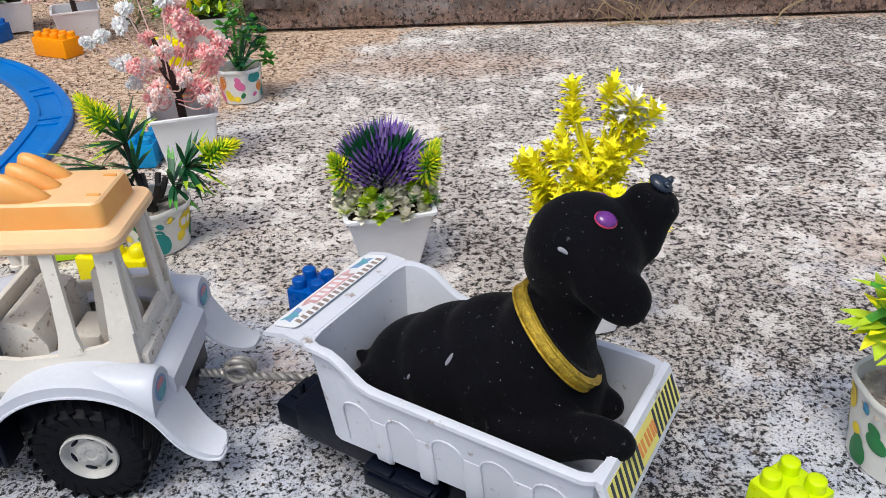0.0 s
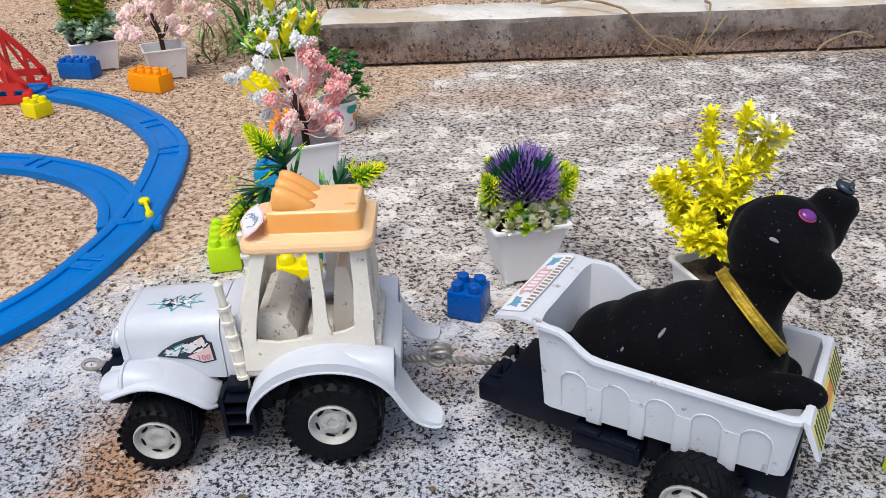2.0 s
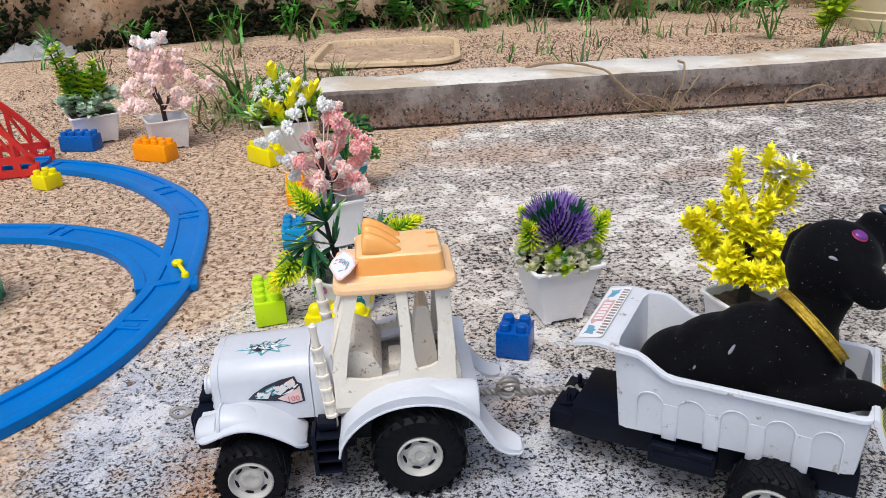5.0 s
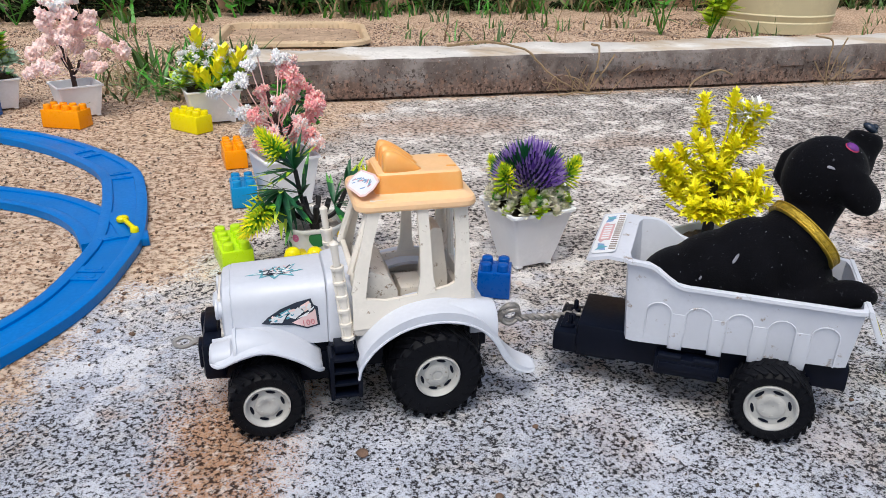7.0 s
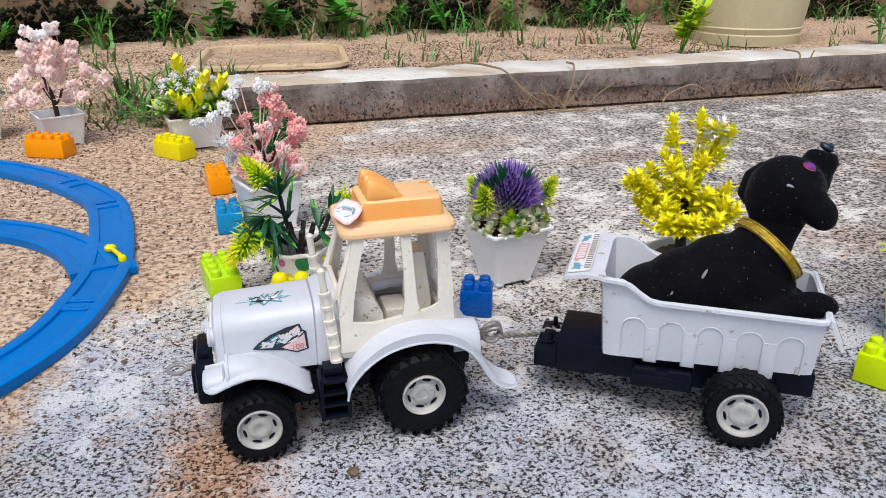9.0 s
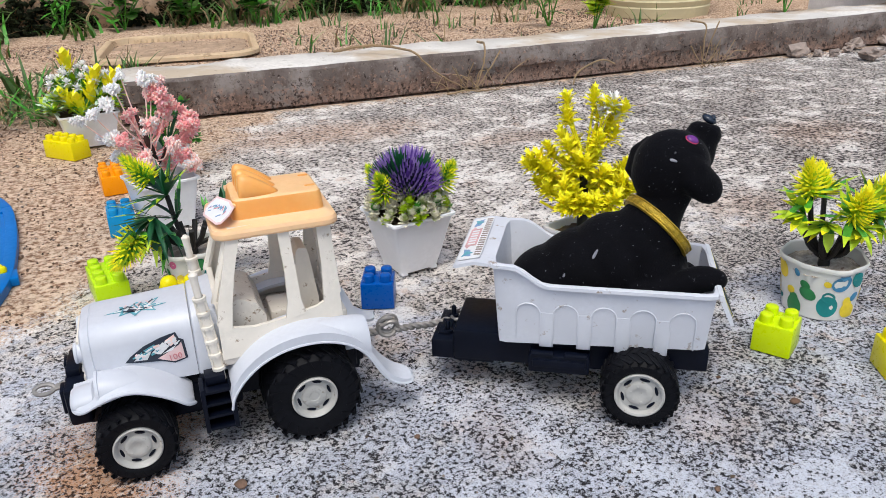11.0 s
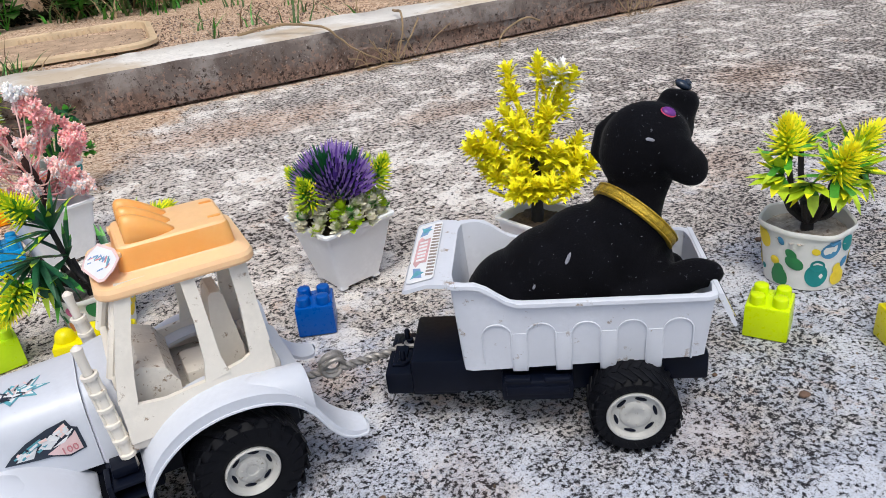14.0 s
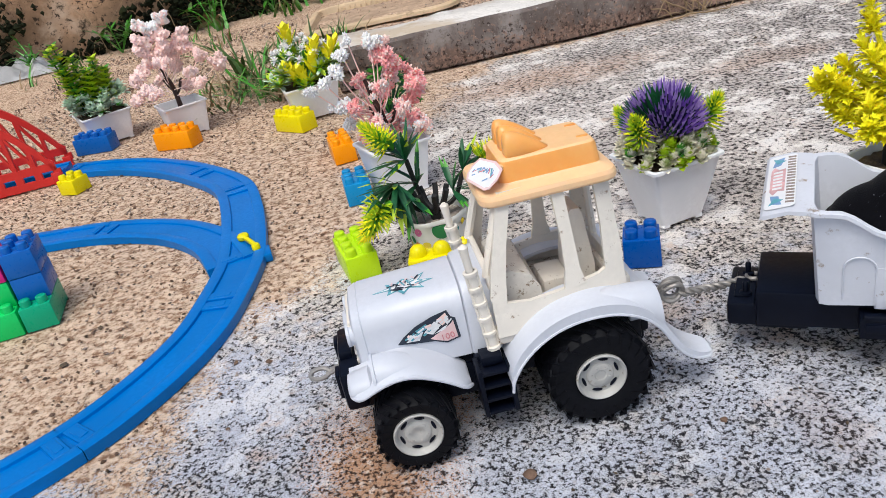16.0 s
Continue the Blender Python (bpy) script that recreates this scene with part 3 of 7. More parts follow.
# ---- the setting ----
def build_ground():
    """One sheet, fine under the toys and coarse out to the horizon."""
    def steps(lo, hi, n, reach):
        mid = np.linspace(lo, hi, n)
        out = np.geomspace(0.06, reach, 26)
        return np.concatenate([lo - out[::-1], mid, hi + out])
    xs, ys = steps(-1.4, 1.9, 250, 120.0), steps(-0.2, 3.0, 240, 120.0)
    gx, gy = np.meshgrid(xs, ys, indexing="ij")
    z = np.zeros_like(gx)
    for i in range(gx.shape[0]):
        for j in range(gx.shape[1]):
            x, y = gx[i, j], gy[i, j]
            if -1.5 < x < 2.0 and -0.3 < y < 3.1:
                soil = min(1.0, max(0.0, (y - 1.52) / 0.25))
                soil = max(soil, min(1.0, max(0.0, (-0.5 - x) / 0.3)) * min(1.0, max(0.0, (y - 1.5) / 0.3)))
                z[i, j] = 0.0011 * (noise.noise(Vector((x * 18, y * 18, 0))) - 0.35) - 0.0004 + soil * 0.008 * noise.noise(Vector((x * 7, y * 7, 3)))
    nx, ny = gx.shape
    k = np.arange(nx * ny).reshape(nx, ny)
    quads = np.stack([k[:-1, :-1], k[1:, :-1], k[1:, 1:], k[:-1, 1:]], -1).reshape(-1, 4)
    me = bpy.data.meshes.new("ground")
    me.from_pydata(np.stack([gx, gy, z], -1).reshape(-1, 3).tolist(), [], quads.tolist())
    me.polygons.foreach_set("use_smooth", [True] * len(me.polygons))
    me.materials.append(M["ground"])
    tagged(new("ground", me), "weathered speckled concrete slab running out into brown sandy soil", "ground", kind="structure")


build_ground()


def build_kerb():
    bm = bmesh.new()
    n = 340
    rings = []
    for i in range(n + 1):
        x = -0.32 + 3.4 * (i / n) ** 1.15
        y0 = 1.388 + 0.028 * (x + 0.32) + 0.006 * max(0.0, x - 0.6)
        h = 0.077 + 0.003 * min(1.5, max(0.0, x)) + 0.0025 * noise.noise(Vector((x * 9, 0, 7)))
        w = 0.165
        e = [0.004 * noise.noise(Vector((x * 14, k * 3.1, 1.5))) + 0.0018 * noise.noise(Vector((x * 60, k * 5.1, 2.5))) for k in range(8)]
        gap = max(0.0, min(1.0, 0.25 + 1.6 * noise.noise(Vector((x * 2.1, 4.0, 0.5))) + 0.5 * noise.noise(Vector((x * 11.0, 1.0, 3.5)))))
        cave = gap * (0.011 + 0.004 * noise.noise(Vector((x * 45.0, 2.0, 8.0))))
        rings.append([(x, y0 + 0.012, -0.01), (x, y0 + 0.010, 0.0035 + 0.3 * abs(e[0])), (x, y0 - 0.002 + e[0], 0.005 + 0.3 * abs(e[0])), (x, y0 + e[1] + cave * 0.9, h * 0.22), (x, y0 + e[1] * 1.4 + cave, h * 0.46), (x, y0 + e[2], h * (0.52 + 0.05 * e[3] / 0.004)), (x, y0 + 0.002 + e[3], h - 0.006), (x, y0 + 0.008 + e[4], h),
                      (x, y0 + w * 0.5, h + 0.002 + e[5] * 0.5), (x, y0 + w - 0.008, h + e[6]), (x, y0 + w, h - 0.008), (x, y0 + w, -0.01)])
    loft(bm, rings)
    # Top faces take the pale material, all others the darker one.
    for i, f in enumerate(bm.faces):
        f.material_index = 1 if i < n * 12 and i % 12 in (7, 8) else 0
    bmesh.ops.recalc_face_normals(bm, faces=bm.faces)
    tagged(new("kerb", finish("kerb", bm, [M["kerb"], M["kerb_top"]], 50)), "long low concrete kerb with a pale top and darker sides", "kerb", kind="structure")


build_kerb()


def build_back_wall():
    bm = bmesh.new()
    nx, nz = 160, 24
    front = [[bm.verts.new((-5 + 11 * i / nx, 3.0 + 0.3 * min(0.0, -4.6 + 11 * i / nx) + 0.03 * noise.noise(Vector((i * 0.35, j * 0.5, 0))), -0.05 + 1.6 * j / nz)) for j in range(nz + 1)] for i in range(nx + 1)]
    rear = [[bm.verts.new((-5 + 11 * i / nx, 3.25 + 0.3 * min(0.0, -4.6 + 11 * i / nx), z)) for z in (-0.05, 1.55)] for i in range(nx + 1)]
    for i in range(nx):
        for j in range(nz):
            bm.faces.new((front[i][j], front[i + 1][j], front[i + 1][j + 1], front[i][j + 1]))
        bm.faces.new((front[i][nz], front[i + 1][nz], rear[i + 1][1], rear[i][1]))
        bm.faces.new((rear[i][1], rear[i + 1][1], rear[i + 1][0], rear[i][0]))
    tagged(new("wall_north", finish("wall_north", bm, M["wall"])), "old mossy brown wall behind the sandy strip", "wall", kind="structure")


build_back_wall()


def build_moss():
    """Dark tufts of moss and dead leaf, also standing for shade at the wall's foot."""
    rng = np.random.default_rng(17)
    octa = np.array([(1, 0, 0), (-1, 0, 0), (0, 1, 0), (0, -1, 0), (0, 0, 1), (0, 0, -1)], float)
    tri = [(0, 2, 4), (2, 1, 4), (1, 3, 4), (3, 0, 4), (2, 0, 5), (1, 2, 5), (3, 1, 5), (0, 3, 5)]
    verts, faces, made = [], [], 0
    while made < 6500:
        x, z = rng.uniform(-3.5, 3.8), abs(rng.normal(0, 0.10))
        if noise.noise(Vector((x * 3.2, z * 6.0, 9.0))) + 0.5 * noise.noise(Vector((x * 13, z * 13, 2.0))) < -0.15 + 2.2 * (z - 0.03):
            continue
        y = 2.985 + 0.3 * min(0.0, x + 0.4) - abs(rng.normal(0, 0.012 + 0.10 * max(0.0, 0.05 - z)))
        s = rng.uniform(0.004, 0.015)
        p = octa * s * rng.uniform(0.5, 1.4, (6, 1)) + (x, y, z)
        faces += [tuple(made * 6 + k for k in f) for f in tri]
        verts += p.tolist()
        made += 1
    me = bpy.data.meshes.new("moss")
    me.from_pydata(verts, [], faces)
    me.materials.append(M["moss"])
    tagged(new("moss", me), "black-green dried moss at the wall's foot, darkened to stand for its shade", "moss", kind="stuff")


build_moss()


def build_grains():
    """Loose grains and grit on the soil and along the slab's edge."""
    rng = np.random.default_rng(5)
    verts, faces, slots = [], [], []
    octa = np.array([(1, 0, 0), (-1, 0, 0), (0, 1, 0), (0, -1, 0), (0, 0, 1), (0, 0, -1)], float)
    tri = [(0, 2, 4), (2, 1, 4), (1, 3, 4), (3, 0, 4), (2, 0, 5), (1, 2, 5), (3, 1, 5), (0, 3, 5)]
    made = 0
    while made < 30000:
        x, y = rng.uniform(-1.15, 1.5), rng.uniform(0.2, 2.6)
        edge = -0.46 + 0.38 * min(1, max(0, (y - 0.45) / 0.9))
        on_soil = x < edge + rng.normal(0, 0.06) and y > 0.42 or y > 1.33 + 0.03 * x + abs(rng.normal(0, 0.03))
        if not on_soil and rng.random() > 0.10:
            continue
        if 1.36 < y - 0.03 * x < 1.60 and x > -0.36:
            continue
        s = abs(rng.normal(0, 0.0009)) + 0.0008
        if y > 1.6:
            s *= 1.5
        if not on_soil:
            s *= 0.8
        p = octa * s * rng.uniform(0.6, 1.3, (6, 1)) * (1, rng.uniform(0.6, 1.2), 0.7)
        a = rng.uniform(0, 6.28)
        p = p @ np.array([[math.cos(a), math.sin(a), 0], [-math.sin(a), math.cos(a), 0], [0, 0, 1]]) + (x, y, s * 0.25)
        faces += [tuple(made * 6 + k for k in f) for f in tri]
        verts += p.tolist()
        slots += [int(rng.choice([0, 0, 1]) if y > 1.25 else rng.choice([0, 0, 2, 1, 0]) if on_soil else rng.choice([1, 2, 2]))] * 8
        made += 1
    me = bpy.data.meshes.new("grit")
    me.from_pydata(verts, [], faces)
    for m in (M["pebble"], M["rock"], M["soil"]):
        me.materials.append(m)
    me.polygons.foreach_set("material_index", slots)
    tagged(new("grit", me), "loose brown and grey grains scattered over the soil", "grit", kind="stuff")


build_grains()


from mathutils.bvhtree import BVHTree
# ---- toy tractor ----
def wheel_tyre(r, w, side, hub):
    """A tyre's carcass with its axle along y, outer face towards side * y."""
    bm = bmesh.new()
    prof = [(r * hub, -w * 0.42), (r * (hub + 0.05), -w * 0.47), (r * 0.66, -w * 0.5), (r * 0.86, -w * 0.5), (r * 0.955, -w * 0.40), (r * 0.974, 0), (r * 0.955, w * 0.40), (r * 0.86, w * 0.5), (r * (hub + 0.12), w * 0.5), (r * (hub + 0.03), w * 0.45), (r * (hub + 0.005), w * 0.40), (r * (hub - 0.02), w * 0.1), (r * 0.25, w * 0.05)]
    lathe(bm, prof, 48, turn(rx=-90 * side))
    return bm


def add_lugs(tyre, r, w, lugs, side):
    """Slanting tread bars and shoulder ribs, each a piece of the tyre, alike ones sharing a mesh."""
    t = turn(rx=-90 * side)
    for half in (-1, 1):
        bm = bmesh.new()
        box(bm, (0, 0, 0), (r * 0.05, r * 0.115, w * 0.60), 0, Matrix.Translation((r * 0.968, 0, half * w * 0.24)) @ turn(rx=half * 32))
        if half > 0:
            box(bm, (0, 0, 0), (r * 0.26, r * 0.034, w * 0.040), 0, turn(rz=6) @ Matrix.Translation((r * 0.81, 0, w * 0.495)) @ turn(rz=24))
        for v in bm.verts:
            rho = math.hypot(v.co.x, v.co.y)
            if rho > r * 0.990:
                v.co.x, v.co.y = v.co.x * r * 0.990 / rho, v.co.y * r * 0.990 / rho
        me = finish("lug", bm, M["rubber"])
        for k in range(lugs):
            ob = new("lug", me)
            ob.parent = tyre
            ob.matrix_basis = t @ turn(rz=360 * (k + half * 0.25) / lugs)


def wheel_rim(r, w, side, hub):
    bm = bmesh.new()
    t = turn(rx=-90 * side)
    R = r * (hub + 0.025)
    lathe(bm, [(R, w * 0.30), (R, w * 0.49), (R * 0.95, w * 0.51), (R * 0.88, w * 0.485), (R * 0.84, w * 0.42), (R * 0.80, w * 0.385), (R * 0.56, w * 0.385), (R * 0.52, w * 0.415), (R * 0.47, w * 0.43), (R * 0.24, w * 0.43), (R * 0.20, w * 0.415), (0, w * 0.415)], 40, t)
    for k in range(6):
        m = t @ turn(rz=60 * k + 15) @ Matrix.Translation((R * 0.680, 0, w * 0.390))
        # Black discs on the rim stand in for the shade inside its slots.
        lathe(bm, [(0, 0.0006), (R * 0.085, 0.0005), (R * 0.105, 0.0002), (R * 0.115, -0.001)], 12, m @ Matrix.Diagonal((0.62, 2.0, 1, 1)), mi=1)
        m = t @ turn(rz=60 * k + 45) @ Matrix.Translation((R * 0.36, 0, w * 0.430))
        lathe(bm, [(0, 0.0005), (R * 0.035, 0.0004), (R * 0.045, -0.0002)], 8, m)
    return bm


def add_wheel(parent, x, y, r, w, lugs, side, hub=0.555):
    ob = part("tyre", wheel_tyre(r, w, side, hub), M["rubber"], parent, "black rubber tyre with chunky lugs")
    ob.matrix_basis = pose(x, y, r - 0.0005)
    add_lugs(ob, r, w, lugs, side)
    part("rim", wheel_rim(r, w, side, hub), [M["rim"], M["black"]], ob, "off-white moulded rim with dark discs for shaded slots")


def rounded_hood(x, half, low, high, r):
    """A cross-section of the bonnet: a box with a rounded top."""
    pts = [(x, -half, low), (x, -half, high - r)]
    pts += [(x, -half + r - r * math.cos(a), high - r + r * math.sin(a)) for a in [radians(q) for q in (22, 45, 68, 90)]]
    pts += [(x, half - r + r * math.cos(a), high - r + r * math.sin(a)) for a in [radians(q) for q in (90, 68, 45, 22)]]
    return pts + [(x, half, high - r), (x, half, low)]


def build_tractor():
    t = base("toy_tractor", "white toy tractor with cream cab and peach roof, pulling a trailer", "toy tractor", pose(-0.1660, 0.4100, 0, 0, 0, 1.3))
    # Chassis: black frame under everything.
    bm = bmesh.new()
    box(bm, (-0.052, 0, 0.041), (0.19, 0.046, 0.026), 0.003)
    box(bm, (0.014, 0, 0.044), (0.050, 0.060, 0.030), 0.004)
    box(bm, (-0.115, 0, 0.024), (0.012, 0.086, 0.010), 0.002)
    box(bm, (0.0, 0, 0.031), (0.012, 0.078, 0.012), 0.002)
    box(bm, (0.040, 0, 0.043), (0.010, 0.050, 0.018), 0.002)
    box(bm, (-0.004, 0, 0.045), (0.092, 0.050, 0.036), 0.003)
    box(bm, (-0.075, 0, 0.032), (0.060, 0.050, 0.024), 0.003)
    part("chassis", bm, M["black"], t, "black chassis")
    bm = bmesh.new()
    loft(bm, [[(0.030, y, 0.0745), (0.0415, y, 0.0700), (0.0455, y, 0.0660), (0.0455, y, 0.0500), (0.030, y, 0.0500)] for y in (-0.0335, -0.0325, 0.0325, 0.0335)])
    bmesh.ops.recalc_face_normals(bm, faces=bm.faces)
    part("rear_panel", bm, M["white"], t, "white panel behind the cab")
    bm = bmesh.new()
    box(bm, (-0.149, 0, 0.047), (0.015, 0.060, 0.028), 0.003)
    box(bm, (-0.1505, 0, 0.062), (0.009, 0.024, 0.008), 0.0015)
    for s in (-1, 1):
        box(bm, (-0.1565, s * 0.019, 0.050), (0.005, 0.012, 0.018), 0.001)
    part("bumper", bm, M["black"], t, "black front bumper")
    bm = bmesh.new()
    ring = [(-0.1690 + 0.0062 * math.cos(a), -0.014 + 0.0026 * math.sin(a), 0.0565 + 0.0022 * math.sin(a)) for a in np.linspace(0.0, 6.1, 18)]
    tube(bm, [(-0.155, -0.012, 0.058), (-0.161, -0.013, 0.057)] + ring, 0.0015, 7)
    tube(bm, [(-0.155, -0.0135, 0.0565), (-0.165, -0.0150, 0.0555)], 0.0015, 7)
    part("tow_eye", bm, M["wire"], t, "bent grey wire eye")
    # Bonnet.
    bm = bmesh.new()
    loft(bm, [rounded_hood(-0.1415, 0.024, 0.056, 0.0920, 0.012), rounded_hood(-0.1400, 0.027, 0.055, 0.0960, 0.013), rounded_hood(-0.1350, 0.0285, 0.054, 0.0980, 0.0135),
              rounded_hood(-0.1345, 0.0280, 0.054, 0.0976, 0.0135), rounded_hood(-0.1335, 0.0285, 0.054, 0.0983, 0.0135),
              rounded_hood(-0.10, 0.0295, 0.054, 0.0995, 0.014), rounded_hood(-0.072, 0.0305, 0.054, 0.1005, 0.0145)])
    part("bonnet", bm, M["white"], t, "white bonnet")
    bm = bmesh.new()
    loft(bm, [rounded_hood(-0.0718, 0.0295, 0.054, 0.0993, 0.0145), rounded_hood(-0.0705, 0.031, 0.054, 0.1018, 0.015), rounded_hood(-0.056, 0.0325, 0.054, 0.1045, 0.015), rounded_hood(-0.0525, 0.0315, 0.054, 0.1035, 0.015)])
    part("cowl", bm, M["white"], t, "white cowl before the cab")
    bm = bmesh.new()
    for k in range(5):
        box(bm, (-0.1424, 0, 0.062 + 0.0065 * k), (0.002, 0.040, 0.0035), 0.0006)
    part("grille", bm, M["cream"], t, "ribbed front grille")
    for s in (-1, 1):
        bm = bmesh.new()
        lathe(bm, [(0, -0.004), (0.0060, -0.004), (0.0063, 0.0005), (0.0070, 0.0012), (0.0070, 0.0026), (0.0058, 0.0030), (0.0050, 0.0020), (0, 0.0018)], 20, Matrix.Translation((-0.1425, s * 0.0195, 0.0815)) @ turn(ry=-90))
        part("headlight", bm, M["white"], t, "round white headlight")
        # Front mudguard with its boxy lamp housing.
        bm = bmesh.new()
        lips = [(-0.1492, 0.0578), (-0.1475, 0.0578), (-0.1425, 0.0584), (-0.1370, 0.0606), (-0.1290, 0.0636), (-0.1210, 0.0652), (-0.1120, 0.0646), (-0.1030, 0.0614), (-0.0940, 0.0564), (-0.0865, 0.0510), (-0.0810, 0.0462), (-0.0775, 0.0430)]
        lips = [(p.x, p.z) for p in smooth_path([(x, 0, z) for x, z in lips], 2)]
        rows = []
        for x, z in lips:
            rise = 0.0034 - 0.0010 * max(0.0, (x + 0.095) / 0.0175)
            inn, out = s * 0.026, s * (0.0535 - 0.0012 * max(0.0, (x + 0.10) / 0.02) - 0.007 * max(0.0, (x + 0.0845) / 0.007) ** 2 - 0.006 * max(0.0, (-0.1440 - x) / 0.0055) ** 2)
            rows.append([(x, inn, z + rise + 0.0018), (x, (inn + out) / 2, z + rise + 0.0014), (x, out - s * 0.0075, z + rise), (x, out - s * 0.0030, z + rise * 0.72), (x, out - s * 0.0008, z + 0.0020), (x, out + s * 0.0008, z + 0.0008), (x, out + s * 0.0008, z - 0.0008), (x, out - s * 0.0014, z - 0.0008), (x, out - s * 0.0040, z + rise * 0.4), (x, inn, z + rise - 0.0012)])
        loft(bm, rows)
        tube(bm, smooth_path([r[6] for r in rows], 2), 0.0014, 8)
        def pod(sections):
            """A half-round bulge moulded onto the guard: (x, centre y, half width, height, base z)."""
            loft(bm, [[(x, s * (yc + hw * math.cos(a)), z + h * math.sin(a) ** 0.9) for a in np.linspace(0, math.pi, 15)] + [(x, s * (yc - hw * 0.9), z - 0.003), (x, s * (yc + hw * 0.9), z - 0.003)] for x, yc, hw, h, z in sections])
        pod([(-0.1508, 0.0400, 0.0080, 0.0036, 0.0592), (-0.1502, 0.0400, 0.0100, 0.0058, 0.0588), (-0.1482, 0.0402, 0.0114, 0.0072, 0.0586), (-0.1425, 0.0402, 0.0117, 0.0075, 0.0590), (-0.1372, 0.0402, 0.0117, 0.0077, 0.0602), (-0.1358, 0.0402, 0.0105, 0.0055, 0.0606)])
        pod([(-0.1352, 0.0395, 0.0118, 0.0118, 0.0606), (-0.1350, 0.0395, 0.0136, 0.0140, 0.0606), (-0.1330, 0.0395, 0.0140, 0.0146, 0.0610), (-0.1326, 0.0395, 0.0130, 0.0132, 0.0612), (-0.1260, 0.0395, 0.0128, 0.0114, 0.0626), (-0.1190, 0.0395, 0.0118, 0.0086, 0.0640), (-0.1120, 0.0395, 0.0102, 0.0058, 0.0642), (-0.1050, 0.0395, 0.0078, 0.0034, 0.0626), (-0.0990, 0.0395, 0.0046, 0.0016, 0.0602)])
        bmesh.ops.recalc_face_normals(bm, faces=bm.faces)
        part("front_mudguard", bm, M["white"], t, "white front mudguard")
        # Rear mudguard: an arch over the wheel, a lamp housing and a flap that sweeps down behind.
        bm = bmesh.new()
        line = [(-0.0548, 0.0455), (-0.0525, 0.0540), (-0.0450, 0.0648), (-0.0340, 0.0740), (-0.0210, 0.0802), (-0.0065, 0.0830), (0.0090, 0.0824), (0.0220, 0.0786), (0.0330, 0.0718), (0.0410, 0.0625), (0.0475, 0.0505), (0.0545, 0.0396), (0.0625, 0.0328), (0.0700, 0.0302), (0.0735, 0.0312)]
        line = [(p.x, p.z) for p in smooth_path([(x, 0, z) for x, z in line], 3)]
        rows = []
        for i, (x, z) in enumerate(line):
            u = i / (len(line) - 1)
            tail = max(0.0, (u - 0.72) / 0.28)
            inn, out = s * (0.026 + 0.018 * tail), s * (0.0595 - 0.0025 * tail)
            round_off = 0.008 * max(0.0, (u - 0.93) / 0.07) ** 2
            inn, out = inn + s * round_off, out - s * round_off
            lip = 0.0055 * (1 - tail) + 0.0015
            rows.append([(x, inn, z + 0.0012), (x, out - s * 0.003, z + 0.0014), (x, out, z), (x, out, z - lip), (x, out - s * 0.0016, z - lip), (x, out - s * 0.0022, z - 0.0012), (x, inn, z - 0.0012)])
        loft(bm, rows)
        tube(bm, [r[3] for r in rows], 0.00095, 6)
        loft(bm, [[(x, s * (0.0455 + hw * math.cos(a)), z + h * math.sin(a) ** 0.85) for a in np.linspace(0, math.pi, 15)] + [(x, s * (0.0455 - hw * 0.9), z - 0.003), (x, s * (0.0455 + hw * 0.9), z - 0.003)]
                  for x, hw, h, z in ((0.0080, 0.0030, 0.0012, 0.0824), (0.0130, 0.0065, 0.0036, 0.0804), (0.0200, 0.0098, 0.0066, 0.0770), (0.0280, 0.0124, 0.0110, 0.0722), (0.0360, 0.0140, 0.0164, 0.0662), (0.0410, 0.0146, 0.0205, 0.0615), (0.0424, 0.0144, 0.0206, 0.0605))])
        bmesh.ops.recalc_face_normals(bm, faces=bm.faces)
        guard = part("rear_mudguard", bm, M["white"], t, "white rear mudguard with a flared flap")
        bm = bmesh.new()
        m = Matrix.Translation((0.0426, s * 0.0455, 0.0700)) @ turn(ry=90)
        plate(bm, [(0.0072 * math.cos(a), 0.0082 * math.sin(a)) for a in np.linspace(0, 6.28, 15)[:-1]], 0.0003, m, 0)
        plate(bm, [(0.0055, -0.005), (0.0055, 0.005), (-0.001, 0.006), (-0.001, -0.006)], 0.0003, m @ Matrix.Translation((0, 0, 0.00032)), 1)
        plate(bm, [(-0.0015, -0.0055), (-0.0015, 0.0055), (-0.0055, 0.003), (-0.0055, -0.003)], 0.0003, m @ Matrix.Translation((0, 0, 0.00032)), 2)
        part("sticker", bm, [M["ink_blue"], M["ink_teal"], M["ink_red"]], guard, "small blue and red badge")
        # Footstep between the wheels.
        bm = bmesh.new()
        box(bm, (-0.0625, s * 0.033, 0.037), (0.019, 0.006, 0.034), 0.001)
        step = part("footstep", bm, M["black"], t, "black ribbed footstep")
        for name, c, size in [("tread", (-0.0625, s * 0.0435, 0.0215 + 0.0095 * q), (0.017, 0.017, 0.0022)) for q in range(4)] + [("cheek", (-0.0625 + q * 0.0095, s * 0.0435, 0.0365), (0.003, 0.018, 0.034)) for q in (-1, 1)] + [("knob", (-0.0625, s * 0.040, 0.0555), (0.013, 0.012, 0.006))]:
            bm = bmesh.new()
            box(bm, c, size, 0.0005)
            part(name, bm, M["black"], step)
        # Exhaust stack with its rings.
        bm = bmesh.new()
        tube(bm, [(-0.0575, s * 0.0380, 0.046), (-0.0610, s * 0.0362, 0.085), (-0.0640, s * 0.0350, 0.112)], [0.0030, 0.0034, 0.0032], 12)
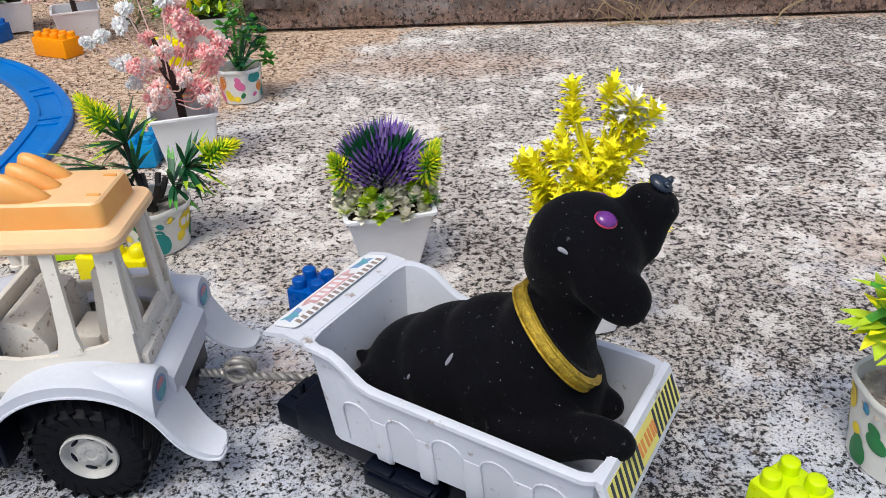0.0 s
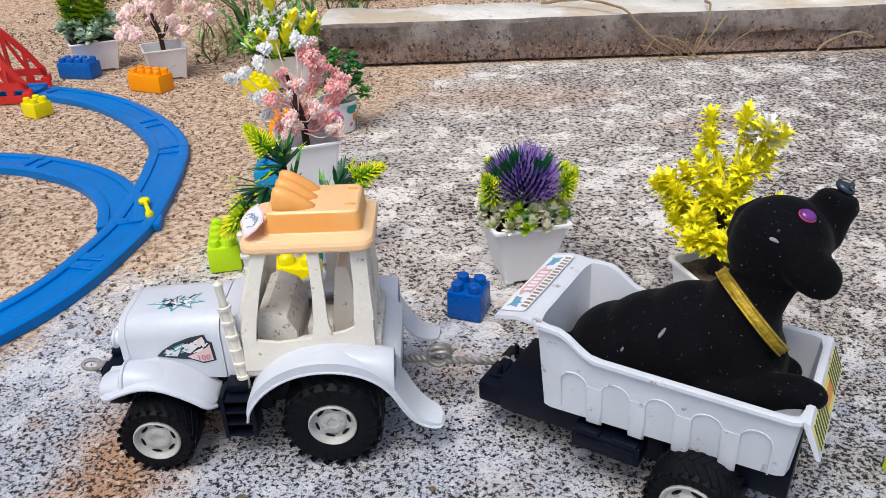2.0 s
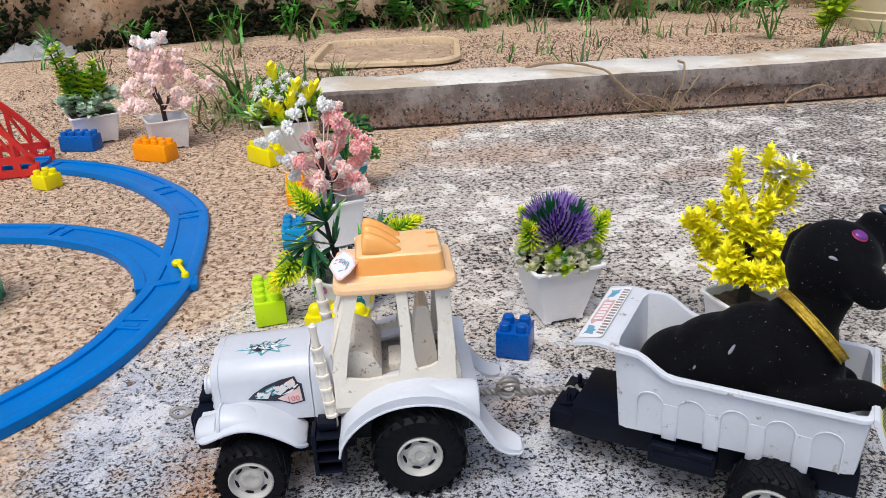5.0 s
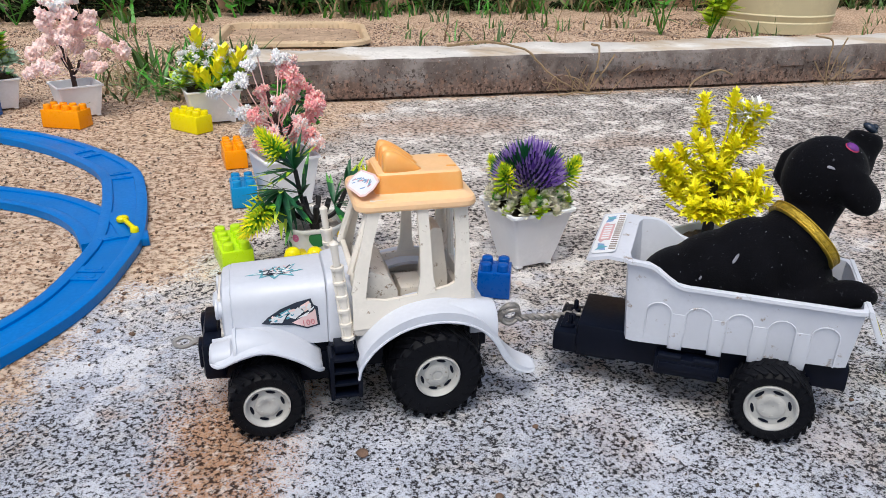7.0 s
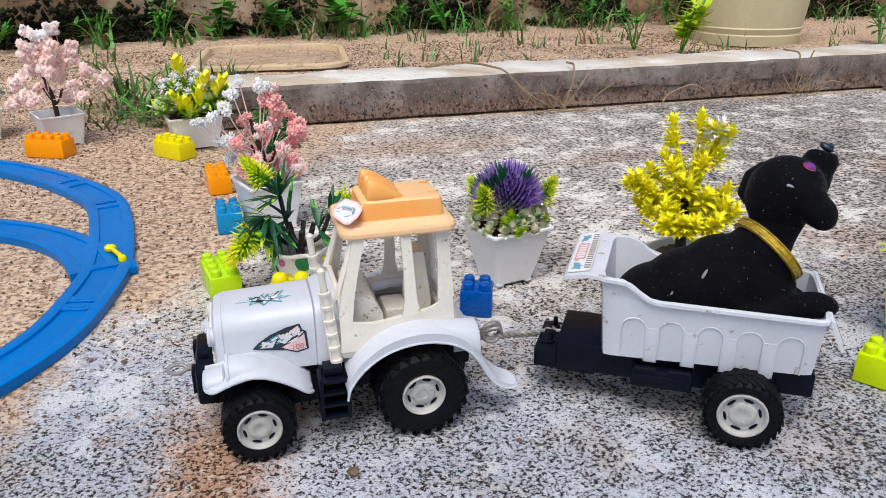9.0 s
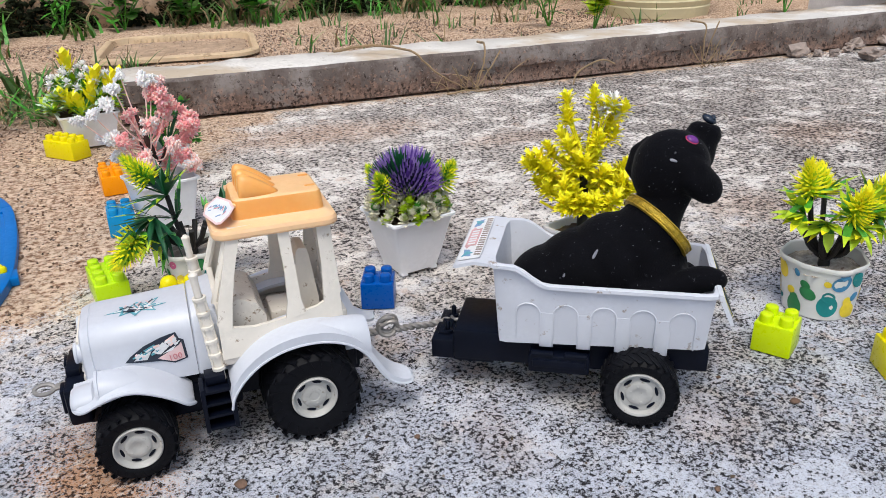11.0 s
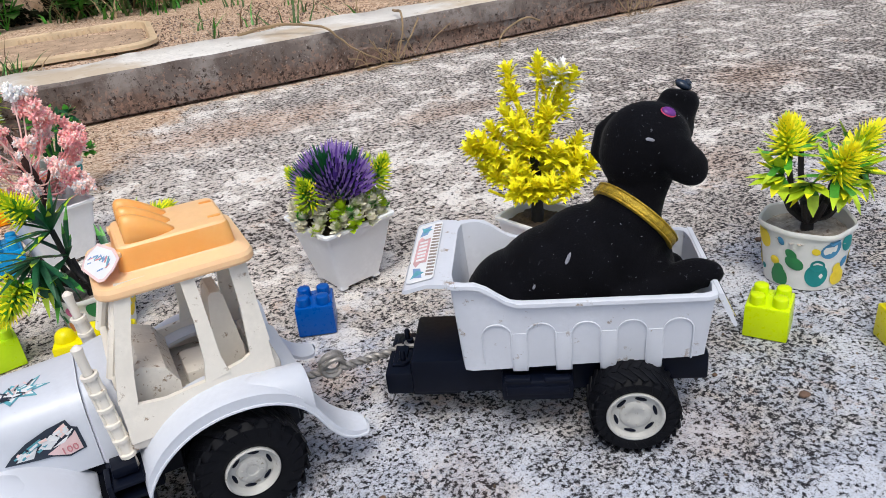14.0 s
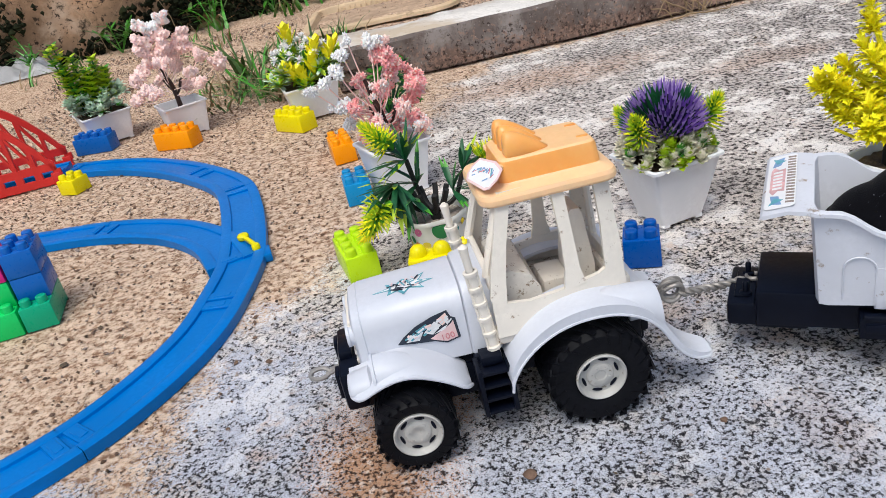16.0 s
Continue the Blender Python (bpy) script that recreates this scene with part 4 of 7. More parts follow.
        tube(bm, [(-0.0640, s * 0.0350, 0.111), (-0.0652, s * 0.0346, 0.124), (-0.0655, s * 0.0346, 0.1290), (-0.0655, s * 0.0346, 0.1308)], [0.0025, 0.0026, 0.0031, 0.0012], 12)
        for q in range(6):
            u = q / 5
            c = Vector((-0.0588, s * 0.0374, 0.060)).lerp(Vector((-0.0640, s * 0.0350, 0.112)), u)
            lathe(bm, [(0.003, -0.0013), (0.0046, -0.001), (0.0046, 0.001), (0.003, 0.0013)], 12, Matrix.Translation(c) @ turn(ry=-6))
        for q in (-1, 1):
            tube(bm, [(-0.0588 + q * 0.0034, s * 0.0385, 0.060), (-0.0640 + q * 0.0034, s * 0.0362, 0.112)], 0.0009, 6)
        part("exhaust", bm, M["cream"], t, "cream ringed exhaust stack")
        add_wheel(t, -0.1165, s * 0.0450, 0.0260, 0.030, 22, s, 0.57)
        add_wheel(t, 0.0, s * 0.0425, 0.0340, 0.036, 22, s, 0.445)
    # Cab.
    bm = bmesh.new()
    box(bm, (-0.012, 0, 0.066), (0.088, 0.082, 0.010), 0.002)
    box(bm, (0.028, 0, 0.073), (0.012, 0.062, 0.018), 0.0025)
    part("cab_floor", bm, M["cream_dark"], t, "grimy cream cab floor")
    for s in (-1, 1):
        bm = bmesh.new()
        top, thick = 0.152, 0.0030
        at = lambda x, z, s=s: Vector((x, s * (0.0405 - 0.0115 * max(0.0, (z - 0.075)) / 0.077 - 0.006 * max(0.0, (x - 0.0) / 0.03)), z))
        def strip(pts, s=s, at=at):
            """A flat bar of the side frame between two edges given as (x, z) pairs."""
            rows = []
            for (xa, za), (xb, zb) in pts:
                a, b = at(xa, za), at(xb, zb)
                o = Vector((0, s * thick / 2, 0))
                rows.append([a + o, b + o, b - o, a - o])
            loft(bm, rows)
        # Lower panel, front pillar, middle and rear pillar.
        strip([((-0.055, 0.067), (-0.055, 0.094)), ((-0.048, 0.067), (-0.047, 0.0885)), ((-0.030, 0.067), (-0.032, 0.0865)), ((-0.005, 0.067), (-0.010, 0.0885)), ((0.015, 0.067), (0.012, 0.0915)), ((0.030, 0.067), (0.029, 0.098))])
        strip([((-0.0555, 0.092), (-0.0465, 0.086)), ((-0.0525, 0.108), (-0.0440, 0.104)), ((-0.048, 0.124), (-0.0400, 0.124)), ((-0.041, top), (-0.0325, top))])
        strip([((-0.0105, 0.0870), (0.0035, 0.0890)), ((-0.0080, 0.100), (0.0010, 0.100)), ((-0.0075, 0.122), (0.0000, 0.122)), ((-0.0090, top), (-0.0015, top))])
        strip([((0.0170, 0.0920), (0.0300, 0.0970)), ((0.0185, 0.122), (0.0285, 0.122)), ((0.0175, top), (0.0275, top))])
        strip([((-0.040, top - 0.002), (-0.040, top + 0.003)), ((0.0275, top - 0.002), (0.0275, top + 0.003))])
        bmesh.ops.recalc_face_normals(bm, faces=bm.faces)
        part("side_frame", bm, M["cream"], t, "cream cab side frame with three pillars")
    for y in (-1, 1):
        bm = bmesh.new()
        tube(bm, [(-0.0545, y * 0.030, 0.104), (-0.0395, y * 0.026, 0.152)], 0.0028, 8)
        part("windscreen_post", bm, M["cream"], t, "cream windscreen post")
        bm = bmesh.new()
        tube(bm, [(0.0285, y * 0.020, 0.078), (0.0255, y * 0.020, 0.152)], 0.0027, 8)
        part("rear_post", bm, M["cream"], t, "cream rear window post")
    for c, size in (((-0.0530, 0, 0.101), (0.004, 0.066, 0.010)), ((-0.037, 0, 0.152), (0.005, 0.056, 0.005)), ((0.0275, 0, 0.0845), (0.004, 0.060, 0.014))):
        bm = bmesh.new()
        box(bm, c, size, 0.001)
        part("cross_rail", bm, M["cream"], t, "cream cab cross rail")
    bm = bmesh.new()
    loft(bm, [[(-0.0490, y, 0.070), (-0.0225, y, 0.070), (-0.0220, y, 0.087), (-0.0275, y, 0.0975), (-0.0400, y, 0.1030), (-0.0465, y, 0.1000)] for y in (-0.0275, 0.0275)])
    bmesh.ops.recalc_face_normals(bm, faces=bm.faces)
    part("dashboard", bm, M["cream_dark"], t, "grimy cream dashboard panel")
    bm = bmesh.new()
    box(bm, (-0.0085, 0, 0.076), (0.018, 0.028, 0.012), 0.002)
    loft(bm, [[(-0.0005, y, 0.072), (0.0175, y, 0.072), (0.0180, y, 0.086), (0.0135, y, 0.1215), (0.0120, y, 0.1250), (0.0070, y, 0.1255), (0.0050, y, 0.1235), (0.0010, y, 0.092)] for y in (-0.011, 0.011)])
    bmesh.ops.recalc_face_normals(bm, faces=bm.faces)
    part("seat", bm, M["cream"], t, "cream driver seat with a tall back")
    # Roof: rimmed plate, raised box and three humps for lamps.
    bm = bmesh.new()
    def roof_ring(cx, w, h, z, r):
        return [(cx + x, y, z) for x, y in round_rect(w, h, r, 5)]
    c = -0.0085
    rings = [roof_ring(c, 0.070, 0.054, 0.1500, 0.007), roof_ring(c, 0.0800, 0.0640, 0.1478, 0.009), roof_ring(c, 0.0826, 0.0666, 0.1478, 0.0095), roof_ring(c, 0.0838, 0.0678, 0.1492, 0.0098), roof_ring(c, 0.0836, 0.0676, 0.1518, 0.0098), roof_ring(c, 0.0815, 0.0655, 0.1540, 0.009),
             roof_ring(c + 0.004, 0.0625, 0.0478, 0.1562, 0.005), roof_ring(c + 0.004, 0.0612, 0.0466, 0.1570, 0.0048), roof_ring(c + 0.004, 0.0592, 0.0446, 0.1672, 0.0050), roof_ring(c + 0.004, 0.0578, 0.0432, 0.1692, 0.0048), roof_ring(c + 0.004, 0.0552, 0.0406, 0.1703, 0.0040),
             roof_ring(c + 0.004, 0.0440, 0.0340, 0.1707, 0.006)]
    loft(bm, rings)
    # Flange and top get paler colours that stand for light in the plastic.
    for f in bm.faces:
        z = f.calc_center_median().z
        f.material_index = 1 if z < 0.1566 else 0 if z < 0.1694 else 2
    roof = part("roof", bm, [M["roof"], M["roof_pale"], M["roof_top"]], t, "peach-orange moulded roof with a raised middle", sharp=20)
    for y in (-0.0136, 0.0, 0.0136):
        # A hump like an orange segment: steep and high in front, running out to a point behind.
        bm = bmesh.new()
        rows = []
        for x, h, w in ((-0.0290, 0.0062, 0.0034), (-0.0287, 0.0122, 0.0047), (-0.0277, 0.0152, 0.0054), (-0.0260, 0.0165, 0.0059), (-0.0232, 0.0162, 0.0061), (-0.0195, 0.0146, 0.0061), (-0.0150, 0.0117, 0.0058), (-0.0105, 0.0082, 0.0052), (-0.0060, 0.0043, 0.0041), (-0.0028, 0.0014, 0.0024)):
            rows.append([(x, y - w * math.cos(q), 0.1700 + 0.88 * h * math.sin(q) ** 0.85) for q in np.linspace(0, math.pi, 13)] + [(x, y + w * 0.5, 0.1680), (x, y - w * 0.5, 0.1680)])
        loft(bm, rows)
        bmesh.ops.recalc_face_normals(bm, faces=bm.faces)
        part("roof_lamp", bm, M["roof"], roof, "peach segment-shaped roof lamp", sharp=60)
    for y in (-0.0185, 0.0185):
        bm = bmesh.new()
        box(bm, (-0.0335, y, 0.1665), (0.0034, 0.008, 0.0030), 0.001)
        part("roof_clip", bm, M["roof_pale"], roof, "small moulded clip on the roof front")
    for x, y in ((0.019, -0.012), (0.019, 0.012)):
        bm = bmesh.new()
        box(bm, (x, y, 0.1708), (0.007, 0.0022, 0.0012), 0.0005)
        part("roof_slot", bm, M["roof"], roof)
    # Roof badge: a white shield leaning against the roof's front, scribbled red and blue.
    m = Matrix.Translation((-0.0425, -0.0155, 0.1632)) @ turn(rz=19) @ Matrix(((0, 0.80, -0.60, 0), (-1, 0, 0, 0), (0, 0.60, 0.80, 0), (0, 0, 0, 1))) @ Matrix.Diagonal((1.2, 1.25, 1, 1))
    bm = bmesh.new()
    shield = [(-0.0130, 0.0010), (-0.0112, 0.0062), (0.0030, 0.0076), (0.0112, 0.0052), (0.0130, 0.0000), (0.0118, -0.0058), (0.0085, -0.0074), (-0.0095, -0.0066), (-0.0125, -0.0030)]
    plate(bm, shield, 0.0004, m, 3)
    plate(bm, [(x * 0.89, y * 0.84) for x, y in shield], 0.0002, m @ Matrix.Translation((0, 0, 0.0003)), 0)
    rng = random.Random(7)
    for k in range(16):
        x, y = -0.0088 + 0.0011 * k, rng.uniform(-0.0032, 0.0036)
        a = rng.choice((0.5, 1.2, 2.2, 2.8)) + rng.uniform(-0.2, 0.2)
        w, h = rng.uniform(0.0020, 0.0050), rng.uniform(0.00018, 0.00042)
        plate(bm, [(x + u * math.cos(a) - v * math.sin(a), y + u * math.sin(a) + v * math.cos(a)) for u, v in ((-w / 2, -h), (w / 2, -h), (w / 2, h), (-w / 2, h))], 0.0002, m @ Matrix.Translation((0, 0, 0.00042 + 0.00002 * k)), rng.choice((1, 1, 4, 2)))
    part("roof_sticker", bm, [M["paper"], M["ink_blue"], M["ink_red"], M["ink_pink"], M["ink_teal"]], roof, "white shield sticker with red and blue marks")
    # Bonnet side badge with its number, and the top badge.
    for s in (-1, 1):
        m = Matrix.Translation((-0.0945, s * 0.03005, 0.0775)) @ turn(rz=-1.0 if s < 0 else 1.0) @ turn(rx=90) @ (Matrix() if s < 0 else turn(ry=180)) @ Matrix.Diagonal((1.10, 1.08, 1, 1))
        bm = bmesh.new()
        blade = [(-0.0195, -0.0045), (-0.0155, -0.0005), (-0.008, 0.0045), (0.002, 0.0085), (0.011, 0.0105), (0.0125, 0.006), (0.0150, 0.0045), (0.0160, -0.0085), (0.008, -0.0105), (0.001, -0.0075), (-0.010, -0.0062)]
        plate(bm, blade, 0.0003, m, 0)
        def sliver(pts, mi, k=1):
            plate(bm, pts, 0.0002, m @ Matrix.Translation((0, 0, 0.0003 + 0.00004 * k)), mi)
        sliver([(-0.0145, -0.0042), (-0.0095, -0.0002), (-0.004, 0.0005), (-0.007, -0.0048)], 1, 1)
        sliver([(-0.0085, 0.0018), (-0.002, 0.0048), (0.0005, 0.0022), (-0.006, 0.0002)], 2, 2)
        sliver([(-0.004, -0.0008), (0.003, 0.0052), (0.0065, 0.002), (0.001, -0.0028)], 1, 3)
        sliver([(0.0045, 0.006), (0.0100, 0.0092), (0.0112, 0.0045), (0.007, 0.0015)], 4, 4)
        sliver([(-0.001, -0.0052), (0.008, -0.0008), (0.0118, 0.0015), (0.0135, 0.0035), (0.0145, -0.0078), (0.008, -0.0092), (0.0015, -0.0066)], 3, 5)
        sliver([(0.002, -0.0026), (0.0072, 0.0003), (0.0102, 0.0016), (0.0080, -0.0012)], 1, 6)
        rb = random.Random(17)
        for k in range(34):
            u = rb.random()
            x, y = -0.0145 + 0.026 * u, (-0.0030 + 0.0085 * u) + rb.uniform(-0.0022, 0.0022)
            a, w_, h_ = rb.uniform(0.1, 0.8), rb.uniform(0.0008, 0.0022), rb.uniform(0.0004, 0.0008)
            if x < 0.0115 and y < 0.0088:
                sliver([(x + p * math.cos(a) - q * math.sin(a), y + p * math.sin(a) + q * math.cos(a)) for p, q in ((-w_, -h_), (w_, -h_), (w_, h_), (-w_, h_))], rb.choice((1, 1, 2, 2, 1, 4)), 7 + 0.5 * k)
        badge = part("bonnet_sticker", bm, [M["ink_black"], M["paper"], M["ink_teal"], M["ink_pink"], M["blush"]], t, "dark pointed badge with pale blue shapes")
        bm = letters("100", 0.0056)
        bmesh.ops.transform(bm, matrix=m @ Matrix.Translation((0.0088, -0.0060, 0.0010)) @ turn(rz=6), verts=bm.verts)
        part("number", bm, M["ink_red"], badge, "red number 100")
    bm = bmesh.new()
    m = Matrix.Translation((-0.103, -0.006, 0.0996)) @ turn(ry=-2.0) @ Matrix.Diagonal((1.12, 1.3, 1, 1))
    rng = random.Random(3)
    star = [(-0.019, -0.001), (-0.010, 0.0012), (-0.011, 0.005), (-0.005, 0.003), (-0.001, 0.007), (0.003, 0.0035), (0.012, 0.008), (0.008, 0.0015), (0.016, -0.001), (0.008, -0.0025), (0.010, -0.0075), (0.002, -0.004), (-0.002, -0.009), (-0.005, -0.004), (-0.011, -0.006), (-0.0095, -0.0015)]
    plate(bm, star, 0.0002, m, 0)
    plate(bm, [(x * 0.82 + 0.0003, y * 0.72) for x, y in star], 0.0002, m @ Matrix.Translation((0, 0, 0.00012)), 1)
    for k in range(26):
        x, y, a = rng.uniform(-0.009, 0.008), rng.uniform(-0.004, 0.004), rng.uniform(0, 3.1)
        plate(bm, [(x + u * math.cos(a) - v * math.sin(a), y + u * math.sin(a) + v * math.cos(a)) for u, v in ((-0.0022, -0.0004), (0.0022, -0.0004), (0.0022, 0.0004), (-0.0022, 0.0004))], 0.0002, m @ Matrix.Translation((0, 0, 0.00025 + 0.00003 * k)), rng.choice((0, 2, 3, 3)))
    part("top_sticker", bm, [M["ink_teal"], M["paper"], M["ink_pink"], M["ink_black"]], t, "jagged teal and white badge on the bonnet")
    return t


build_tractor()


# ---- toy trailer ----
TRAILER = pose(0.0778, 0.328, 0, 0, 0, -31)


def build_trailer():
    t = base("toy_trailer", "white toy dump trailer with black chassis, hitched behind the tractor", "toy trailer", TRAILER)
    for name, c, size, label in (("chassis", (-0.062, 0, 0.0385), (0.150, 0.056, 0.025), "black moulded chassis"), ("rear_beam", (0.022, 0, 0.0435), (0.050, 0.064, 0.019), "black rear beam"), ("front_block", (-0.122, 0, 0.0345), (0.032, 0.052, 0.023), "black front block"),
                                 ("hitch_plate", (-0.145, 0, 0.0318), (0.020, 0.050, 0.0165), "black hitch plate"), ("axle_housing", (0.0, 0, 0.034), (0.018, 0.070, 0.012), "black axle housing")):
        bm = bmesh.new()
        box(bm, c, size, 0.002)
        part(name, bm, M["black"], t, label)
    bm = bmesh.new()
    lathe(bm, [(0.0035, -0.036), (0.0035, 0.036)], 10, Matrix.Translation((0, 0, 0.0275)) @ turn(rx=90))
    part("axle", bm, M["black"], t)
    bm = bmesh.new()
    box(bm, (-0.1465, 0.0, 0.0405), (0.009, 0.034, 0.003), 0.001)
    for y in (-0.013, 0.013):
        lathe(bm, [(0.0042, 0), (0.0040, 0.0028), (0.0026, 0.0032), (0.0020, 0.0034), (0.0019, 0.0095), (0.0012, 0.0104), (0, 0.0105)], 12, Matrix.Translation((-0.1440, y, 0.0395)))
    part("hitch_pin", bm, M["black"], t, "black hitch bar with two pins")
    for s in (-1, 1):
        bm = bmesh.new()
        box(bm, (-0.057, s * 0.034, 0.0360), (0.044, 0.016, 0.014), 0.0015)
        box(bm, (-0.057, s * 0.0425, 0.0372), (0.038, 0.002, 0.006), 0.0006)
        for q in (-1, 1):
            box(bm, (-0.057 + q * 0.012, s * 0.040, 0.0440), (0.016, 0.006, 0.003), 0.001)
        part("tool_box", bm, M["black"], t, "black side locker")
        add_wheel(t, 0.0, s * 0.0455, 0.0275, 0.026, 26, s, 0.605)
    # Tub: walls with thickness, a raised front board, rim, and outward lips fore and aft.
    bm = bmesh.new()
    def rim_height(x):
        u = min(1.0, max(0.0, (-0.066 - x) / 0.026))
        return 0.1015 + 0.0135 * u * u * (3 - 2 * u)
    def floor_at(x):
        return 0.0490 + 0.0060 * min(1.0, max(0.0, (x + 0.10) / 0.145))
    x0b, x1b, hb = -0.1025, 0.0445, 0.037
    x0t, x1t, ht = -0.1065, 0.0475, 0.0440
    def ring(x0, x1, h, z_of, r):
        pts = []
        n_side, n_end = 22, 8
        for k in range(n_side + 1):
            pts.append((x0 + (x1 - x0) * k / n_side, -h))
        for k in range(1, n_end + 1):
            pts.append((x1, -h + 2 * h * k / n_end))
        for k in range(1, n_side + 1):
            pts.append((x1 - (x1 - x0) * k / n_side, h))
        for k in range(1, n_end):
            pts.append((x0, h - 2 * h * k / n_end))
        out = []
        for x, y in pts:
            cx, cy = min(max(x, x0 + r), x1 - r), min(max(y, -h + r), h - r)
            d = Vector((x - cx, y - cy))
            if d.length > r:
                d = d * (r / d.length)
            out.append((cx + d.x, cy + d.y, z_of(cx + d.x)))
        return out
    w = 0.0022
    rings = []
    for u in (0.0, 0.10, 0.25, 0.5, 0.75, 0.93):
        rings.append(ring(x0b + (x0t - x0b) * u, x1b + (x1t - x1b) * u, hb + (ht - hb) * u, lambda x, u=u: floor_at(x) + (rim_height(x) - floor_at(x)) * u, 0.006))
    rings += [ring(x0t - 0.0004, x1t + 0.0004, ht + 0.0004, lambda x: rim_height(x) - 0.0035, 0.007), ring(x0t - 0.003, x1t + 0.001, ht + 0.0026, lambda x: rim_height(x) - 0.0030, 0.008), ring(x0t - 0.003, x1t + 0.001, ht + 0.0026, lambda x: rim_height(x) - 0.0006, 0.008),
              ring(x0t - 0.001, x1t, ht + 0.001, lambda x: rim_height(x), 0.007), ring(x0t + w, x1t - w, ht - w, lambda x: rim_height(x) - 0.0006, 0.006)]
    for u in (0.75, 0.5, 0.25, 0.06):
        rings.append(ring(x0b + (x0t - x0b) * u + w, x1b + (x1t - x1b) * u - w, hb + (ht - hb) * u - w, lambda x, u=u: floor_at(x) + (rim_height(x) - floor_at(x)) * u, 0.006))
    loft(bm, rings)
    # Front lip and rear flap.
    loft(bm, [[(x, y, z) for x, z in ((x0t + 0.001, 0.1150), (-0.118, 0.1158), (-0.1315, 0.1125), (-0.1330, 0.1105), (-0.1310, 0.1100), (-0.118, 0.1134), (x0t + 0.001, 0.1125))] for y in (-0.0452, -0.0437, 0.0437, 0.0452)])
    loft(bm, [[(x, y, z) for x, z in ((x1t - 0.001, 0.1018), (x1t + 0.002, 0.1010), (0.0580, 0.0805), (0.0570, 0.0795), (0.0558, 0.0800), (x1t - 0.001, 0.0990))] for y in (-0.0446, -0.0431, 0.0431, 0.0446)])
    bmesh.ops.recalc_face_normals(bm, faces=bm.faces)
    tub = part("tub", bm, M["tub"], t, "white plastic tub with rounded rim, scuffed inside")
    for s in (-1, 1):
        for k in range(5):
            bm = bmesh.new()
            xc = -0.080 + 0.0265 * k
            arch = [(-0.0085, 0.004), (-0.0085, 0.026)] + [(-0.0085 * math.cos(a), 0.026 + 0.0085 * math.sin(a)) for a in np.linspace(0.35, 2.79, 8)] + [(0.0085, 0.026), (0.0085, 0.004)]
            on_wall = lambda z: s * (hb + (ht - hb) * z / 0.051 + 0.0002)
            tube(bm, [(xc + x, on_wall(z), 0.0505 + z) for x, z in arch], 0.00055, 6)
            if k < 4:
                foot, high = xc + 0.01325, 0.027
                loft(bm, [[(foot + dx, on_wall(z) + s * proud * (0.3 if abs(dx) > 0.0042 else 1.0), 0.0505 + z) for dx in (-0.0049, -0.0038, 0.0, 0.0038, 0.0049)] + [(foot + dx, on_wall(z) - s * 0.001, 0.0505 + z) for dx in (0.0049, -0.0049)]
                          for z, proud in ((-0.0026, 0.0002), (-0.0018, 0.0012), (0.002, 0.0017), (0.010, 0.0013), (0.019, 0.0006), (high, 0.0001))])
                bmesh.ops.recalc_face_normals(bm, faces=bm.faces)
            part("arch_rib", bm, M["tub"], tub, "raised arch moulding")
    # Lip sticker: a red star plate, blue wings and a row of black bars.
    bm = bmesh.new()
    m = Matrix.Translation((-0.1225, 0, 0.11535)) @ turn(ry=-13) @ turn(rz=90)
    plate(bm, round_rect(0.080, 0.017, 0.003, 3), 0.0003, m, 0)
    for k in range(17):
        x = -0.034 + 0.0043 * k
        plate(bm, [(x - 0.0016, -0.0078), (x + 0.0006, -0.0078), (x + 0.0018, -0.0030), (x - 0.0004, -0.0030)], 0.0002, m @ Matrix.Translation((0, 0, 0.0003)), 1)
    for q in (-1, 1):
        plate(bm, [(q * 0.036, -0.001), (q * 0.024, 0.001), (q * 0.022, 0.006), (q * 0.034, 0.0045)][:: q], 0.0002, m @ Matrix.Translation((0, 0, 0.0003)), 2)
        plate(bm, [(q * 0.030, -0.0018), (q * 0.026, 0.0035), (q * 0.0355, 0.0062)][:: q], 0.0002, m @ Matrix.Translation((0, 0, 0.00036)), 5)
    plate(bm, [(-0.021, 0.0045), (-0.016, 0.0065), (0.016, 0.0065), (0.021, 0.0045), (0.016, 0.002), (0.017, -0.002), (-0.017, -0.002), (-0.016, 0.002)], 0.0002, m @ Matrix.Translation((0, 0, 0.0004)), 3)
    for k, x in enumerate((-0.0125, -0.0075, -0.003, 0.002, 0.007, 0.012)):
        plate(bm, [(x - 0.0013, -0.0005), (x + 0.0013, -0.0005), (x + 0.0013, 0.005), (x - 0.0013, 0.005)], 0.0002, m @ Matrix.Translation((0, 0, 0.0005)), 4)
    part("lip_sticker", bm, [M["paper"], M["rock"], M["ink_blue"], M["ink_rose"], M["paper"], M["ink_teal"]], tub, "worn sticker with red plate and black bars")
    bm = bmesh.new()
    m = Matrix.Translation((0.0540, 0, 0.0911)) @ turn(ry=63.5) @ turn(rz=90)
    plate(bm, round_rect(0.0850, 0.0145, 0.001, 2), 0.0003, m, 0)
    tail = part("tail_sticker", bm, M["ink_yellow"], t, "yellow and black striped tail sticker")
    for k in range(18):
        x = -0.040 + 0.0047 * k
        if abs(x) > 0.011:
            bm = bmesh.new()
            plate(bm, [(x - 0.0022, -0.0068), (x, -0.0068), (x + 0.0026, 0.0068), (x + 0.0004, 0.0068)], 0.0002, m @ Matrix.Translation((0, 0, 0.0003)))
            part("stripe", bm, M["ink_black"], tail)
